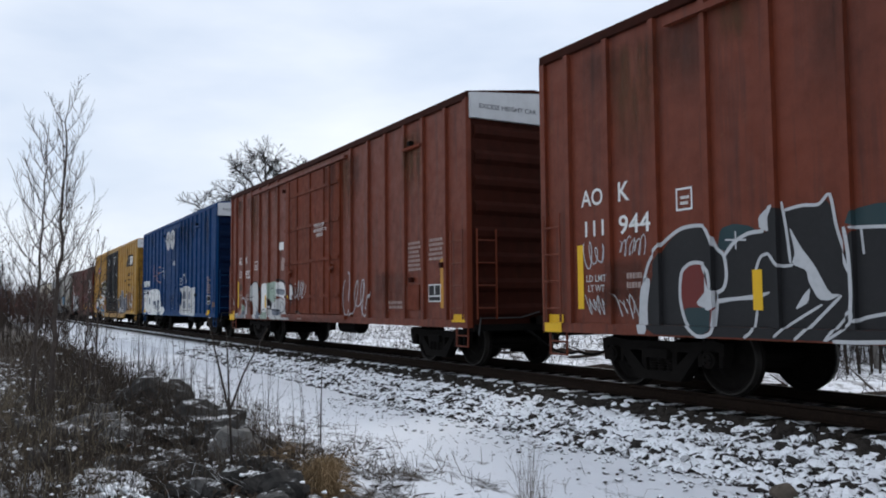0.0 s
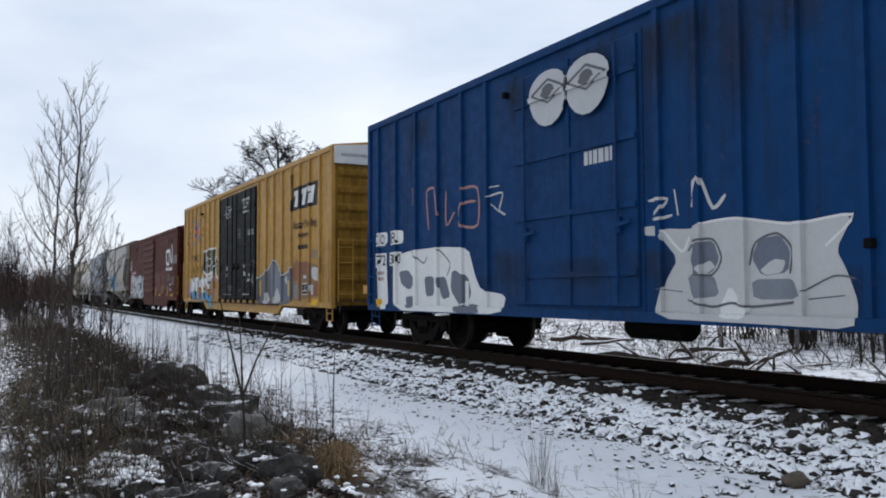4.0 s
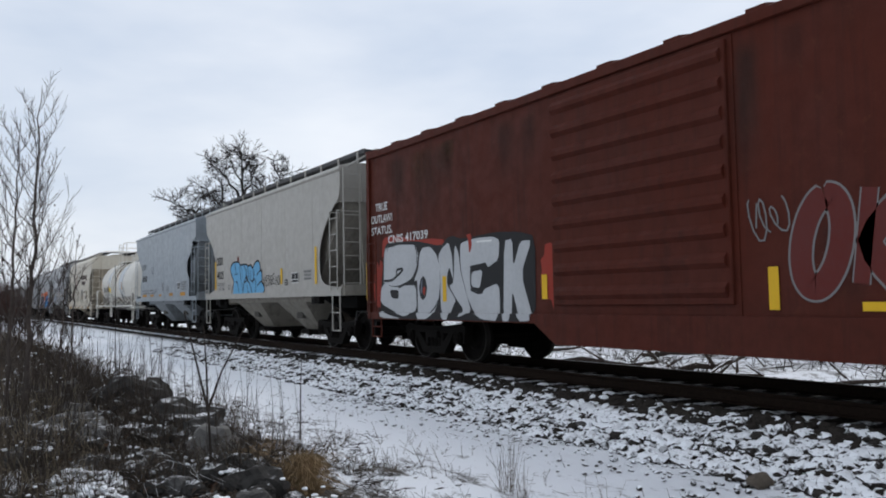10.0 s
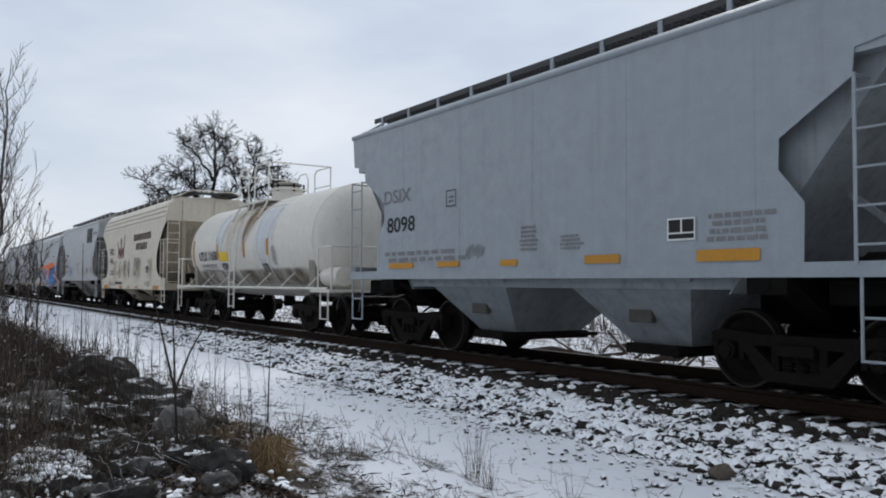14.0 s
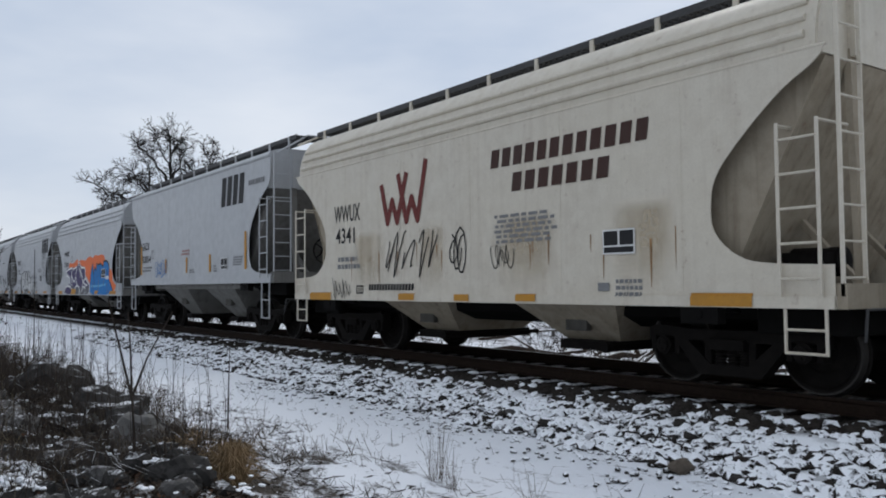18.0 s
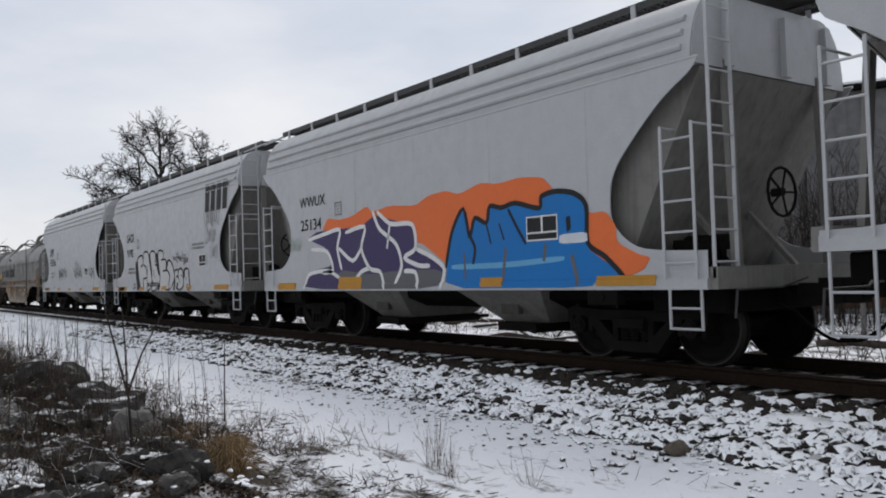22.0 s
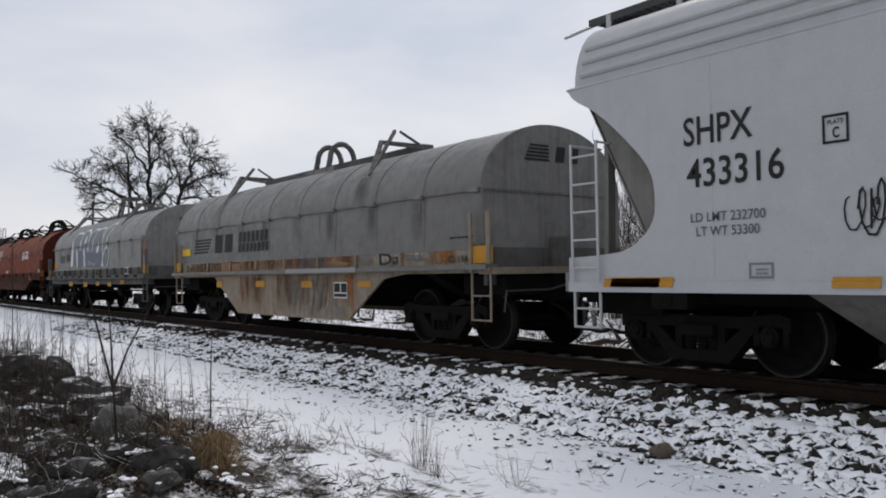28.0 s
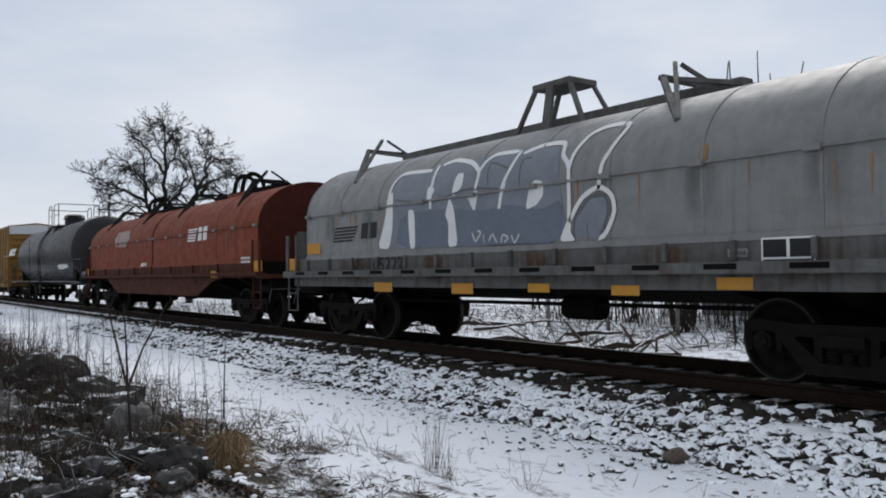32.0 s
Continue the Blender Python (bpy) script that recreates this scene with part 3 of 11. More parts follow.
def build_track():
    bed = Buf()
    xs = [-TRACK_FAR, -120] + [-60 + 0.3 * k for k in range(int(72 / 0.3) + 1)] + [60, TRACK_FAR]
    prof = [(-2.85, -0.66), (-2.6, -0.46), (-2.2, -0.36), (-1.85, -0.25), (-1.5, -0.215), (-0.75, -0.23), (0, -0.23), (0.75, -0.23), (1.5, -0.215), (1.85, -0.25), (2.6, -0.46), (2.85, -0.66)]
    rings = []
    for x in xs:
        rings.append([(x, y + (0.12 * noise.noise((x * 0.8, y, 5)) if abs(y) > 1.6 else 0), z + (0.03 * noise.noise((x * 2.2, y * 2.2, 9)))) for y, z in prof])
    bed.loft(rings, True, False)
    b = part("ballast", bed, "ballast", smooth=True)
    tagged(b, "dark stone ballast bed dusted with snow", "ballast", kind="structure")
    for y in (-0.7525, 0.7525):
        rail = thing("rail", "rusty steel rail with a polished head", "rail", "rails", pose(0, y, 0))
        sec = [(-0.07, -0.172), (0.07, -0.172), (0.07, -0.16), (0.012, -0.14), (0.009, -0.05), (0.036, -0.036), (0.036, -0.004), (-0.036, -0.004), (-0.036, -0.036), (-0.009, -0.05), (-0.012, -0.14), (-0.07, -0.16)]
        part("rail_web", Buf().prism(sec, -TRACK_FAR, TRACK_FAR, "x"), "rail", rail)
        part("rail_head", Buf().prism([(-0.03, -0.004), (0.03, -0.004), (0.024, 0.0), (-0.024, 0.0)], -TRACK_FAR, TRACK_FAR, "x"), "rail_top", rail, "polished running surface")
        tagged(rail, kind="structure")
    track = thing("track_ties", "dark wooden ties with snow on their ends", "ties")
    tagged(track, kind="structure")
    rng = random.Random(4)
    forms = []
    for k in range(6):
        forms.append(mesh_of("tie", Buf().box(-0.112, 0.112, -1.3 - rng.uniform(0, 0.06), 1.3, -0.36, -0.175 + rng.uniform(-0.008, 0.004), 0.012), M["tie"]))
    capf = []
    for k in range(6):
        b = Buf()
        pts = [(rng.uniform(-0.11, 0.11), -1.32 + rng.uniform(0, 0.5)) for _ in range(1)]
        w, l = rng.uniform(0.07, 0.105), rng.uniform(0.12, 0.3)
        ring = []
        for i in range(12):
            a = i * math.pi / 6
            ring.append((w * math.cos(a) * rng.uniform(0.8, 1), -1.3 + l / 2 + l / 2 * math.sin(a) * rng.uniform(0.85, 1)))
        b.loft([[(x, y, -0.178) for x, y in ring], [(x * 0.96, y, -0.155) for x, y in ring], [(x * 0.6, -1.3 + l / 2 + (y + 1.3 - l / 2) * 0.6, -0.143) for x, y in ring]])
        capf.append(mesh_of("snow_cap", b, M["snow"], True))
    x = 6.0
    k = 0
    far = Buf()
    while x > -200:
        if k < 200:
            t = part("tie", forms[k % 6], None, track, at=pose(x, rng.uniform(-0.03, 0.03), 0, 0, 0, rng.uniform(-1, 1)))
            if rng.random() < 0.85:
                part("snow_cap", capf[rng.randrange(6)], None, t, "thin cap of snow")
        else:
            far.box(x - 0.112, x + 0.112, -1.3, 1.3, -0.36, -0.175)
        x -= 0.5 + rng.uniform(-0.03, 0.03)
        k += 1
    tagged(part("far_ties", far, "tie", track), kind="stuff")


build_track()

# ---- lettering and spray paint, laid on the sheets ----
LETTERS = {}


def glyphs(text, fat=0.0):
    """The outline mesh of a text in the built-in font: vertices, faces, and its box."""
    key = (text, fat)
    if key not in LETTERS:
        cu = bpy.data.curves.new("text", "FONT")
        cu.body, cu.size, cu.offset, cu.resolution_u = text, 1.0, fat, 3
        cu.fill_mode = "FRONT"
        ob = bpy.data.objects.new("text", cu)
        scene.collection.objects.link(ob)
        bpy.context.view_layer.update()
        me = bpy.data.meshes.new_from_object(ob.evaluated_get(bpy.context.evaluated_depsgraph_get()))
        v = [tuple(p.co) for p in me.vertices]
        f = [tuple(q.vertices) for q in me.polygons]
        bpy.data.objects.remove(ob)
        bpy.data.curves.remove(cu)
        bpy.data.meshes.remove(me)
        xs, ys = [p[0] for p in v], [p[1] for p in v]
        LETTERS[key] = (v, f, (min(xs), max(xs), min(ys), max(ys)))
    return LETTERS[key]


def lettered(buf, text, x, z, w, h, fat=0.0, lean=0.0, tilt=0.0, core=None):
    """Puts a text into the box of w by h whose lower left corner is (x, z)."""
    v, f, (a, b, c, d) = glyphs(text, fat)
    if core is not None:
        _, _, (a, b, c, d) = glyphs(text, core)
    out = []
    for px, py, _ in v:
        u, t = (px - a) / (b - a) * w, (py - c) / (d - c) * h
        out.append((x + u + lean * t, 0, z + t + tilt * u))
    return buf.add(out, f)


def draped(name, buf, material, car, skin, cuts_x=(), cuts_z=(), lift=0.004, label=""):
    """Lays a flat drawing of (x, z) on the side of a car: skin(x, z) gives the side's half width."""
    bm = bmesh.new()
    vs = [bm.verts.new(p) for p in buf.v]
    for f in buf.f:
        try:
            bm.faces.new([vs[i] for i in f])
        except ValueError:
            pass
    bm.normal_update()
    bmesh.ops.triangulate(bm, ngon_method="EAR_CLIP", faces=[f for f in bm.faces if len(f.verts) > 4])
    xs = [p[0] for p in buf.v]
    zs = [p[2] for p in buf.v]
    for axis, cuts, lo, hi in ((0, cuts_x, min(xs), max(xs)), (2, cuts_z, min(zs), max(zs))):
        for c in cuts:
            if lo < c < hi:
                co, no = [0, 0, 0], [0, 0, 0]
                co[axis], no[axis] = c, 1
                bmesh.ops.bisect_plane(bm, geom=bm.verts[:] + bm.edges[:] + bm.faces[:], plane_co=co, plane_no=no)
    for p in bm.verts:
        p.co.y += -skin(p.co.x, p.co.z) - lift
    bm.normal_update()
    for f in bm.faces:
        if f.normal.y > 0:
            f.normal_flip()
    me = bpy.data.meshes.new(name)
    bm.to_mesh(me)
    bm.free()
    me.materials.append(M[material])
    return part(name, me, None, car, label)


def ribbed(hw, ribs, width=0.1, proud=0.06, sill=0.89, doors=()):
    """The skin of a side with posts at ribs, and where to cut a drawing so that it follows them."""
    cuts = []
    for r in ribs:
        cuts += [r - width / 2 - 0.006, r - width / 2 - 0.001, r + width / 2 + 0.001, r + width / 2 + 0.006]

    cuts_z = [sill - 0.002, sill + 0.002]
    for x0, x1, z0, z1, rails, stiles in doors:
        cuts += [x0 - 0.002, x0 + 0.002, x1 - 0.002, x1 + 0.002]
        for k in range(rails):
            z = z0 + (z1 - z0) * (k + 0.5) / rails
            cuts_z += [z - 0.044, z - 0.04, z + 0.04, z + 0.044]
        for k in range(stiles):
            x = x0 + (x1 - x0) * (k + 1) / (stiles + 1)
            cuts += [x - 0.034, x - 0.03, x + 0.03, x + 0.034]

    def skin(x, z):
        for x0, x1, z0, z1, rails, stiles in doors:
            if x0 <= x <= x1 and z >= z0:
                for k in range(rails):
                    if abs(z - z0 - (z1 - z0) * (k + 0.5) / rails) < 0.042:
                        return hw + 0.1
                for k in range(stiles):
                    if abs(x - x0 - (x1 - x0) * (k + 1) / (stiles + 1)) < 0.032:
                        return hw + 0.095
                return hw + 0.065
        if z < sill:
            return hw + 0.042
        for r in ribs:
            if abs(x - r) <= width / 2 + 0.003:
                return hw + proud
        return hw

    return skin, cuts, cuts_z


def flat_skin(hw):
    return lambda x, z: hw


def patch(buf, pts):
    return buf.add([(x, 0, z) for x, z in pts], [tuple(range(len(pts)))])


def blob(buf, x, z, w, h, rng, n=18, rough=0.18, out=0.0):
    """A ragged patch of paint, filling a box."""
    pts = []
    for i in range(n):
        a = 2 * math.pi * i / n
        k = 1 - rng.uniform(0, rough)
        c, s = math.cos(a), math.sin(a)
        m = 1 / max(abs(c), abs(s)) ** 0.55
        pts.append((x + w / 2 + w / 2 * c * k * m * 0.87, z + h / 2 + h / 2 * s * k * m * 0.87))
    return buf.add([(px, -out, pz) for px, pz in pts], [tuple(range(len(pts)))])


def stroke(buf, pts, w, out=0.0, ends=True):
    """A brush line of width w through (x, z) points, with round joints; each dab lies a hair over the last."""
    k = 0
    for (a, b), (c, d) in zip(pts, pts[1:]):
        l = math.hypot(c - a, d - b) or 1e-6
        ux, uz = (c - a) / l, (d - b) / l
        nx, nz = -uz * w / 2, ux * w / 2
        y = -out - 0.00012 * k
        buf.add([(a + nx, y, b + nz), (a - nx, y, b - nz), (c - nx, y, d - nz), (c + nx, y, d + nz)], [(0, 1, 2, 3)])
        k += 1
    n = 10 if w > 0.05 else 6
    for a, b in pts if ends else pts[1:-1]:
        y = -out - 0.00012 * k
        buf.add([(a + w / 2 * math.cos(i * 2 * math.pi / n), y, b + w / 2 * math.sin(i * 2 * math.pi / n)) for i in range(n)], [tuple(range(n))])
        k += 1
    return buf


def curved(pts, n=4):
    """A smooth line through the points."""
    if len(pts) < 3:
        return list(pts)
    ext = [pts[-2] if pts[0] == pts[-1] else pts[0]] + list(pts) + [pts[1] if pts[0] == pts[-1] else pts[-1]]
    out = []
    for p0, p1, p2, p3 in zip(ext, ext[1:], ext[2:], ext[3:]):
        for k in range(n):
            t = k / n
            out.append(tuple(0.5 * (2 * b + (c - a) * t * 0.8 + (2 * a - 5 * b + 4 * c - d) * t * t * 0.8 + (3 * b - a - 3 * c + d) * t ** 3 * 0.8 + 0.2 * (2 * (c - b) * t)) for a, b, c, d in zip(p0, p1, p2, p3)))
    return out + [pts[-1]]


def ribbon(buf, pts, w):
    """A band of width w along a line, a little narrower at its ends."""
    m = len(pts)
    left, right = [], []
    for i, (a, b) in enumerate(pts):
        (p, q), (r, t) = pts[max(0, i - 1)], pts[min(m - 1, i + 1)]
        l = math.hypot(r - p, t - q) or 1e-6
        k = w / 2 * (0.65 if i in (0, m - 1) else 1)
        left.append((a - (t - q) / l * k, 0, b + (r - p) / l * k))
        right.append((a + (t - q) / l * k, 0, b - (r - p) / l * k))
    return buf.add(left + right, [(i, i + 1, m + i + 1, m + i) for i in range(m - 1)])


def bars(buf, x, z, w, h, rows, rng, fill=0.55, cols=0):
    """Small writing that cannot be read: rows of short bars."""
    step = h / rows
    for r in range(rows):
        px = x + (rng.uniform(0, 0.1) * w)
        while px < x + w * rng.uniform(0.8, 1.0):
            l = rng.uniform(0.05, 0.16) * w if not cols else w / cols * 0.7
            patch(buf, [(px, z + r * step), (px + l, z + r * step), (px + l, z + (r + fill) * step), (px, z + (r + fill) * step)])
            px += l + 0.035 * w
    return buf


def arc(cx, cz, rx, rz, a, b, n=8):
    return [(cx + rx * math.cos(radians(a + (b - a) * k / n)), cz + rz * math.sin(radians(a + (b - a) * k / n))) for k in range(n + 1)]


# letters as brush lines in a box of 1 by 1
BRUSH = {
    "A": [[(0.05, 0), (0.42, 1), (0.6, 1), (0.95, 0)], [(0.25, 0.35), (0.75, 0.35)]],
    "D": [[(0.1, 0), (0.12, 1), (0.6, 0.9), (0.85, 0.5), (0.55, 0.08), (0.1, 0)]],
    "E": [[(0.8, 0.95), (0.25, 1), (0.15, 0.55), (0.6, 0.55), (0.15, 0.5), (0.15, 0.05), (0.8, 0.0)]],
    "G": [[(0.85, 0.95), (0.3, 0.95), (0.1, 0.5), (0.3, 0.0), (0.8, 0.05), (0.85, 0.45), (0.5, 0.45)]],
    "H": [[(0.15, 1), (0.1, 0)], [(0.85, 1), (0.8, 0)], [(0.05, 0.5), (0.95, 0.55)]],
    "K": [[(0.12, 1), (0.1, 0)], [(0.92, 1), (0.2, 0.45), (0.95, 0)]],
    "O": [arc(0.5, 0.5, 0.45, 0.5, 90, 450, 14)],
    "R": [[(0.1, 0), (0.1, 1), (0.55, 1)] + arc(0.52, 0.74, 0.38, 0.26, 70, -90) + [(0.2, 0.48), (0.95, 0)]],
}


# ---- running gear ----
WHEEL_R = 0.457


def wheel_buf():
    b = Buf()
    for s in (-1, 1):
        prof = [(0.66, 0.1), (0.66, 0.2), (0.69, 0.24), (0.7, 0.36), (0.655, 0.39), (0.655, 0.483), (0.69, 0.483), (0.705, 0.462), (0.79, 0.452), (0.79, 0.4), (0.735, 0.365), (0.735, 0.24), (0.78, 0.19), (0.78, 0.1)]
        b.lathe([(s * a, r) for a, r in prof], (0, 0, 0), "y", 28)
        b.cyl((0, s * 0.94, 0), (0, s * 1.13, 0), 0.11, n=14)
        b.cyl((0, s * 1.13, 0), (0, s * 1.16, 0), 0.075, n=12)
        for k in range(3):
            a = k * 2.094
            b.cyl((0.045 * math.cos(a), s * 1.16, 0.045 * math.sin(a)), (0.045 * math.cos(a), s * 1.18, 0.045 * math.sin(a)), 0.016, n=6)
    b.cyl((0, -0.94, 0), (0, 0.94, 0), 0.085, n=10)
    return b


def tread_buf():
    b = Buf()
    for s in (-1, 1):
        b.lathe([(s * 0.702, 0.4635), (s * 0.788, 0.4535), (s * 0.7915, 0.45), (s * 0.7915, 0.43), (s * 0.786, 0.43), (s * 0.70, 0.445)], (0, 0, 0), "y", 28)
    return b


def truck_side():
    """The pieces of a cast truck side: name, mesh and where each stands."""
    y0, y1 = -1.1, -0.93
    top = [(-1.12, 0.50), (-1.12, 0.66), (-0.98, 0.7), (-0.55, 0.66), (0.55, 0.66), (0.98, 0.7), (1.12, 0.66), (1.12, 0.50), (1.0, 0.575), (0.78, 0.575), (0.66, 0.5), (0.5, 0.53), (-0.5, 0.53), (-0.66, 0.5), (-0.78, 0.575), (-1.0, 0.575)]
    low = [(-0.72, 0.52), (-0.56, 0.54), (-0.24, 0.27), (0.24, 0.27), (0.56, 0.54), (0.72, 0.52), (0.4, 0.15), (-0.4, 0.15)]
    made = [("sideframe", Buf().prism(top, y0, y1), 0), ("tension_member", Buf().prism(low, y0 - 0.012, y1), 0)]
    for s_ in (-1, 1):
        made.append(("column", Buf().box(s_ * 0.285 - 0.045, s_ * 0.285 + 0.045, y0 + 0.004, y1, 0.2, 0.56, 0.008), 0))
        made.append(("bearing_adapter", Buf().box(s_ * 0.889 - 0.14, s_ * 0.889 + 0.14, y0 + 0.02, y1, 0.55, 0.63, 0.01), 0))
        for x in (1.06, 0.72):
            made.append(("pedestal_jaw", Buf().box(s_ * x - 0.035, s_ * x + 0.035, y0 + 0.003, y1, 0.36, 0.6, 0.008), 0))
    return [(n, mesh_of(n, b, M["gear"])) for n, b, _ in made]


def spring_buf():
    prof = []
    for k in range(5):
        prof += [(k * 0.036, 0.055), (k * 0.036 + 0.012, 0.072), (k * 0.036 + 0.024, 0.072)]
    return Buf().lathe(prof + [(0.18, 0.055)], (0, -1.02, 0.262), "z", 10)


def wheel_mesh():
    """Grimy wheels on their axle, with the treads worn bright."""
    b = wheel_buf()
    n = len(b.f)
    t = tread_buf()
    b.add(t.v, t.f)
    me = mesh_of("wheelset", b, M["gear"], True)
    me.materials.append(M["tread"])
    for p in me.polygons[n:]:
        p.material_index = 1
    return me


GEAR = {
    "wheel": wheel_mesh(),
    "side": truck_side(),
    "spring": mesh_of("spring", spring_buf(), M["gear"], True),
    "seat": mesh_of("spring_seat", Buf().box(-0.22, 0.22, -1.16, -0.85, 0.44, 0.56), M["gear"]),
    "bolster": mesh_of("truck", Buf().prism([(-1.05, 0.38), (-0.6, 0.3), (0.6, 0.3), (1.05, 0.38), (1.05, 0.58), (0.5, 0.66), (-0.5, 0.66), (-1.05, 0.58)], -0.2, 0.2, "x").box(-0.86, -0.78, -0.72, 0.72, 0.3, 0.38).box(0.78, 0.86, -0.72, 0.72, 0.3, 0.38), M["gear"]),
    "shoe": mesh_of("brake_shoe", Buf().prism([(0.36, 0.32), (0.42, 0.28), (0.4, 0.62), (0.34, 0.58)], -0.79, -0.68), M["gear"]),
}
TURN = pose(0, 0, 0, 0, 0, 180)
WHEELS = []
CARS = []


def truck(car, x):
    t = part("truck", GEAR["bolster"], None, car, at=pose(x, 0, 0))
    for name, me in GEAR["side"]:
        part(name, me, None, t)
        part(name, me, None, t, at=TURN)
    part("spring_seat", GEAR["seat"], None, t)
    for x_s in (-0.16, 0, 0.16):
        part("spring", GEAR["spring"], None, t, at=pose(x_s, 0, 0))
    part("brake_shoe", GEAR["shoe"], None, t)
    part("brake_shoe", GEAR["shoe"], None, t, at=TURN)
    for s in (-1, 1):
        w = part("wheelset", GEAR["wheel"], None, t, at=pose(s * 0.889, 0, WHEEL_R))
        WHEELS.append((w, s * 0.889))
    return t


def coupler(car, x, way, reach):
    """A knuckle coupler at the end x of a car, pointing way, with its hose and lever."""
    a, b = x, x + way * reach
    buf = Buf()
    buf.box(min(a - way * 0.4, b - way * 0.25), max(a - way * 0.4, b - way * 0.25), -0.07, 0.07, 0.79, 0.95)
    buf.prism([(b - way * 0.32, -0.13), (b - way * 0.02, -0.17), (b + way * 0.05, -0.1), (b - way * 0.08, -0.04), (b - way * 0.1, 0.08), (b + way * 0.05, 0.13), (b - way * 0.06, 0.19), (b - way * 0.3, 0.12)], 0.73, 1.01, "z")
    part("coupler", buf, "gear", car)
    hose = [(a - way * 0.1, 0.3 * -way, 0.72)]
    for k in range(1, 9):
        u = k / 8
        hose.append((a + way * (reach + 0.02) * u, -0.3 * way * (1 - u), 0.72 - 0.42 * math.sin(math.pi * min(1, u * 0.62 + 0.0)) ** 1.2))
    part("air_hose", Buf().rod(hose, 0.022), "frame", car)
    part("cut_lever", Buf().rod([(a + way * 0.06, -1.35, 0.62), (a + way * 0.06, -1.3, 0.92), (a + way * 0.06, -0.45, 0.92), (a + way * 0.16, -0.1, 1.02)], 0.014), "grating", car)


def ladder(car, x, y, z0, z1, width, rungs, along="x", material="galvanised", r=0.018, name="ladder", rail=0.03):
    """Two stiles and their rungs, on a side (along x) or an end (along y)."""
    b = Buf()
    d = (width / 2, 0) if along == "x" else (0, width / 2)
    for s in (-1, 1):
        b.box(x + s * d[0] - rail, x + s * d[0] + rail, y + s * d[1] - rail * 0.5, y + s * d[1] + rail * 0.5, z0, z1)
    lad = part(name, b, material, car)
    rung = Buf().cyl((x - d[0], y - d[1], 0), (x + d[0], y + d[1], 0), r, n=6)
    me = mesh_of("rung", rung, M[material])
    for k in range(rungs):
        part("rung", me, None, lad, at=pose(0, 0, z0 + (k + 0.5) * (z1 - z0) / rungs))
    return lad


def stirrup(car, x, y, z0, z1, width, material):
    part("stirrup_step", Buf().rod([(x - width / 2, y, z1), (x - width / 2, y, z0), (x + width / 2, y, z0), (x + width / 2, y, z1)], 0.018).rod([(x - width / 2, y, (z0 + z1) / 2), (x + width / 2, y, (z0 + z1) / 2)], 0.014), material, car)


def brake_wheel(car, x, y, z, way, r=0.26, material="galvanised"):
    b = Buf()
    pts = [(x, y + r * math.cos(a * math.pi / 8), z + r * math.sin(a * math.pi / 8)) for a in range(17)]
    b.rod(pts, 0.018)
    for k in range(5):
        a = k * 1.2566
        b.rod([(x, y, z), (x, y + r * math.cos(a), z + r * math.sin(a))], 0.014)
    b.cyl((x - 0.12 * way, y, z), (x + 0.02 * way, y, z), 0.05)
    part("brake_wheel", b, material, car)


def new_car(name, label, category, x_rear, x_front):
    c = thing(name, label, category, "cars of the freight train", pose((x_rear + x_front) / 2, 0, 0))
    CARS.append((c, (x_rear + x_front) / 2))
    return c, (x_front - x_rear) / 2


def data_box(car, x, z, w, h, skin, cuts=(), ink="m_white", face="m_black"):
    """The framed stencil box of dates and weights."""
    b = Buf()
    patch(b, [(x, z), (x + w, z), (x + w, z + h), (x, z + h)])
    draped("stencil_frame", b, ink, car, skin, cuts, (), 0.0142)
    b = Buf()
    e = 0.02
    patch(b, [(x + e, z + h * 0.36), (x + w * 0.48, z + h * 0.36), (x + w * 0.48, z + h - e), (x + e, z + h - e)])
    patch(b, [(x + w * 0.54, z + h * 0.36), (x + w - e, z + h * 0.36), (x + w - e, z + h - e), (x + w * 0.54, z + h - e)])
    patch(b, [(x + e, z + e), (x + w - e, z + e), (x + w - e, z + h * 0.29), (x + e, z + h * 0.29)])
    draped("stencil_panel", b, face, car, skin, cuts, (), 0.0158)


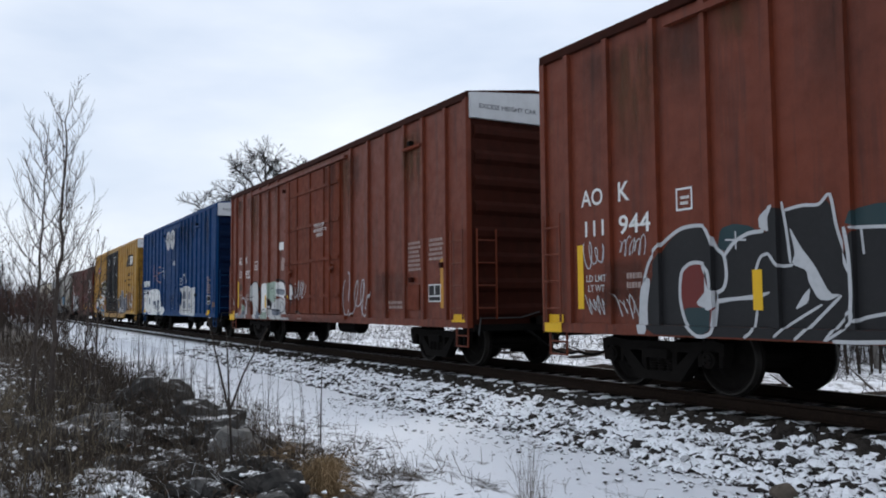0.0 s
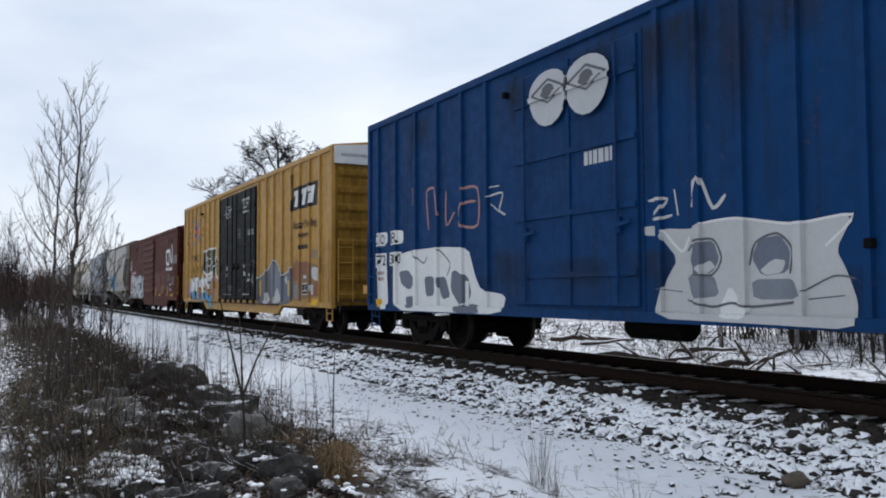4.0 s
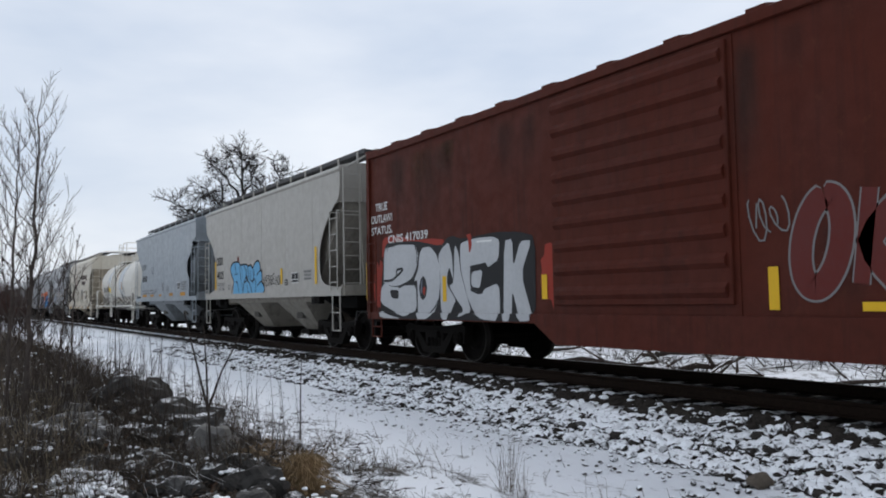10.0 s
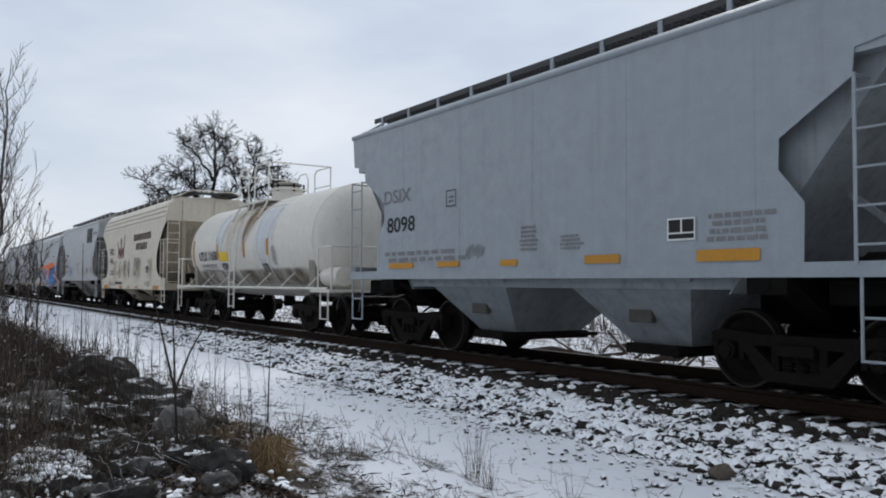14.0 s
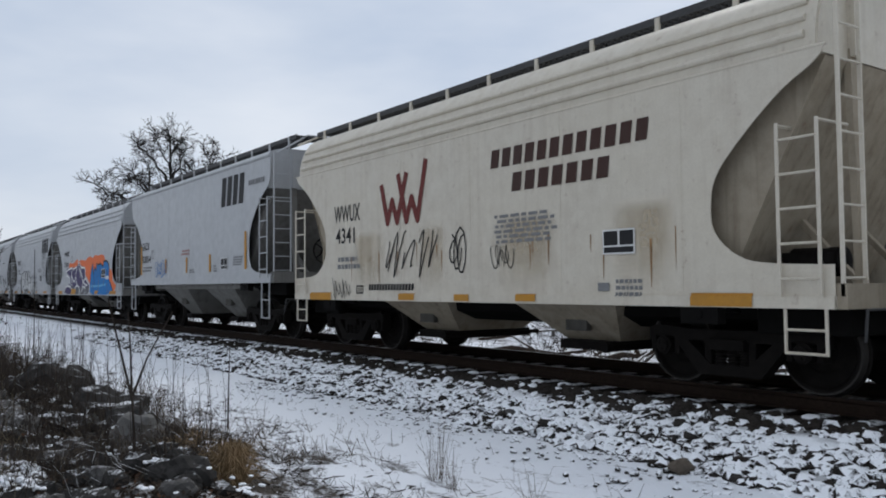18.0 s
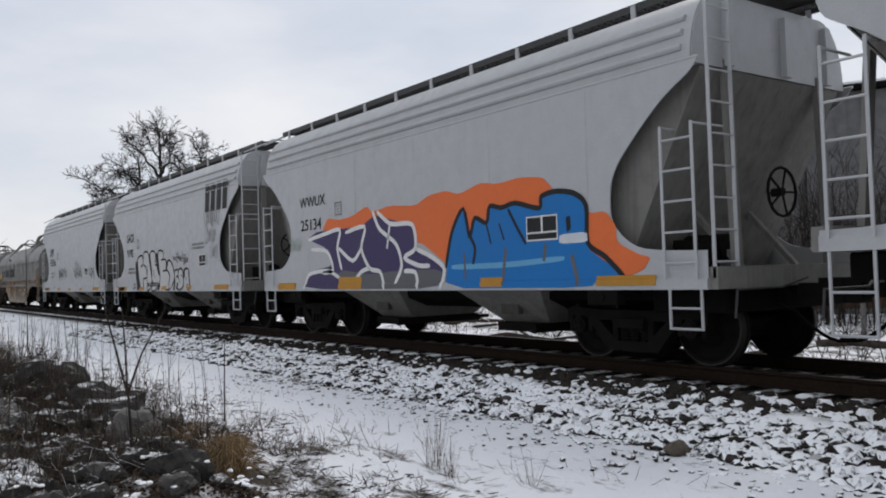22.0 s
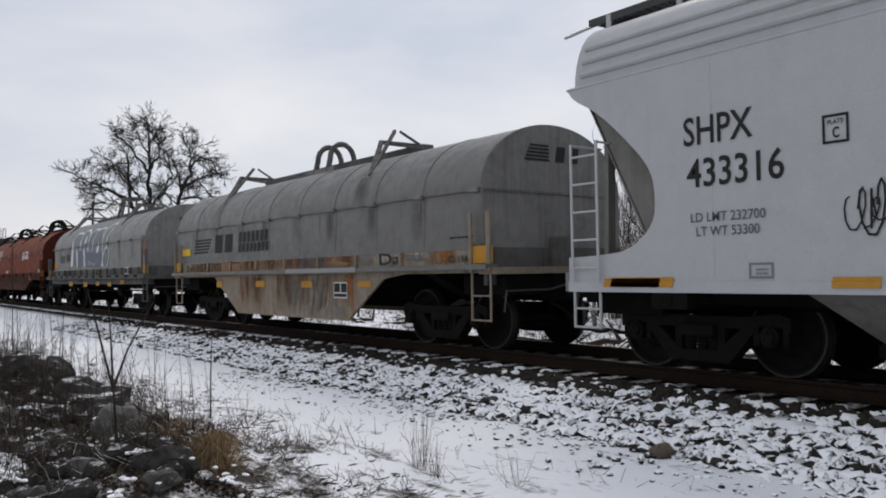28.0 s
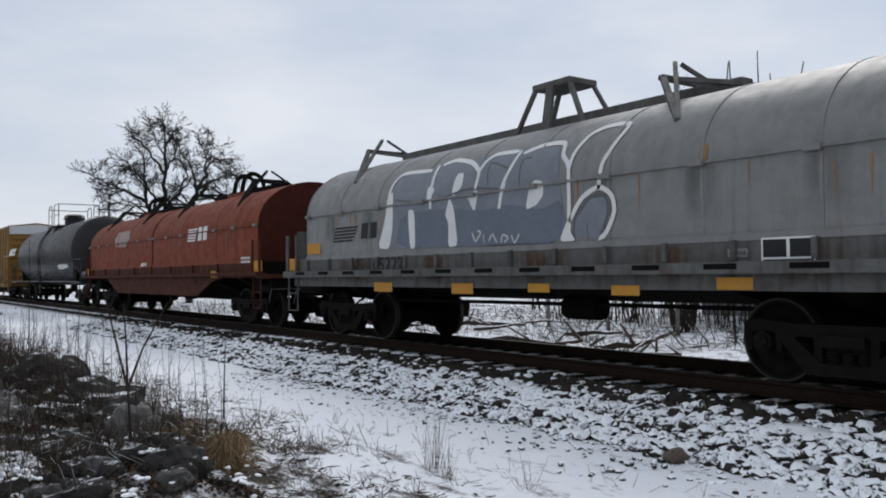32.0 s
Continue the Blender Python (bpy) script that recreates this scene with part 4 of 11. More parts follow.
# ---- boxcars ----
def boxcar(name, label, x_rear, x_front, paint_key, posts, door, eave=4.92, sill=0.75, hw=1.5, top_panel=True,
           belly=None, inset=1.95, end_ribs=8, smooth_side=False, end_key=None, roof_key=None, roof_rise=0.16, bumps=False):
    car, h = new_car(name, label, "boxcar", x_rear, x_front)
    # end_key: darker copy of the side paint, end shade in its colour
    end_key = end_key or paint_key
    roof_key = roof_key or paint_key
    d0, d1 = door
    # sides: sheets between the posts, with the doorway left open for the door leaves
    for s in (-1, 1):
        for a, b in ((-h, d0), (d1, h)):
            part("side_wall", Buf().box(a, b, min(s * hw, s * (hw - 0.06)), max(s * hw, s * (hw - 0.06)), sill, eave), paint_key, car)
        part("door_lintel", Buf().box(d0, d1, min(s * hw, s * (hw - 0.06)), max(s * hw, s * (hw - 0.06)), eave - 0.25, eave), paint_key, car)
        part("top_chord", Buf().box(-h - 0.01, h + 0.01, min(s * (hw - 0.03), s * (hw + 0.055)), max(s * (hw - 0.03), s * (hw + 0.055)), eave - 0.09, eave + 0.05, 0.012), roof_key, car)
        sill_poly = [(-h, sill - 0.0), (-h, sill + 0.14), (h, sill + 0.14), (h, sill)]
        if belly:
            b0, b1, dz = belly
            sill_poly = [(-h, sill), (-h, sill + 0.14), (h, sill + 0.14), (h, sill), (b1 + 0.5, sill), (b1, sill - dz), (b0, sill - dz), (b0 - 0.5, sill)]
        part("side_sill", Buf().prism(sill_poly, min(s * (hw - 0.05), s * (hw + 0.04)), max(s * (hw - 0.05), s * (hw + 0.04))), paint_key, car)
    post = mesh_of("post", Buf().prism([(-0.052, 0), (-0.046, -0.06), (0.046, -0.06), (0.052, 0)], sill + 0.14, eave - 0.09, "z"), M[paint_key])
    for x in posts:
        part("post", post, None, car, at=pose(x, -hw, 0))
        part("post", post, None, car, at=pose(-x, hw, 0, 0, 0, 180))
    # roof with its cross seams
    prof = [(-hw - 0.03, eave + 0.05), (0, eave + 0.05 + roof_rise), (hw + 0.03, eave + 0.05), (hw, eave - 0.02), (0, eave + roof_rise - 0.02), (-hw, eave - 0.02)]
    part("roof", Buf().prism(prof, -h, h, "x"), roof_key, car)
    sw, sz, sl = (0.05, 0.085, 0.13) if bumps else (0.0, 0.075, 0.03)
    seam = mesh_of("roof_seam", Buf().prism([(-hw - sw, eave + 0.04), (-hw - sw, eave + sz), (0, eave + 0.03 + sz + roof_rise), (hw + sw, eave + sz), (hw + sw, eave + 0.04), (0, eave + 0.05 + roof_rise)], -sl, sl, "x"), M[roof_key])
    n = int(h * 2 / 1.2)
    for k in range(n + 1):
        part("roof_seam", seam, None, car, at=pose(-h + 0.06 + (2 * h - 0.12) * k / n, 0, 0))
    # ends: flat sheet with pressed ribs, and the top panel
    for s in (-1, 1):
        x0, x1 = sorted((s * h, s * (h - 0.08)))
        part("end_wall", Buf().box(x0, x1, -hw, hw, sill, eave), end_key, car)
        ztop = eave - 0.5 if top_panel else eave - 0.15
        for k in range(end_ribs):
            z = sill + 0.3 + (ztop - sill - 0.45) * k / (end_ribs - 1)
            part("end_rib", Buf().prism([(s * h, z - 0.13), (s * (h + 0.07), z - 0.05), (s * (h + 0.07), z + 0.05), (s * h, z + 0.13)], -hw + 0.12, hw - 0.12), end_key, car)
        part("corner_post", Buf().box(*sorted((s * (h - 0.1), s * (h + 0.015))), -hw - 0.05, -hw + 0.06, sill, eave - 0.05), paint_key, car)
        part("corner_post", Buf().box(*sorted((s * (h - 0.1), s * (h + 0.015))), hw - 0.06, hw + 0.05, sill, eave - 0.05), paint_key, car)
        if top_panel:
            part("end_panel", Buf().prism([(-hw + 0.02, eave - 0.42), (hw - 0.02, eave - 0.42), (hw - 0.02, eave + 0.03), (0, eave + roof_rise), (-hw + 0.02, eave + 0.03)], *sorted((s * (h + 0.005), s * (h + 0.08))), "x"), "white_panel", car, "grey-white excess-height panel")
        ladder(car, s * (h - 0.28), -hw - 0.09, sill + 0.15, sill + 1.75, 0.4, 4, "x", paint_key, 0.014, "side_ladder", 0.018)
        ladder(car, s * (h + 0.12), -hw + 0.3, sill + 0.15, sill + 1.75, 0.4, 4, "y", paint_key, 0.014, "end_ladder", 0.018)
        stirrup(car, s * (h - 0.28), -hw + 0.02, 0.42, sill + 0.05, 0.4, paint_key)
        coupler(car, s * h, s, 1.1)
        part("end_sill", Buf().box(*sorted((s * (h - 0.3), s * (h + 0.02))), -hw + 0.1, hw - 0.1, sill - 0.06, sill + 0.06), "frame", car)
        truck(car, s * (h - inset))
    brake_wheel(car, -h - 0.14, 0.35, sill + 1.9, -1)
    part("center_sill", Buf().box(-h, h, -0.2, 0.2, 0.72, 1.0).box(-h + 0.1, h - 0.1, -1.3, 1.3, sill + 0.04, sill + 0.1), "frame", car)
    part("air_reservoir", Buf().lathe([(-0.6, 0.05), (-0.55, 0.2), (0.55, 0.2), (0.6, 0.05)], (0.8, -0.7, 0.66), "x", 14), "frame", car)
    return car, h


def door_leaf(car, x0, x1, z0, z1, hw, key, rails=4, ribs=2, corrugated=False, rods=2):
    """A door leaf on its track, proud of the side, with stiffeners and locking rods."""
    y0, y1 = -hw - 0.065, -hw + 0.0
    part("door_frame", Buf().box(x0 - 0.07, x1 + 0.07, -hw - 0.014, -hw + 0.03, 0.86, z1 + 0.05), key, car)
    d = part("door", Buf().box(x0, x1, y0, y1, z0, z1, 0.01), key, car, "sliding door")
    for k in range(rails):
        z = z0 + (z1 - z0) * (k + 0.5) / rails
        if corrugated:
            part("door_rib", Buf().prism([(y0, z - 0.09), (y0 - 0.05, z - 0.03), (y0 - 0.05, z + 0.03), (y0, z + 0.09)], x0 + 0.06, x1 - 0.06, "x"), key, d)
        else:
            part("door_rail", Buf().box(x0, x1, y0 - 0.035, y0, z - 0.04, z + 0.04), key, d)
    for k in range(ribs):
        x = x0 + (x1 - x0) * (k + 1) / (ribs + 1)
        part("door_stile", Buf().box(x - 0.03, x + 0.03, y0 - 0.03, y0, z0, z1), key, d)
    for k in range(rods):
        x = x0 + (x1 - x0) * (0.12 + 0.76 * k / max(1, rods - 1))
        part("lock_rod", Buf().cyl((x, y0 - 0.06, z0 + 0.05), (x, y0 - 0.06, z1 - 0.05), 0.022, n=8), key, d)
        part("lock_handle", Buf().bar((x, y0 - 0.08, z0 + 1.1), (x + 0.3, y0 - 0.08, z0 + 1.15), 0.02, 0.05).box(x - 0.06, x + 0.06, y0 - 0.07, y0 - 0.02, z0 + 1.0, z0 + 1.22), key, d)
    return d


def fittings(car, hw, key, spots):
    """Small lugs, ledges and stencil plates on a side: kind, x and z."""
    for kind, x, z in spots:
        if kind == "ledge":
            part("board_ledge", Buf().box(x, x + 0.8, -hw - 0.1, -hw - 0.002, z - 0.03, z + 0.03, 0.006), key, car)
            part("board_lug", Buf().box(x + 0.28, x + 0.38, -hw - 0.11, -hw - 0.002, z + 0.05, z + 0.14, 0.01), "frame", car)
        elif kind == "lug":
            part("side_lug", Buf().box(x - 0.045, x + 0.045, -hw - 0.1, -hw - 0.002, z - 0.05, z + 0.05, 0.012), "oxide_end" if key.startswith("oxide") else "frame", car)
        else:
            part("route_board", Buf().box(x, x + 0.62, -hw - 0.03, -hw - 0.002, z - 0.5, z, 0.006), key, car, "dull steel route board")


def door_track(car, x0, x1, z_low, z_high, hw, key):
    part("door_track", Buf().box(-2.25, x1, -hw - 0.11, -hw - 0.01, z_low - 0.09, z_low), key, car)
    part("door_track", Buf().box(x0, x1, -hw - 0.11, -hw - 0.01, z_high, z_high + 0.08), key, car)

# ---- covered hoppers: (inwards, up) along the cutaway of the side sheet ----
FLOW_CUT = [(0.03, 3.5), (0.12, 3.3), (0.5, 3.1), (0.93, 2.72), (1.3, 2.33), (1.36, 2.0), (1.33, 1.7), (1.0, 1.42), (0.6, 1.37), (0.0, 1.35)]
BAY_CUT = [(0.06, 3.52), (0.3, 3.36), (0.55, 3.22), (0.9, 2.92), (1.2, 2.55), (1.29, 2.2), (1.26, 1.87), (1.12, 1.58), (0.6, 1.49), (0.0, 1.48)]
STRAIGHT_CUT = [(0.1, 3.52), (0.55, 3.45), (0.58, 3.18), (1.37, 2.7), (1.38, 2.38), (1.09, 2.03), (1.1, 1.5)]


def hopper(name, label, x_rear, x_front, key, bays=2, sill=0.95, shoulder=3.9, crown=4.26, hw=1.6, inset=1.52,
           boards=4.42, ladder_key=None, center_flow=True, cut=FLOW_CUT, straight=False, grooves=0, tall=4.5, low=0.42):
    """A rounded hopper body on sloping ends: side sheets with curved cutaways, bays below, running boards on top.
    center_flow: the side plate runs down to a deep sill along the whole car; otherwise the sheet ends at the bays."""
    car, h = new_car(name, label, "covered hopper", x_rear, x_front)
    ladder_key = ladder_key or key
    # shell of the bag: cross section swept, the ends sloping inwards towards the bottom
    arch = []
    for k in range(9):
        a = math.pi / 2 * k / 8
        arch.append((-(hw - 0.55) - 0.53 * math.cos(a), shoulder + (crown - shoulder) * math.sin(a)))
    # bag, bays and end parts: body paint darkened to hold their shade
    under = {"cream": "cream_slope", "blue_grey": "bay_blue", "warm_grey": "bay_shaded_grime"}.get(key, "bay_pale")
    half = [(-(hw - 0.02), 3.4), (-(hw - 0.02), shoulder)] + arch[1:]
    ring = half + [(-y, z) for y, z in half[::-1]]
    top_in, low_in = (0.14, 1.3) if center_flow else (0.25, 2.1)
    yi = hw - 0.2

    def inward(z):
        return top_in if z > 3.4 else top_in + (3.4 - z) / (3.4 - 1.15) * (low_in - top_in)

    part("hopper_body", Buf().loft([[(s * (h - top_in), y, z) for y, z in ring] for s in (-1, 1)]), key, car, smooth=True)
    # the bag below, set in from the side sheets, with sloping ends
    bag = [(-yi, 1.15), (-yi, 1.7), (-yi, 2.3), (-yi, 2.9), (-yi, 3.41)]
    bag += [(-y, z) for y, z in bag[::-1]]
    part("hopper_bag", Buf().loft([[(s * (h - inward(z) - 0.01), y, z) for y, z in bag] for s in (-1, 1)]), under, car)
    # side plates with the cutaway at both ends; soft corners but where the sheet is cut straight
    edge = [(0.03, shoulder)] + [c for c in cut if c[1] < shoulder - 0.1]
    if not straight:
        for _ in range(2):
            soft = [edge[0]]
            for (p, q), (r, t) in zip(edge, edge[1:]):
                soft += [(p * 0.75 + r * 0.25, q * 0.75 + t * 0.25), (p * 0.25 + r * 0.75, q * 0.25 + t * 0.75)]
            edge = soft + [edge[-1]]
    outline = [(-h + a, z) for a, z in edge] + [(-h + edge[-1][0], sill), (h - edge[-1][0], sill)] + [(h - a, z) for a, z in edge[::-1]]
    for s in (-1, 1):
        part("side_sheet", Buf().prism(outline, *sorted((s * (hw - 0.012), s * hw))), key, car)
        part("shoulder_rail", Buf().rod([(-h + 0.02, s * (hw - 0.01), shoulder), (h - 0.02, s * (hw - 0.01), shoulder)], 0.02 if grooves else 0.05, 10), key, car, smooth=True)
        part("side_sill", Buf().box(-h, h, *sorted((s * (hw - 0.1), s * (hw + 0.02))), sill - 0.02, sill + (0.1 if center_flow else 0.13)), key, car)
        for k in range(grooves):
            z = shoulder + 0.15 + 0.17 * k
            yy = hw - 0.55 + 0.535 * math.cos(math.asin(min(1, (z - shoulder) / (crown - shoulder))))
            part("roof_bead", Buf().rod([(-h + 0.25, s * yy, z), (h - 0.25, s * yy, z)], 0.04, 8), key, car, smooth=True)
        for k in range(5):
            x = -h + 2 * h * (k + 1) / 6 + 0.2
            part("weld_seam", Buf().box(x - 0.007, x + 0.007, *sorted((s * hw, s * (hw + 0.003))), sill + 0.15, shoulder - 0.03), key, car)
    # bays and their outlet gates
    span = 2 * (h - low_in + 0.15)
    if center_flow:
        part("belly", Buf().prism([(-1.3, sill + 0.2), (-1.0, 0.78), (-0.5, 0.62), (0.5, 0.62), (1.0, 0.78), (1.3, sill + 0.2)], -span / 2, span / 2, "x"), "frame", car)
    for k in range(bays):
        c = (k - (bays - 1) / 2) * 3.6
        w = 0.98 if center_flow else 1.14
        yb = 0.7
        yt = hw - (0.28 if center_flow else 0.13)
        top = [(c - w, -yt), (c + w, -yt), (c + w, yt), (c - w, yt)]
        bot = [(c - 0.5, -yb), (c + 0.5, -yb), (c + 0.5, yb), (c - 0.5, yb)]
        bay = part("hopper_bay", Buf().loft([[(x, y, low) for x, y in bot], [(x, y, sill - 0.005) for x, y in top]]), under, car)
        ym, zm = -(yt * 0.45 + yb * 0.55), sill * 0.45 + low * 0.55
        part("gate_plate", Buf().box(c - 0.2, c + 0.2, ym - 0.06, ym + 0.04, zm - 0.1, zm + 0.1, 0.01), "slope", bay, "small dark inspection plate")
        part("outlet_gate", Buf().box(c - 0.5, c + 0.5, -0.85, 0.85, low - 0.13, low), "gear", bay)
        part("gate_shaft", Buf().cyl((c + 0.56, -1.0, low - 0.06), (c + 0.56, 1.0, low - 0.06), 0.035), "gear", bay)
        part("gate_capstan", Buf().cyl((c + 0.56, -1.08, low - 0.06), (c + 0.56, -0.98, low - 0.06), 0.07, n=8), "gear", bay)
    # slope sheets at the ends, end posts and sills
    for s in (-1, 1):
        part("slope_sheet", Buf().loft([[(s * (h - inward(z) + d), y, z) for y in (-yi - 0.02, yi + 0.02) for d in ((0.02, 0.0) if y > 0 else (0.0, 0.02))] for z in (3.38, 1.1)]), under, car, "sloping end sheet, grimy and darkened with painted shade")
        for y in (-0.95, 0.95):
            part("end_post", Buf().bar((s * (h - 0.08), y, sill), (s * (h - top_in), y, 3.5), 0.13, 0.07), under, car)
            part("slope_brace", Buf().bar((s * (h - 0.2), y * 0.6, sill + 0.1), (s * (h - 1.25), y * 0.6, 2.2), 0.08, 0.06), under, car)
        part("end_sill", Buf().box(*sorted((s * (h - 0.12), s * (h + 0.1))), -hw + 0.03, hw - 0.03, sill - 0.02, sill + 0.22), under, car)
        part("end_sheet", Buf().prism([(y * 0.985, z if z < crown - 0.05 else z - 0.03) for y, z in ring], *sorted((s * (h - top_in + 0.001), s * (h - top_in + 0.013))), "x"), key, car, "dusty upright end sheet")
        for y in (-0.95, 0.2, 1.1):
            part("end_stiffener", Buf().box(*sorted((s * (h - top_in + 0.013), s * (h - top_in + 0.09))), y - 0.06, y + 0.06, 3.42, crown - 0.12), key, car)
        part("end_platform", Buf().box(*sorted((s * (h - 1.3), s * (h - 0.1))), -hw + 0.2, hw - 0.2, sill + 0.06, sill + 0.1), "slope", car)
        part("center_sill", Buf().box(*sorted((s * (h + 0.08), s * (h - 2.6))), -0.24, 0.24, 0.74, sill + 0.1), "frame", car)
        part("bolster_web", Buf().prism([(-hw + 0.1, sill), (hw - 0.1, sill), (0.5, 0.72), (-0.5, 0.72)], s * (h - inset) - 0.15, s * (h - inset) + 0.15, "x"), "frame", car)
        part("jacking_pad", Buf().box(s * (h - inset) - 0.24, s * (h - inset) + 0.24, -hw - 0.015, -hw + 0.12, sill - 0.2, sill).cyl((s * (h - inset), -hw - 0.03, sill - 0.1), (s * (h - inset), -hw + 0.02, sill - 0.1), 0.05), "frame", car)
        # ladders: tall one at the corner of the end, a short one on the side, steps below
        for y in (s * (-hw + 0.24),):
            ladder(car, s * (h + 0.06), y, sill + 0.1, 4.15, 0.4, 9, "y", ladder_key, 0.013, "end_ladder", 0.02)
        ladder(car, s * (h - 0.32), -hw - 0.05, sill + 0.1, 2.75 if center_flow else 3.2, 0.42, 5, "x", ladder_key, 0.014, "side_ladder", 0.017)
        for dx in (0.11, 0.53):
            part("ladder_stay", Buf().rod([(s * (h - dx), -hw - 0.05, 2.73 if center_flow else 3.18), (s * (h - dx), -hw + 0.5, 2.73 if center_flow else 3.18)], 0.016), ladder_key, car)
        stirrup(car, s * (h - 0.3), -hw + 0.0, 0.5, sill, 0.42, ladder_key)
        part("end_underframe", Buf().box(*sorted((s * (h - 1.1), s * (h - 0.06))), -1.2, 1.2, sill - 0.3, sill - 0.03, 0.02), "frame", car)
        coupler(car, s * (h + 0.08), s, 0.62)
        truck(car, s * (h - inset))
        part("end_handrail", Buf().rod([(s * (h + 0.09), -hw + 0.1, 4.15), (s * (h + 0.09), -0.75, tall), (s * (h + 0.09), 0.75, tall), (s * (h + 0.09), hw - 0.1, 4.15)], 0.022), key, car)
        part("cross_board", Buf().box(*sorted((s * (h - 0.5), s * (h + 0.1))), -0.8, 0.8, boards, boards + 0.03), "grating", car)
    part("brake_cylinder", Buf().lathe([(-0.3, 0.05), (-0.28, 0.16), (0.28, 0.16), (0.3, 0.05)], (h - 0.75, -0.55, 1.4), "x", 14).box(h - 1.0, h - 0.5, -0.9, -0.7, 1.15, 1.5), "gear", car)
    brake_wheel(car, h + 0.12, -0.35, 2.0, 1, 0.28, "gear")
    # roof: trough hatches between the running boards
    n = 5
    for k in range(n):
        x = -h + 1.2 + (2 * h - 2.4) * k / (n - 1)
        part("roof_hatch", Buf().box(x - 0.55, x + 0.55, -0.3, 0.3, crown - 0.04, crown + 0.09, 0.02), key, car)
    for y in (-0.72, 0.72):
        board = part("running_board", Buf().box(-h - 0.1, h + 0.1, y - 0.02, y + 0.02, boards - 0.03, boards + 0.03), "grating", car, "dark steel grating walkway")
        bt = Buf()
        for k in range(7):
            bt.box(-h - 0.1, h + 0.1, y - 0.3 + k * 0.1 - 0.012, y - 0.3 + k * 0.1 + 0.012, boards, boards + 0.028)
        m = int(2 * h / 0.11)
        for k in range(m + 1):
            x = -h - 0.1 + (2 * h + 0.2) * k / m
            bt.box(x - 0.012, x + 0.012, y - 0.31, y + 0.31, boards - 0.004, boards + 0.022)
        part("board_grid", bt, "grating", board)
        edge_y = y - 0.32 if y < 0 else y + 0.32
        part("board_edge", Buf().box(-h - 0.1, h + 0.1, edge_y - 0.012, edge_y + 0.012, boards - 0.055, boards + 0.04), "grating", board)
        for k in range(11):
            x = -h + 0.25 + (2 * h - 0.5) * k / 10
            part("board_post", Buf().box(x - 0.035, x + 0.035, edge_y - 0.03, edge_y + 0.0, crown - 0.18, boards + 0.02), key, board)
    return car, h


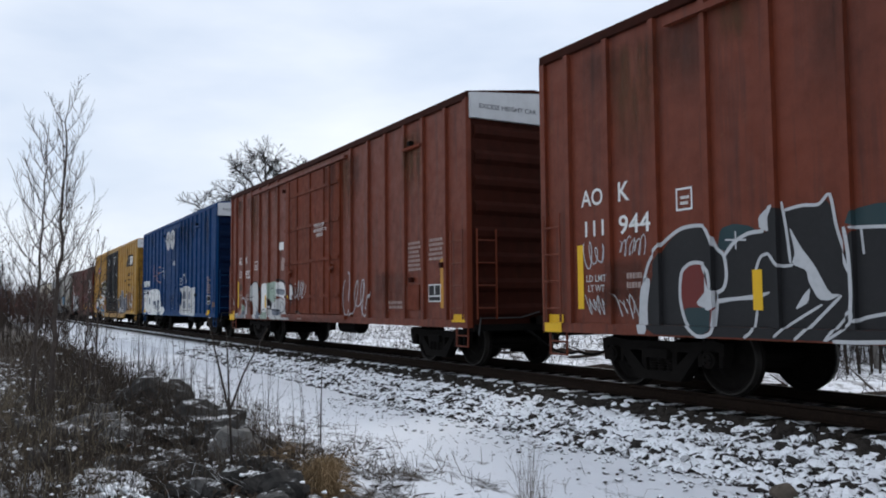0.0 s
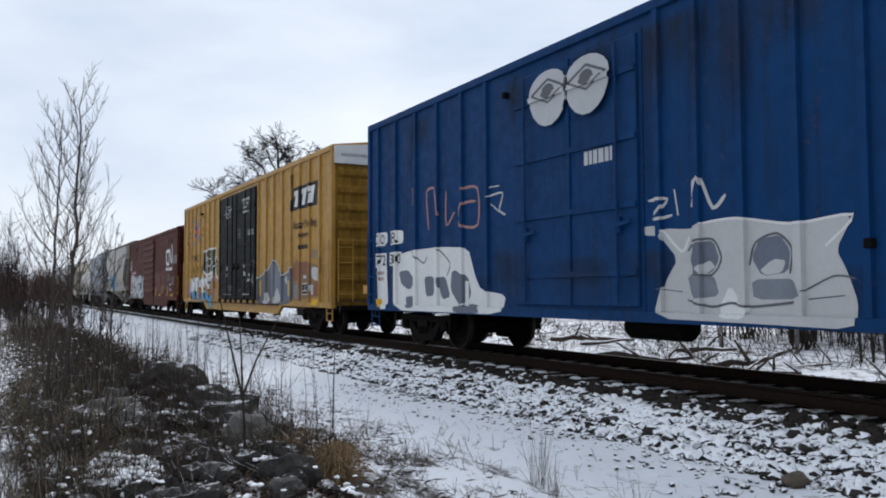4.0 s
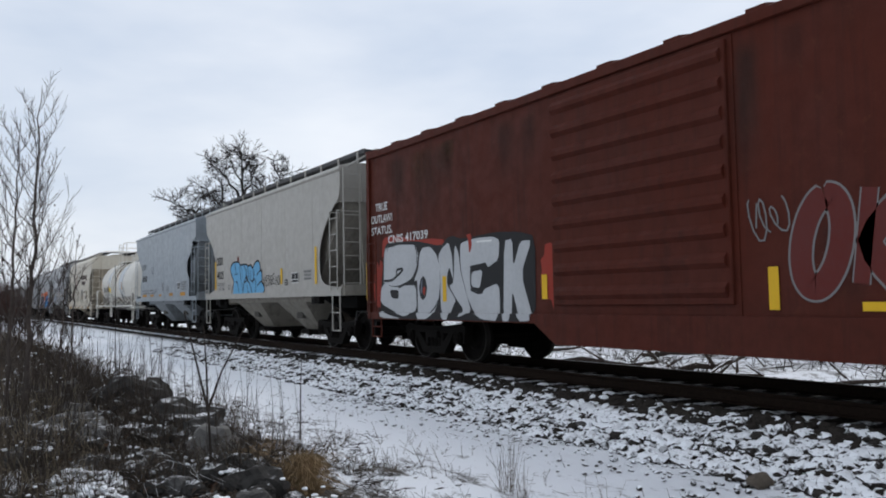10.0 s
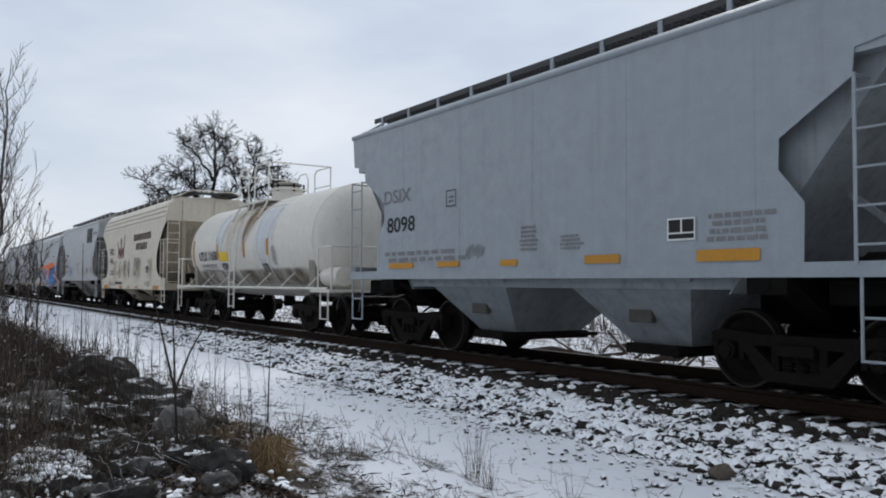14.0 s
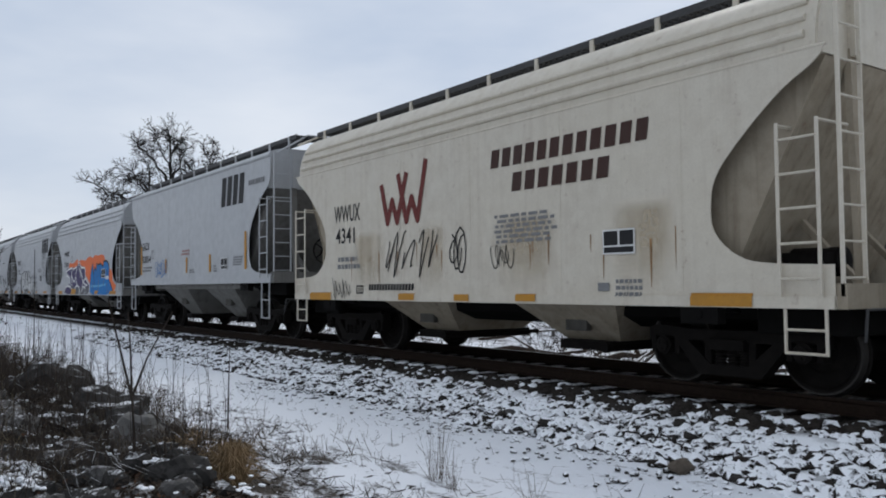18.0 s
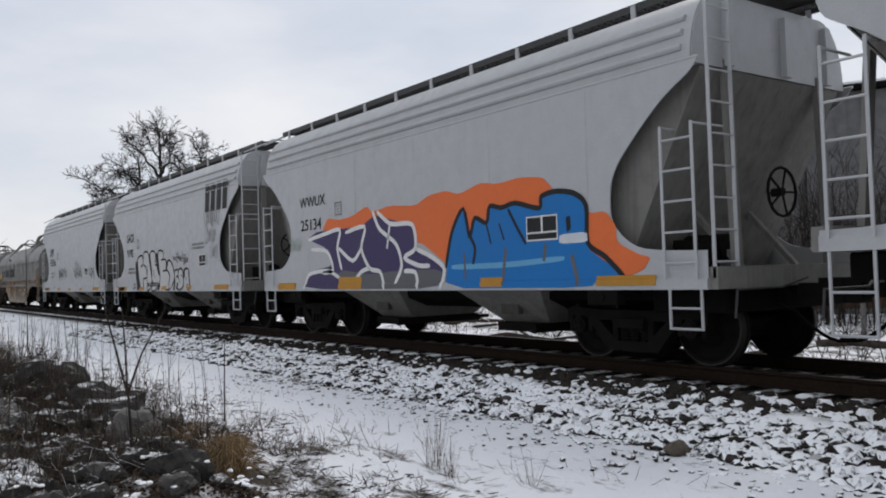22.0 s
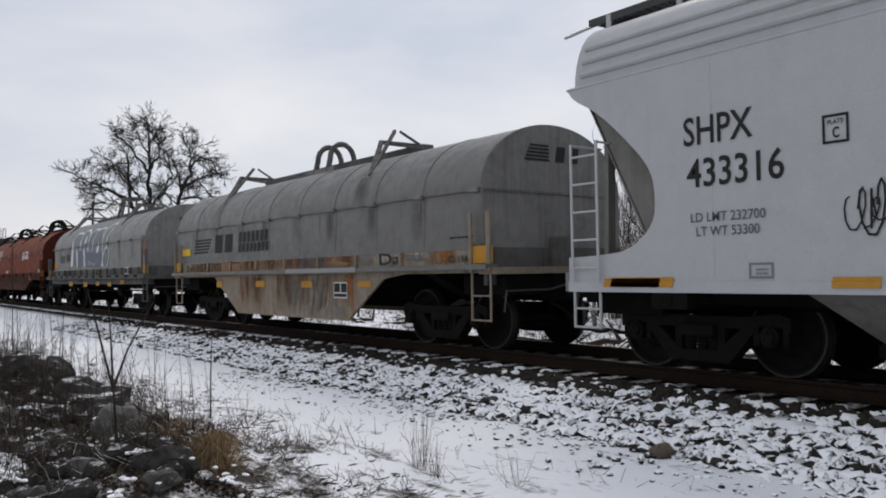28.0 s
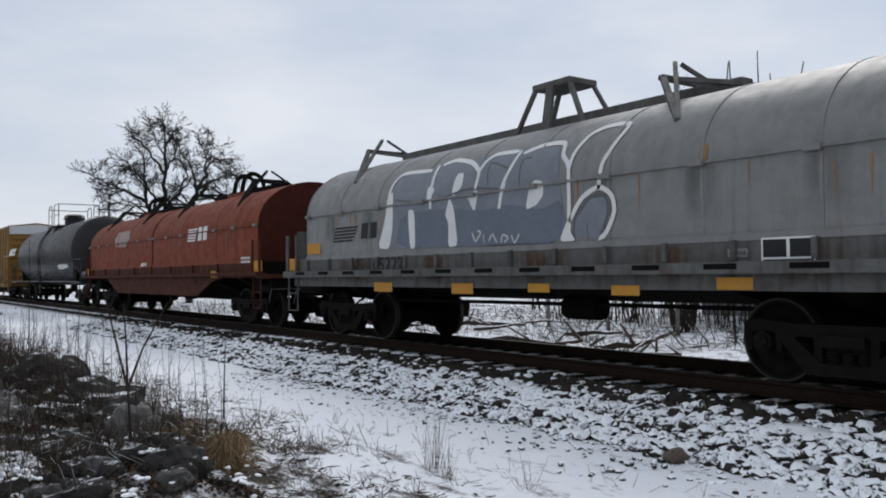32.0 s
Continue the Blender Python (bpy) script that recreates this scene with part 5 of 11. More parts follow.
# ---- tank cars ----
def tank_car(name, label, x_rear, x_front, key, radius=1.38, axis_z=2.22, platform=0.0, rail_key=None, inset=1.55, end=1.25, heads=0.5):
    car, h = new_car(name, label, "tank car", x_rear, x_front)
    rail_key = rail_key or key
    L = h - end
    prof = []
    for k in range(8):
        a = math.pi / 2 * k / 7
        prof.append((-L + heads * (1 - math.sin(a)) * 1.0 if False else -L + heads - heads * math.cos(a), max(0.02, radius * math.sin(a))))
    prof += [(-x, r) for x, r in prof[::-1]]
    part("tank_shell", Buf().lathe(prof, (0, 0, axis_z), "x", 56), key, car, smooth=True)
    for x in (-L + heads, -L * 0.36, L * 0.36, L - heads):
        part("weld_seam", Buf().lathe([(-0.02, radius - 0.01), (-0.02, radius + 0.006), (0.02, radius + 0.006), (0.02, radius - 0.01)], (x, 0, axis_z), "x", 56), key, car, smooth=True)
    # dome platform with valves, rails and side ladder
    p = platform
    zt = axis_z + radius
    dome = part("valve_dome", Buf().lathe([(0, 0.44), (0.26, 0.44), (0.28, 0.5), (0.33, 0.5), (0.35, 0.42), (0.4, 0.3), (0.42, 0.06)], (p + 0.42, -0.05, zt - 0.04), "z", 22), key, car, smooth=True)
    part("hatch_lid", Buf().lathe([(0, 0.4), (0.05, 0.4), (0.09, 0.3), (0.1, 0.08)], (p + 0.42, -0.05, zt + 0.38), "z", 18), "bay_shaded_grime", dome)
    part("valve", Buf().lathe([(0, 0.16), (0.2, 0.16), (0.22, 0.24), (0.27, 0.24), (0.3, 0.12), (0.4, 0.12), (0.42, 0.17), (0.47, 0.16), (0.5, 0.05)], (p - 0.55, 0.0, zt - 0.02), "z", 14), "rusty_valve", car, "rusty pressure valve")
    for k in range(6):
        a = k * 1.047
        part("hatch_bolt", Buf().cyl((p + 0.42 + 0.45 * math.cos(a), -0.05 + 0.45 * math.sin(a), zt + 0.2), (p + 0.42 + 0.45 * math.cos(a), -0.05 + 0.45 * math.sin(a), zt + 0.42), 0.03, n=6), "gear", car)
    for s in (-1, 1):
        part("platform_board", Buf().box(p - 1.25, p + 1.25, *sorted((s * 0.45, s * 0.95)), zt - 0.14, zt - 0.09), rail_key, car)
        for dx in (-1.1, 1.1):
            part("platform_bracket", Buf().bar((p + dx, s * 0.9, zt - 0.14), (p + dx, s * 1.17, zt - 0.6), 0.05, 0.04), rail_key, car)
        top = zt + 0.92
        part("guard_rail", Buf().rod([(p - 1.2, s * 0.92, zt - 0.1), (p - 1.2, s * 0.92, top - 0.15), (p - 1.0, s * 0.92, top), (p - 0.55, s * 0.92, top), (p - 0.4, s * 0.92, top - 0.2), (p - 0.4, s * 0.92, zt - 0.1)], 0.02)
             .rod([(p + 0.1, s * 0.92, zt - 0.1), (p + 0.1, s * 0.92, top - 0.1), (p + 0.25, s * 0.92, top), (p + 1.2, s * 0.92, top), (p + 1.2, s * 0.92, zt - 0.1)], 0.02)
             .rod([(p - 1.2, s * 0.92, zt + 0.4), (p - 0.4, s * 0.92, zt + 0.4)], 0.018).rod([(p + 0.1, s * 0.92, zt + 0.4), (p + 1.2, s * 0.92, zt + 0.4)], 0.018), rail_key, car)
        part("guard_end_rail", Buf().rod([(p + s * 1.2, -0.92, zt + 0.92 - (0.15 if s < 0 else 0)), (p + s * 1.2, 0.92, zt + 0.92 - (0.15 if s < 0 else 0))], 0.02), rail_key, car)
        # ladder down the side of the shell, bent out over it
        b = Buf()
        for dx in (-0.22, 0.22):
            pts = [(p + dx, s * 0.95, zt - 0.12)] + [(p + dx, s * (radius + 0.1) * math.sin(a), axis_z + (radius + 0.1) * math.cos(a)) for a in (0.75, 1.0, 1.25, 1.5)] + [(p + dx, s * 1.52, 1.3), (p + dx, s * 1.52, 0.5)]
            b.rod(pts, 0.026)
        lad = part("tank_ladder", b, rail_key, car)
        for k in range(9):
            z = 0.55 + k * 0.33
            y = 1.52 if z < 1.6 else max(0.95, (radius + 0.1) * math.sin(math.acos(max(-1, min(1, (z - axis_z) / (radius + 0.1))))) if z > axis_z else 1.51)
            part("rung", Buf().cyl((p - 0.22, s * y, z), (p + 0.22, s * y, z), 0.015, n=6), rail_key, lad)
        part("side_handrail", Buf().rod([(-h + 0.1, s * 1.5, 1.08), (h - 0.1, s * 1.5, 1.08)], 0.03), rail_key, car)
        for k in range(7):
            x = -L + 0.5 + (2 * L - 1.0) * k / 6
            part("rail_bracket", Buf().rod([(x, s * 1.5, 1.08), (x + 0.1, s * (radius * 0.8), 1.5)], 0.018), rail_key, car)
        # white tank's cradles: grime and under-tank shade both put into a darker paint
        part("cradle", Buf().prism([(-1.25, 1.02), (1.25, 1.02), (1.3, 1.9), (0.9, 1.35), (0, 1.0), (-0.9, 1.35), (-1.3, 1.9)], *sorted((s * (L - 0.55), s * (L - 0.85))), "x"), "frame" if key == "black" else "bay_shaded_grime", car)
        part("draft_sill", Buf().box(*sorted((s * (L - 2.6), s * h)), -0.3, 0.3, 0.74, 1.02), "frame", car)
        part("end_platform", Buf().box(*sorted((s * (L - 0.3), s * h)), -1.5, 1.5, 1.0, 1.06), key, car)
        part("end_rail", Buf().rod([(s * (L + 0.15), -1.5, 1.06), (s * (L + 0.15), -1.5, 1.95), (s * (L + 0.2), -1.45, 2.0), (s * h, -1.45, 2.0), (s * h, -1.45, 1.06)], 0.022).rod([(s * h, -1.45, 2.0), (s * h, 1.45, 2.0), (s * h, 1.45, 1.06)], 0.022), rail_key, car)
        stirrup(car, s * (h - 0.3), -1.48, 0.42, 1.0, 0.4, rail_key)
        coupler(car, s * h, s, 0.65)
        truck(car, s * (h - inset))
    part("air_reservoir", Buf().lathe([(-0.45, 0.05), (-0.42, 0.22), (0.42, 0.22), (0.45, 0.05)], (h - 0.7, -1.0, 1.35), "x", 16), key, car, smooth=True)
    part("bottom_outlet", Buf().cyl((0.2, 0, axis_z - radius + 0.05), (0.2, 0, 0.55), 0.16, n=12).box(-0.15, 0.55, -0.3, 0.3, 0.62, 0.7), "gear", car)
    brake_wheel(car, -h + 0.3, -0.9, 2.0, -1, 0.28)
    return car, h, L


# ---- covered coil cars ----
def coil_skin(hw, z0, crown):
    """Half width of the rounded hood at height z."""
    zs = z0 + (crown - z0) * 0.445

    def skin(x, z):
        if z <= zs:
            return hw
        u = min(0.999, (z - zs) / (crown - zs))
        return hw * (1 - u ** 2.0) ** 0.5
    return skin


def coil_car(name, label, x_rear, x_front, hood_key, side_key, deep, hoods, z0=1.55, crown=3.45, hw=1.46, inset=1.75, loops=True, deck=1.3, frames=None, hub=0.0, wheel=True):
    """A trough car under rounded lift-off hoods. deep: the fish-belly side plate; hoods: their stretches along the car."""
    car, h = new_car(name, label, "coil car", x_rear, x_front)
    skin = coil_skin(hw, z0, crown)
    for a, b in hoods:
        prof = [(-hw, z0)]
        zs = z0 + (crown - z0) * 0.445
        prof.append((-hw, zs))
        for k in range(1, 14):
            t = math.pi / 2 * k / 14
            prof.append((-hw * math.cos(t), zs + (crown - zs) * math.sin(t)))
        prof += [(0, crown)] + [(-y, z) for y, z in prof[::-1]]
        n = round((b - a) / 1.44)
        hood = part("hood", Buf().prism(prof, a, b, "x"), hood_key, car, "rounded lift-off steel hood", True)
        for s in (-1, 1):
            part("hood_lip", Buf().box(a, b, *sorted((s * (hw - 0.02), s * (hw + 0.03))), z0 - 0.03, z0 + 0.05), hood_key, hood)
            part("hood_seam", Buf().box(a + 0.02, b - 0.02, *sorted((s * (hw - 0.01), s * (hw + 0.035))), zs - 0.012, zs + 0.016), hood_key, hood)
            for k in range(n + 1):
                x = a + 0.11 + (b - a - 0.22) * k / n
                part("lifting_lug", Buf().box(x - 0.09, x + 0.09, *sorted((s * hw, s * (hw + 0.07))), zs - 0.04, zs + 0.03, 0.008), "coil_end", hood)
        for x in (a, b):
            part("hood_end", Buf().prism(prof, *sorted((x, x + (0.012 if x == b else -0.012))), "x"), "coil_red_end" if hood_key == "coil_red" else "coil_end", hood, "flat end of the hood")
        for k in range(n + 1):
            x = a + 0.03 + (b - a - 0.06) * k / n
            ring = [(y * 1.004, z + (0.008 if z > zs else 0)) for y, z in prof]
            part("hood_rib", Buf().prism(ring, x - 0.02, x + 0.02, "x"), hood_key, hood, smooth=True)
        fr = frames or (a + 0.9, b - 2.6)
        part("ridge_beam", Buf().box(fr[0] + 0.75, fr[1] + 0.95, -0.12, 0.12, crown - 0.02, crown + 0.16, 0.01), "frame" if hood_key == "coil_red" else "coil_side", hood)
        for x in fr:
            foot, iron = skin(0, crown - 0.48), "frame" if hood_key == "coil_red" else "coil_side"
            frame_up = part("lift_frame", Buf().bar((x, -0.47, crown + 0.29), (x, 0.47, crown + 0.29), 0.08, 0.07), iron, hood)
            for y in (-1, 1):
                part("frame_leg", Buf().bar((x + 0.85, y * foot, crown - 0.5), (x, y * 0.44, crown + 0.3), 0.08, 0.06), iron, frame_up)
                part("frame_leg", Buf().bar((x + 0.85, y * foot, crown - 0.48), (x - 0.1, y * 0.06, crown + 0.56), 0.06, 0.05), iron, frame_up)
                part("lift_bar", Buf().bar((x - 0.05, y * 0.45, crown + 0.29), (x + 0.95, y * 0.07, crown + 0.08), 0.075, 0.06), iron, frame_up)
        c = (a + b) / 2 + hub
        if loops:
            for x in (c - 0.28, c + 0.28):
                pts = [(x, 0.3 * math.cos(t * math.pi / 10), crown + 0.25 + 0.35 * math.sin(t * math.pi / 10)) for t in range(11)]
                part("lift_hoop", Buf().rod([(x, 0.36, crown)] + pts + [(x, -0.36, crown)], 0.06, 8), "frame" if hood_key == "coil_red" else "coil_side", hood)
            part("hoop_base", Buf().box(c - 0.6, c + 0.6, -0.4, 0.4, crown - 0.06, crown + 0.06), hood_key, hood)
        else:
            stand = part("lift_stand", Buf().box(c - 0.42, c + 0.42, -0.3, 0.3, crown + 0.62, crown + 0.72, 0.015), "coil_side", hood)
            for x0, y0, x1, y1, w in ((-0.38, -0.25, -0.75, -0.35, 0.07), (0.38, -0.25, 0.75, -0.35, 0.07), (0, -0.28, 0, -0.4, 0.16), (-0.38, 0.25, -0.75, 0.35, 0.07), (0.38, 0.25, 0.75, 0.35, 0.07)):
                part("stand_leg", Buf().bar((c + x0, y0, crown + 0.64), (c + x1, y1, crown - 0.05), w, 0.055), "coil_side", hood)
    # trough side: deep plate or shallow girder with deck walk
    for s in (-1, 1):
        y = sorted((s * (hw - 0.03), s * (hw + 0.02)))
        if deep:
            d0, d1, dz = deep
            poly = [(-h + 0.25, deck - 0.12), (-h + 0.25, z0), (h - 0.25, z0), (h - 0.25, deck - 0.12), (d1 + 1.85, deck - 0.12), (d1 + 1.2, deck - 0.2), (d1, dz), (d0, dz), (d0 - 1.45, deck - 0.12)]
        else:
            poly = [(-h + 0.25, deck - 0.3), (-h + 0.25, z0), (h - 0.25, z0), (h - 0.25, deck - 0.3)]
        part("side_plate", Buf().prism(poly, *y), side_key, car)
        n = 14 if not deep else 9
        for k in range(n - 1 if deep else n):
            x = -h + 0.9 + (2 * h - 1.8) * k / (n - 1)
            part("side_stiffener", Buf().box(x - 0.03, x + 0.03, *sorted((s * hw, s * (hw + 0.07))), deck + 0.02, z0 - 0.02), side_key, car)
        part("deck_walk", Buf().box(-h, h, *sorted((s * (hw - 0.05), s * (hw + 0.16))), deck - 0.04, deck), "coil_grey" if side_key == "coil_rust" else side_key, car)
        if not deep:
            for k in range(13):
                x = -h + 0.8 + (2 * h - 1.6) * k / 12
                part("drain_slot", Buf().box(x - 0.2, x + 0.2, *sorted((s * (hw + 0.165), s * (hw + 0.174))), deck - 0.075, deck - 0.015), "frame", car)
        part("deck_angle", Buf().box(-h, h, *sorted((s * (hw + 0.14), s * (hw + 0.17))), deck - (0.07 if deep else 0.12), deck + 0.003), "coil_grey" if side_key == "coil_rust" else side_key, car)
    for s in (-1, 1):
        part("end_plate", Buf().box(*sorted((s * (h - 0.3), s * (h - 0.22))), -hw + 0.04, hw - 0.04, deck - 0.3, z0), "coil_side" if side_key != "rust_side" else "frame", car)
        part("end_platform", Buf().box(*sorted((s * (h - 0.3), s * (h + 0.05))), -hw - 0.05, hw + 0.05, deck - 0.14, deck - 0.04), side_key, car)
        part("corner_post", Buf().rod([(s * (h - 0.04), -hw - 0.08, deck - 0.1), (s * (h - 0.04), -hw - 0.08, deck + 0.75)], 0.04).rod([(s * (h - 0.45), -hw - 0.08, deck - 0.1), (s * (h - 0.45), -hw - 0.08, deck + 0.75)], 0.03), side_key, car)
        part("center_sill", Buf().box(*sorted((s * (h - 3.0), s * h)), -0.3, 0.3, 0.74, deck - 0.14), "frame", car)
        part("bolster_web", Buf().prism([(-hw + 0.1, deck - 0.12), (hw - 0.1, deck - 0.12), (0.5, 0.72), (-0.5, 0.72)], s * (h - inset) - 0.15, s * (h - inset) + 0.15, "x"), "frame", car)
        part("corner_plate", Buf().box(*sorted((s * (h - 0.44), s * h)), -hw - 0.06, -hw - 0.035, deck + 0.02, deck + 0.27), "m_amber", car, "orange corner plate")
        stirrup(car, s * (h - 0.25), -hw - 0.05, 0.5, deck - 0.1, 0.42, side_key)
        part("end_underframe", Buf().box(*sorted((s * (h - 1.0), s * (h - 0.02))), -1.25, 1.25, deck - 0.45, deck - 0.15, 0.02), "frame", car)
        coupler(car, s * h, s, 0.8)
        truck(car, s * (h - inset))
    part("trough_floor", Buf().prism([(-hw + 0.05, deck - 0.2), (0, 0.55 if deep else 0.8), (hw - 0.05, deck - 0.2), (hw - 0.05, deck - 0.1), (-hw + 0.05, deck - 0.1)], -h + 3.2, h - 3.2, "x"), "frame", car)
    part("brake_rigging", Buf().rod([(-h + 3, -0.7, 0.75), (h - 3, -0.7, 0.78)], 0.03).lathe([(-0.35, 0.05), (-0.32, 0.17), (0.32, 0.17), (0.35, 0.05)], (1.0, -0.6, 0.72), "x", 12), "frame", car)
    if wheel:
        brake_wheel(car, h - 0.1, -0.02, deck + 0.78, 1, 0.22, "galvanised")
        part("brake_housing", Buf().box(h - 0.36, h - 0.2, -0.5, -0.12, deck - 0.1, deck + 0.95, 0.02), "coil_side", car)
    else:
        part("end_cabinet", Buf().box(h - 0.3, h - 0.12, -0.15, 0.25, deck - 0.1, deck + 0.42, 0.02), "coil_side", car)
    return car, h, skin

# ---- the train, from its head ----
def spread(a, b, n):
    return [a + (b - a) * k / (n - 1) for k in range(n)]


AOK_POSTS = [-7.26, -6.39, -5.48, -4.62, -3.7, -2.82, 2.63, 3.6, 4.5, 5.42, 6.22, 7.12]


def aok(x_rear, x_front, label, seed):
    posts = AOK_POSTS
    # ends and roof in the oxide darkened with soot and painted shade
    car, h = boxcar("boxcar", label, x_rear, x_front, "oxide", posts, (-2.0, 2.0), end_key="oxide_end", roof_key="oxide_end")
    door_leaf(car, -2.0, 2.0, 0.95, 4.62, 1.5, "oxide_door", 4, 3)
    door_track(car, -5.2, 2.4, 0.93, 4.64, 1.5, "oxide")
    return car, h


car_1 = aok(-10.2, 5.6, "red-brown steel boxcar with vertical posts and black graffiti", 1)
car_2 = aok(-28.25, -12.46, "red-brown steel boxcar with vertical posts and pale graffiti", 2)
for made in (car_1, car_2):
    fittings(made[0], 1.5, "oxide_door", [("ledge", 5.42, 4.3), ("lug", 5.75, 1.66), ("board", 5.42, 1.56), ("lug", -2.2, 4.41), ("lug", 7.0, 1.9)])
blue_posts = [-7.2, -6.3, -5.35, -4.41, -3.45, -2.57, 1.68, 2.34, 3.02, 3.77, 4.56, 5.31, 6.02, 6.77]
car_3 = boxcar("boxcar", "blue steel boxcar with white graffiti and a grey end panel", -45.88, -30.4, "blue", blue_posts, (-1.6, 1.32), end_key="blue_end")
door_leaf(car_3[0], -1.6, 1.32, 0.95, 4.62, 1.5, "blue", 4, 1)
fittings(car_3[0], 1.5, "blue", [("ledge", 4.42, 4.33), ("lug", -1.9, 4.45), ("lug", 4.6, 1.62)])
ttx_posts = [-8.58, -7.78, -6.98, -6.11, -5.26, -4.45, -3.59, -2.75, 2.67, 3.56, 4.35, 5.23, 6.07, 6.85, 7.68, 8.51]
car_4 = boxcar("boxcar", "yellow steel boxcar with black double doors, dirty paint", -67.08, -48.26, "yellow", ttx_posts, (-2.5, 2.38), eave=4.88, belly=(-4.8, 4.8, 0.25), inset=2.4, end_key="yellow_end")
part("sill_ledge", Buf().box(-5.0, 5.0, -1.62, -1.53, 0.765, 0.79), "rust_side", car_4[0], "rusty ledge along the side sill")
for x in (-2.45, -1.55, -0.8, -0.06, 0.7, 1.5, 2.3):
    part("sill_bracket", Buf().prism([(x - 0.09, 0.79), (x + 0.09, 0.79), (x + 0.06, 0.93), (x - 0.06, 0.93)], -1.6, -1.53), "black_door", car_4[0])
door_leaf(car_4[0], -2.5, -0.07, 0.95, 4.65, 1.5, "black_door", 3, 1)
door_leaf(car_4[0], -0.05, 2.38, 0.95, 4.65, 1.5, "black_door", 3, 1)
fittings(car_4[0], 1.5, "yellow", [("ledge", -6.0, 4.3), ("lug", 2.62, 4.4)])
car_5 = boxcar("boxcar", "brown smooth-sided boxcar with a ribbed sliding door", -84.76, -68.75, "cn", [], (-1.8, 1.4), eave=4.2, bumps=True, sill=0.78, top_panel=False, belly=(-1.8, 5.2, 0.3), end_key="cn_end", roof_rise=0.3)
door_leaf(car_5[0], -1.78, 1.4, 1.05, 4.05, 1.5, "cn", 9, 0, True, 0)
car_6 = hopper("covered_hopper", "warm grey two-bay covered hopper with blue graffiti", -97.4, -86.0, "warm_grey", center_flow=False, sill=1.3, shoulder=4.12, crown=4.32, boards=4.56, tall=4.6, cut=BAY_CUT)
car_7 = hopper("covered_hopper", "blue-grey two-bay covered hopper", -109.85, -98.7, "blue_grey", center_flow=False, sill=1.3, shoulder=4.12, crown=4.32, boards=4.56, tall=4.6, cut=STRAIGHT_CUT, straight=True)
car_8 = tank_car("tank_car", "white tank car stained brown below its dome", -123.3, -111.1, "tank_white", platform=-0.35, end=0.75, inset=1.9)
car_9 = hopper("covered_hopper", "cream covered hopper with maroon lettering", -136.05, -124.5, "cream", grooves=3, shoulder=3.44)
car_10 = hopper("covered_hopper", "pale grey covered hopper with dark lettering", -148.6, -137.3, "pale_grey", center_flow=False, sill=1.3, shoulder=4.12, crown=4.32, boards=4.56, tall=4.6, cut=BAY_CUT)
car_11 = hopper("covered_hopper", "pale grey covered hopper with orange and blue graffiti", -161.3, -149.85, "pale_grey", grooves=3, shoulder=3.44)
car_12 = hopper("covered_hopper", "pale grey covered hopper with black outline graffiti", -173.95, -162.65, "pale_grey", grooves=3, shoulder=3.44)
car_13 = hopper("covered_hopper", "pale grey covered hopper with small black tags", -186.55, -175.15, "pale_grey", grooves=3, shoulder=3.44)
car_14 = coil_car("coil_car", "grey hooded coil car with rusty stained deep sides", -201.4, -188.15, "coil_grey", "coil_rust", (-2.5, 2.5, 0.35), [(-6.6, 6.35)], frames=(-4.69, 2.08), hub=-0.375, wheel=False)
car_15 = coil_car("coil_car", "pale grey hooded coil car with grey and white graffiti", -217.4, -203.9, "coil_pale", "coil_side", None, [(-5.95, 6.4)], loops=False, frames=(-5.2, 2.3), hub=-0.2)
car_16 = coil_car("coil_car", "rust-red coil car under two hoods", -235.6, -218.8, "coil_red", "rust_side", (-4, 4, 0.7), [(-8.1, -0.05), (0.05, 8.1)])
car_17 = tank_car("tank_car", "black tank car with a railed dome", -254.0, -237.0, "black", 1.5, 2.4)
car_18 = boxcar("boxcar", "dull yellow boxcar with a grey top", -271.5, -255.5, "dull_yellow", spread(-7, 7, 14), (-1.6, 1.6), eave=4.3)

# ---- stones, brush, trees and what stands beyond the track ----
def stick(buf, p, q, r, r2=None, n=3):
    return buf.cyl(p, q, r, r * 0.5 if r2 is None else r2, n, False)


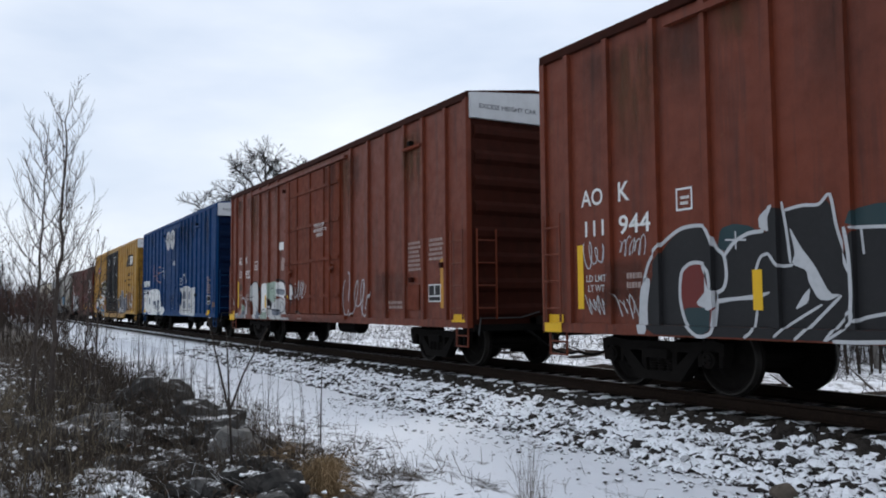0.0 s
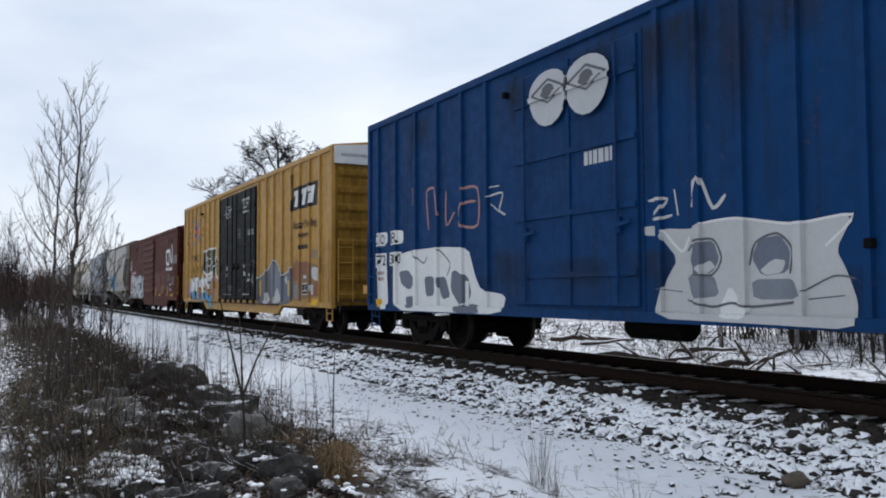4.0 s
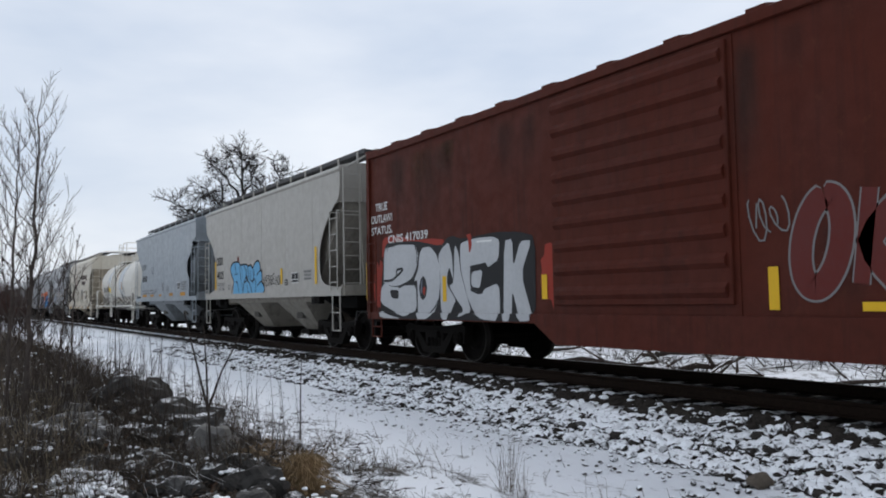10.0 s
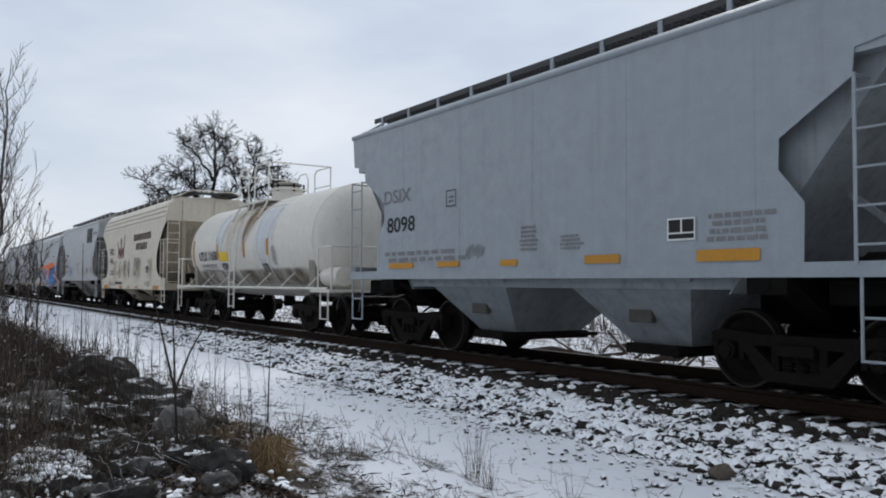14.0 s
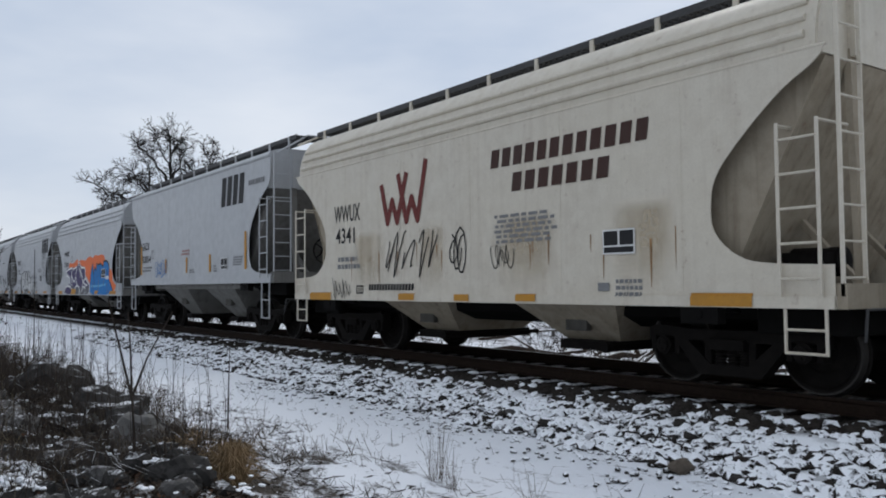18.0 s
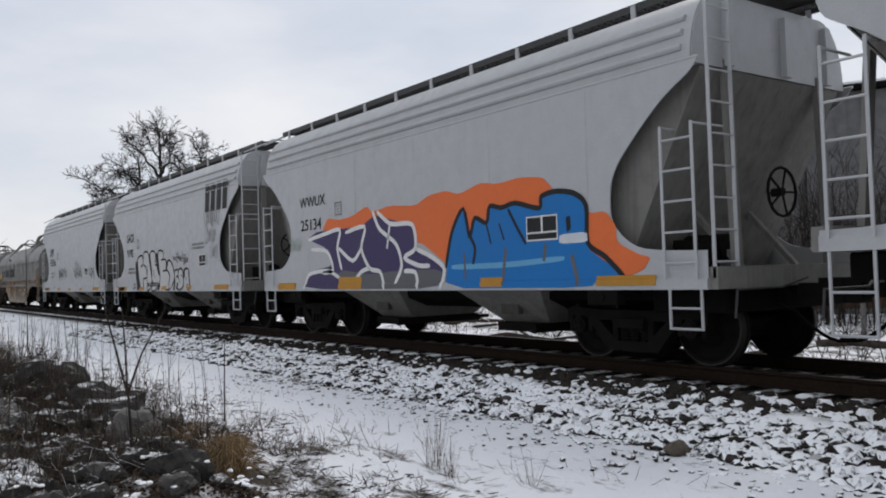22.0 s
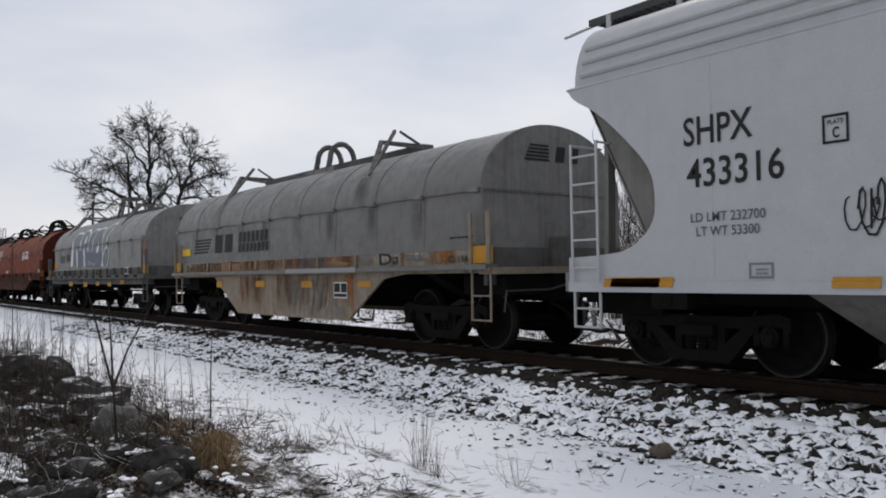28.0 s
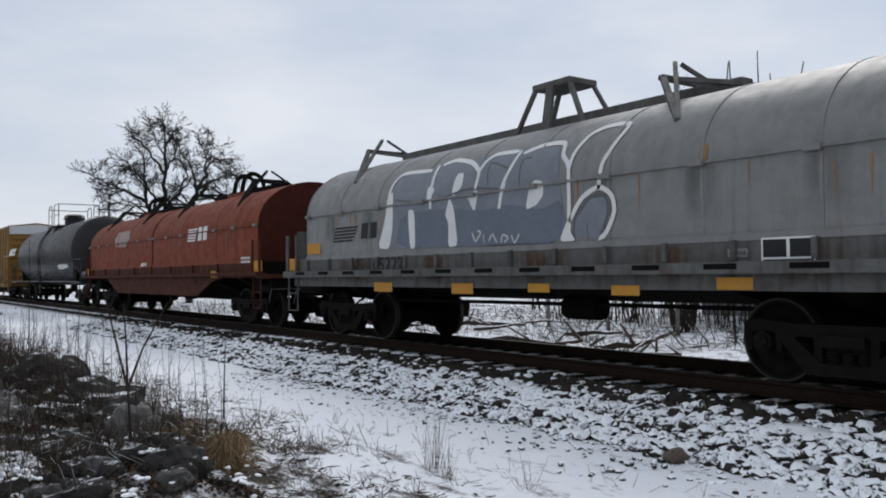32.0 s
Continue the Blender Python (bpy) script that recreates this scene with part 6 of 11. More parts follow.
def build_stones():
    bed = bpy.data.objects["ballast"]
    rng = random.Random(11)
    b, bare = Buf(), Buf()
    for k in range(15000):
        x = 3.5 - 34 * rng.random() ** 1.35
        y = rng.uniform(-2.95, -1.42) if rng.random() < 0.9 else rng.uniform(-1.42, -1.2)
        z = -0.215 - max(0, (-1.5 - y)) * 0.2 + 0.0
        if y < -2.55:
            z = -0.46 - (-2.55 - y) * 0.1
        (bare if rng.random() < (0.85 if y > -1.72 else 0.45 if y > -1.9 else 0.06) else b).lump((x, y, z + rng.uniform(-0.02, 0.03)), rng.uniform(0.035, 0.085) * rng.uniform(0.8, 1.25), rng, 0.75)
    for k in range(700):
        b.lump((rng.uniform(-14, 2), -2.9 - abs(rng.gauss(0, 0.45)), -0.49), rng.uniform(0.015, 0.04), rng, 0.7)
    forms = []
    for k in range(10):
        forms.append(mesh_of("stone", Buf().lump((0, 0, 0), 1.0, rng, 0.75), M["stone"]))
    for k in range(300):
        x, y = rng.uniform(-6.5, 1.5), rng.uniform(-2.9, -1.55)
        z = -0.195 - max(0, -1.5 - y) * 0.2 if y > -2.55 else -0.44 - (-2.55 - y) * 0.1
        r = rng.uniform(0.06, 0.105)
        part("stone", forms[k % 10], None, bed, at=pose(x, y, z, rng.uniform(-20, 20), rng.uniform(-20, 20), rng.uniform(0, 360)) @ Matrix.Diagonal((r, r, r, 1)))
    tagged(part("ballast_stones", b, "stone"), "loose dark ballast stones dusted with snow", "stones", kind="stuff")
    b = bare
    for k in range(5200):
        b.lump((3.5 - 26 * rng.random() ** 1.2, rng.uniform(1.3, 2.6) if rng.random() < 0.45 else rng.uniform(-1.25, 1.25), -0.23), rng.uniform(0.03, 0.055), rng, 0.6)
    tagged(part("bare_ballast_stones", b, "gear_stone"), "bare dark stones between the rails", "stones", kind="stuff")


def boulder(name, label, x, y, r, seed, key="rock", flat=0.7, z=None, group="rocks"):
    bm = bmesh.new()
    bmesh.ops.create_icosphere(bm, subdivisions=3, radius=1)
    for v in bm.verts:
        n = noise.noise(v.co * 1.3 + Vector((seed * 7.1, 0, 0))) * 0.45 + noise.noise(v.co * 3.5 + Vector((0, seed * 3.3, 0))) * 0.16
        v.co *= 1 + n
        v.co = Vector((v.co.x * r, v.co.y * r * 0.85, v.co.z * r * flat))
    me = bpy.data.meshes.new(name)
    bm.to_mesh(me)
    bm.free()
    me.materials.append(M[key])
    ob = new(name, me)
    ob.matrix_basis = pose(x, y, (ground_z(x, y) if z is None else z) + r * flat * 0.35, 0, 0, seed * 40)
    tagged(ob, label, "rock", group)
    return ob


def build_rocks():
    boulder("rock", "small brown-grey stone lying on the snowy track road", -4.85, -2.95, 0.13, 3, "bare_rock", 0.75)
    boulder("rock", "pale grey pointed boulder among the dark brush", -7.62, -6.93, 0.24, 5, "pale_rock", 1.1)
    boulder("rock", "large dark boulder at the foot of the bank", -6.1, -7.0, 0.2, 11, "rock", 0.7)
    boulder("rock", "grey rounded boulder at the foot of the bank", -5.82, -7.14, 0.13, 12, "grey_rock", 0.7)
    boulder("rock", "broad dark boulder half sunk in the bank", -10.2, -6.62, 0.5, 13, "rock", 0.62)
    boulder("rock", "broad dark boulder half sunk in the bank", -11.9, -6.95, 0.62, 14, "rock", 0.55)
    boulder("rock", "grey flat-topped boulder half sunk in the bank", -9.35, -7.95, 0.36, 15, "grey_rock", 0.62)
    boulder("rock", "broad dark boulder half sunk in the bank", -8.75, -6.7, 0.34, 16, "rock", 0.7)
    boulder("rock", "broad dark boulder half sunk in the bank", -7.9, -7.4, 0.24, 17, "rock", 0.6)
    boulder("rock", "dark boulder sunk among dead leaves", -6.9, -7.5, 0.17, 18, "rock", 0.6)
    rng = random.Random(8)
    forms = []
    for k in range(9):
        bm = bmesh.new()
        bmesh.ops.create_icosphere(bm, subdivisions=2, radius=1)
        for v in bm.verts:
            n = noise.noise(v.co * 1.2 + Vector((k * 7.1, 2, 0))) * 0.5 + noise.noise(v.co * 3.2 + Vector((0, k * 3.3, 0))) * 0.22
            v.co *= 1 + n
            # broken faces: flatten what sticks out past a few planes
            for j in range(4):
                d = Vector((math.cos(j * 1.7 + k), math.sin(j * 1.7 + k), 0.5 * math.cos(j + k))).normalized()
                v.co -= d * max(0, v.co.dot(d) - 0.72) * 0.85
            v.co.z *= 0.72
        me = bpy.data.meshes.new("rock")
        bm.to_mesh(me)
        bm.free()
        me.materials.append(M["grey_rock"] if k in (2, 6) else M["rock"])
        forms.append(me)
    spots = []
    while len(spots) < 240:
        x, y = -5.9 - 8.5 * rng.random() ** 1.2, -6.5 - 2.0 * rng.random()
        if x > -6.6 and y > -6.75:
            continue
        spots.append((x, y, rng.uniform(0.06, 0.14) + 0.16 * rng.random() ** 3))
    for x, y, r in spots:
        r = min(r, 0.15) if x > -7.4 else r
        ob = new("rock", forms[rng.randrange(9)])
        ob.matrix_basis = pose(x, y, ground_z(x, y) + r * 0.12, rng.uniform(-15, 15), rng.uniform(-15, 15), rng.uniform(0, 360)) @ Matrix.Diagonal((r, r * rng.uniform(0.7, 1.1), r * rng.uniform(0.7, 1.15), 1))
        tagged(ob, "dark rubble rock heaped among dead brush" if r > 0.2 else "small dark rubble stone heaped among dead brush", "rock", "rubble rocks")


def build_brush():
    rng = random.Random(21)
    # dense dark brush beside the road
    b, c, s = Buf(), Buf(), Buf()
    for k in range(10500):
        u = rng.random() ** 1.5
        x = -6.6 - 30 * u
        y = -6.1 - 5.2 * rng.random() ** 1.2 + rng.gauss(0, 0.18)
        if x > -7.4 and y > -6.6:
            continue
        z = ground_z(x, y)
        hgt = rng.uniform(0.08, 0.42) * (1 + 0.7 * u) * (0.55 + 0.8 * max(0, noise.noise((x * 0.5, y * 0.5, 7)) + 0.3))
        a, l = rng.uniform(0, 6.28), rng.uniform(0.1, 0.75) * hgt
        mid = (x + l * 0.35 * math.cos(a), y + l * 0.35 * math.sin(a), z + hgt * 0.6)
        top = (x + l * math.cos(a + 0.3), y + l * math.sin(a + 0.3), z + hgt)
        r = rng.uniform(0.002, 0.0042) * (1 + 1.2 * u)
        t = b if rng.random() < 0.68 else c
        stick(t, (x, y, z - 0.02), mid, r)
        stick(t, mid, top, r * 0.6)
        if rng.random() < 0.5:
            stick(t, mid, (mid[0] + rng.gauss(0, 0.12), mid[1] + rng.gauss(0, 0.12), mid[2] + rng.uniform(0.03, 0.2)), r * 0.5)
    for k in range(3600):
        # a low tangle over the heap
        x, y = -6.3 - 6.5 * rng.random() ** 1.3, -6.35 - 2.4 * rng.random()
        if x > -7.0 and y > -6.75:
            continue
        z = ground_z(x, y)
        a, l, hgt = rng.uniform(0, 6.28), rng.uniform(0.05, 0.4), rng.uniform(0.04, 0.3)
        mid = (x + l * 0.5 * math.cos(a), y + l * 0.5 * math.sin(a), z + hgt)
        end = (x + l * math.cos(a + 0.6), y + l * math.sin(a + 0.6), z + hgt * rng.uniform(0.3, 1.2))
        t = b if rng.random() < 0.75 else c
        stick(t, (x, y, z - 0.02), mid, rng.uniform(0.0018, 0.004))
        stick(t, mid, end, 0.0018)
    for k in range(330):
        # taller stalks standing out of it
        x, y = -7.0 - 8 * rng.random(), -6.3 - 2.2 * rng.random()
        z, hgt = ground_z(x, y), rng.uniform(0.35, 1.25)
        p = Vector((x, y, z))
        for i in range(3):
            q = p + Vector((rng.gauss(0, 0.05), rng.gauss(0, 0.05), hgt / 3))
            stick(b, p, q, 0.0045 - 0.001 * i, 0.0035 - 0.001 * i)
            if i:
                stick(b, p, p + Vector((rng.gauss(0, 0.1), rng.gauss(0, 0.1), rng.uniform(0.08, 0.2))), 0.0022)
            p = q
    tagged(part("brush", b, "frosted_twig"), "dense dark leafless brush beside the track road", "brush", kind="stuff")
    tagged(part("dead_weeds", c, "dull_straw"), "dry tan weeds standing among the brush", "weeds", kind="stuff")
    # snow in dollops on stones and mats of twigs, gathered in places
    for k in range(3600):
        x = -5.6 - 20 * rng.random() ** 1.5
        y = -6.3 - 3.4 * rng.random()
        left = ease(-7.8, -8.8, y)
        if noise.noise((x * 1.6, y * 1.9, 4)) < 0.34 - 0.4 * left and rng.random() < 0.93 - 0.35 * left:
            continue
        z = ground_z(x, y)
        u = (-x - 6) / 20
        s.lump((x, y, z + 0.02 + 0.22 * rng.random() ** 2.2), (0.006 + 0.022 * rng.random() ** 2) * (1 + 0.8 * u) * (1.6 if rng.random() < 0.1 else 1), rng, rng.uniform(0.35, 0.7))
    for k in range(75):
        # a few broad caps of snow
        x, y = -5.7 - 7 * rng.random() ** 1.2, -6.4 - 2.3 * rng.random()
        z = ground_z(x, y) + 0.05 + 0.1 * rng.random()
        for _ in range(rng.randint(2, 6)):
            s.lump((x + rng.gauss(0, 0.04), y + rng.gauss(0, 0.04), z + rng.gauss(0, 0.008)), rng.uniform(0.018, 0.04), rng, 0.5)
    for k in range(620):
        # the low bush that carries most of it
        a, l = rng.uniform(0, 6.28), rng.random() ** 0.6
        x, y = -6.9 + 0.7 * l * math.cos(a), -8.13 + 0.34 * l * math.sin(a)
        if noise.noise((x * 5, y * 5, 3)) < -0.1:
            continue
        s.lump((x, y, ground_z(x, y) + 0.02 + 0.16 * (1 - l * l) * rng.random() ** 0.5), rng.uniform(0.012, 0.036), rng, 0.65)
    tagged(part("snow_clumps", s, "snow"), "small clumps of snow caught in the brush", "snow", kind="stuff")
    # dead leaves and bits of bark that cover the bank
    lf, br = Buf(), Buf()
    for k in range(26000):
        x, y = -5.7 - 10 * rng.random() ** 1.35, -6.3 - 2.5 * rng.random()
        if heap(x, y) < 0.05:
            continue
        z = ground_z(x, y) + 0.07 * rng.random() ** 2
        a, w, l, t = rng.uniform(0, 6.28), rng.uniform(0.008, 0.022), rng.uniform(0.015, 0.045), rng.gauss(0, 0.7)
        cx, cy = math.cos(a), math.sin(a)
        up = l * math.sin(t)
        (br if rng.random() < 0.16 else lf).add([(x, y, z), (x + l * cx * 0.5 - w * cy, y + l * cy * 0.5 + w * cx, z + up * 0.6 + 0.006), (x + l * cx, y + l * cy, z + up), (x + l * cx * 0.5 + w * cy, y + l * cy * 0.5 - w * cx, z + up * 0.4)], [(0, 1, 2, 3)])
    tagged(part("leaf_litter", lf, "litter"), "dark dead leaves lying over the bank", "leaves", kind="stuff")
    tagged(part("brown_leaves", br, "brown_litter"), "red-brown dead leaves lying over the bank", "leaves", kind="stuff")
    # grass poking through the snow of the road's edge
    g = Buf()
    for k in range(11000):
        x = 0.5 - 30 * rng.random() ** 1.3
        y = rng.choice((rng.gauss(-5.5, 0.45), rng.gauss(-5.0, 0.9), rng.gauss(-5.9, 0.3)))
        if noise.noise((x * 0.8, y * 2.4, 2)) < 0.06 or y > -3.6:
            continue
        z = ground_z(x, y)
        a, l, hgt = rng.gauss(0, 0.7), rng.choice((-1, 1)) * rng.uniform(0.03, 0.2), rng.uniform(0.005, 0.06)
        if rng.random() < 0.2:
            hgt += 0.08
        stick(g, (x, y, z - 0.01), (x + l * math.cos(a), y + l * math.sin(a), z + hgt), rng.uniform(0.002, 0.004))
    tagged(part("road_grass", g, "dark_straw"), "short dead grass poking through the snow", "grass", kind="stuff")
    # taller tan weeds by the far stretch of the road
    w = Buf()
    for k in range(3400):
        x, y = -7.2 - 30 * rng.random() ** 1.5, rng.gauss(-5.75, 0.5)
        if noise.noise((x * 0.9, y * 1.4, 6)) < 0.02:
            continue
        z = ground_z(x, y)
        hgt = 0.03 + 0.24 * rng.random() ** 2
        stick(w, (x, y, z), (x + rng.gauss(0, 0.07), y + rng.gauss(0, 0.07), z + hgt), rng.uniform(0.002, 0.0045))
    tagged(part("road_weeds", w, "dull_straw"), "dry weeds along the edge of the road", "weeds", kind="stuff")


def tuft(name, label, x, y, n, hgt, spread_, key, seed, r=0.004, droop=0.5, group=""):
    rng = random.Random(seed)
    b = Buf()
    for k in range(n):
        a, l = rng.uniform(0, 6.28), rng.random() ** 0.7 * spread_
        px, py = rng.gauss(0, spread_ * 0.25), rng.gauss(0, spread_ * 0.25)
        h = hgt * rng.uniform(0.25, 1)
        m = (px + 0.45 * l * math.cos(a), py + 0.45 * l * math.sin(a), h)
        e = (px + l * 1.1 * math.cos(a), py + l * 1.1 * math.sin(a), h * (1 - droop * rng.uniform(0.2, 1)))
        stick(b, (px * 0.6, py * 0.6, 0), m, r)
        stick(b, m, e, r * 0.6)
    return tagged(part(name, b, key, at=pose(x, y, ground_z(x, y) - 0.02)), label, "grass", group)


def build_tufts():
    tuft("grass_clump", "drooping clump of orange-tan dead grass", -6.72, -6.42, 520, 0.4, 0.27, "straw", 3)
    tuft("grass_clump", "small drooping clump of tan dead grass on the bank", -7.25, -6.72, 170, 0.24, 0.2, "straw", 4)
    for k, (x, y, n, hgt, key) in enumerate(((-9.4, -6.0, 90, 0.3, "dull_straw"), (-8.6, -6.1, 120, 0.28, "straw"), (-8.0, -6.0, 110, 0.24, "dull_straw"), (-7.4, -6.15, 150, 0.26, "straw"), (-10.3, -6.0, 80, 0.35, "dull_straw"))):
        tuft("grass_fringe", "low fringe of tan dead grass along the bank's foot", x, y, n, hgt, 0.3, key, 300 + k, 0.0028, 0.6, "grass fringes")
    tuft("weed_tuft", "thin dry weed stalks standing in the snow", -5.95, -4.85, 34, 0.55, 0.22, "dull_straw", 5, 0.0022, 0.05, "weed tufts")
    tuft("weed_tuft", "thin dry weed stalks standing in the snow", -5.5, -5.0, 22, 0.4, 0.2, "dull_straw", 6, 0.0022, 0.05, "weed tufts")
    tuft("weed_tuft", "thin dry weed stalks standing in the snow", -4.9, -4.7, 16, 0.35, 0.3, "dull_straw", 7, 0.002, 0.05, "weed tufts")
    tuft("weed_tuft", "thin dry weed stalks standing in the snow", -8.4, -4.5, 5, 0.4, 0.08, "dull_straw", 8, 0.0025, 0.05, "weed tufts")
    tuft("weed_tuft", "thin dry weed stalks standing in the snow", -6.6, -6.9, 8, 0.5, 0.1, "twig", 9, 0.004, 0.05, "weed tufts")


def build_scuffs():
    """Flattened dead grass showing through the trodden snow beside the path."""
    rng = random.Random(88)
    b = Buf()
    for x0, x1, y0, y1, n, low in ((-8.6, -4.6, -6.5, -4.9, 2600, 0.12), (-14.0, -8.4, -6.4, -4.4, 2400, 0.08), (-5.6, -3.0, -6.6, -5.2, 800, 0.12)):
        for _ in range(n):
            x, y = rng.uniform(x0, x1), rng.uniform(y0, y1)
            edge = min(y1 - y, 0.7) / 0.7
            if noise.noise((x * 1.3, y * 3.2, 21)) * 0.35 + noise.noise((x * 4.5, y * 13, 5)) * 0.7 < low + 0.25 * (1 - edge):
                continue
            z = ground_z(x, y)
            a, l = rng.gauss(0.35, 0.6), rng.uniform(0.03, 0.12)
            up = rng.uniform(0.0, 0.02)
            stick(b, (x, y, z - 0.004), (x + l * math.cos(a), y + l * math.sin(a), z + up), rng.uniform(0.004, 0.011), 0.003)
    c, d = Buf(), Buf()
    for _ in range(2700):
        # dry stalks and low twigs standing in the snow at the back of the bank
        u = rng.random()
        x, y = -6.2 - 9.0 * u + rng.gauss(0, 0.3), -9.6 + 1.5 * rng.random() + 1.0 * u
        if noise.noise((x * 1.4, y * 1.4, 40)) < -0.25 or math.hypot(x, y + 9) < 3.6:
            continue
        z, hgt = ground_z(x, y) - 0.02, rng.uniform(0.08, 0.42)
        e = (x + rng.gauss(0, 0.09), y + rng.gauss(0, 0.09), z + hgt)
        buf = c if rng.random() < 0.6 else d
        stick(buf, (x, y, z), e, rng.uniform(0.002, 0.005), 0.0015)
        if rng.random() < 0.6:
            stick(buf, ((x + e[0]) / 2, (y + e[1]) / 2, z + hgt * 0.5), (e[0] + rng.gauss(0, 0.09), e[1] + rng.gauss(0, 0.09), z + hgt * rng.uniform(0.6, 1.0)), 0.002, 0.001)
    tagged(part("dry_stalks", c, "pale_stalk"), "tan dry stalks standing in the snow on the bank", "grass", kind="stuff")
    tagged(part("low_twigs", d, "frosted_twig"), "low frosted twigs standing in the snow on the bank", "twigs", kind="stuff")
    tagged(part("trodden_grass", b, "dark_straw"), "flattened dark dead grass showing through trodden snow", "grass", kind="stuff")


def grow(buf, p, d, length, r, level, rng, spreadness, ratio=0.72, twigs=None, lift=0.15, n=5, kids=(2, 3), minr=0.004, sprigs=0, within=None):
    """A limb that bends, tapers and forks; the last twigs go into their own mesh."""
    segs = 3 if level > 1 else 2
    for k in range(segs):
        d = (d + Vector((rng.gauss(0, 0.13), rng.gauss(0, 0.13), rng.gauss(lift * 0.3, 0.1)))).normalized()
        q = p + d * (length / segs)
        if within and not within(q):
            return
        r2 = max(minr, r * (0.86 if k < segs - 1 else 0.75))
        target = twigs if (twigs is not None and level <= 1) else buf
        target.cyl(p, q, r, r2, n if level > 2 else 4 if level > 1 else 3, False)
        p, r = q, r2
        if level > 0 and k < segs - 1 and rng.random() < 0.7:
            side = (d + Vector((rng.gauss(0, spreadness), rng.gauss(0, spreadness), rng.gauss(lift, spreadness * 0.6)))).normalized()
            grow(buf, p, side, length * ratio * rng.uniform(0.6, 0.95), r * 0.6, level - 1, rng, spreadness, ratio, twigs, lift, n, kids, minr, sprigs, within)
    if level == 0:
        for k in range(sprigs):
            e = p + (d + Vector((rng.gauss(0, 0.6), rng.gauss(0, 0.6), rng.gauss(0.1, 0.5)))).normalized() * length * rng.uniform(0.4, 0.8)
            (twigs if twigs is not None else buf).cyl(p, e, r * 0.9, r * 0.5, 3, False)
    if level > 0:
        for k in range(rng.randint(*kids)):
            side = (d + Vector((rng.gauss(0, spreadness), rng.gauss(0, spreadness), rng.gauss(lift, spreadness * 0.6)))).normalized()
            grow(buf, p, side, length * ratio * rng.uniform(0.75, 1.1), r * 0.72, level - 1, rng, spreadness, ratio, twigs, lift, n, kids, minr, sprigs, within)


# limbs of the big tree: (across, up) in metres, thick and thin end
TREE_LIMBS = [
    ([(0.1, 0), (0.1, 4.5), (0.05, 6.2), (0.13, 9.2), (0.06, 11.6), (0, 12.9)], 0.27, 0.03),
    ([(0.05, 4.4), (-0.66, 6.1), (-1.2, 7.2), (-1.33, 9.0), (-1.46, 10.6)], 0.2, 0.05),
    ([(-1.2, 7.2), (-2.8, 8.1), (-4.1, 8.55), (-5.2, 9.1)], 0.13, 0.03),
    ([(-1.32, 8.6), (-2.3, 9.7), (-3.4, 9.9)], 0.08, 0.03),
    ([(-1.0, 6.7), (-2.2, 7.1), (-3.6, 7.0)], 0.06, 0.02),
    ([(-2.8, 8.1), (-3.5, 7.6), (-4.5, 7.5)], 0.06, 0.02),
    ([(0.05, 6.9), (-1.0, 7.9), (-1.9, 9.0), (-2.6, 10.0)], 0.1, 0.03),
    ([(0.1, 9.2), (-0.8, 10.4), (-1.5, 11.4), (-2.3, 11.9)], 0.11, 0.03),
    ([(0.1, 10.4), (-0.5, 11.4), (-0.9, 12.2)], 0.07, 0.02),
    ([(0.1, 9.4), (0.8, 10.4), (1.1, 11.4)], 0.09, 0.03),
    ([(0.1, 11.0), (0.5, 11.9), (0.9, 12.3)], 0.06, 0.02),
    ([(0.1, 6.6), (1.2, 7.9), (1.7, 9.1), (1.5, 10.3)], 0.12, 0.03),
    ([(1.9, 0), (1.9, 4.0), (1.95, 5.8), (2.4, 8.0), (2.3, 9.2), (1.8, 10.4)], 0.25, 0.05),
    ([(2.4, 8.1), (3.1, 9.2), (3.0, 10.6), (2.5, 12.0)], 0.13, 0.03),
    ([(2.5, 8.2), (3.6, 8.8), (4.5, 9.1), (5.1, 9.0)], 0.12, 0.03),
    ([(2.3, 7.4), (3.4, 7.6), (4.6, 7.0), (5.0, 6.3)], 0.09, 0.02),
    ([(3.05, 9.6), (3.8, 10.5), (4.6, 10.5), (5.1, 9.8)], 0.09, 0.02),
    ([(3.6, 8.8), (4.4, 8.1), (4.9, 7.3)], 0.06, 0.02),
    ([(2.1, 7.0), (1.4, 7.8), (0.9, 8.0)], 0.06, 0.02),
    ([(3.0, 10.4), (3.6, 11.4)], 0.06, 0.02),
]


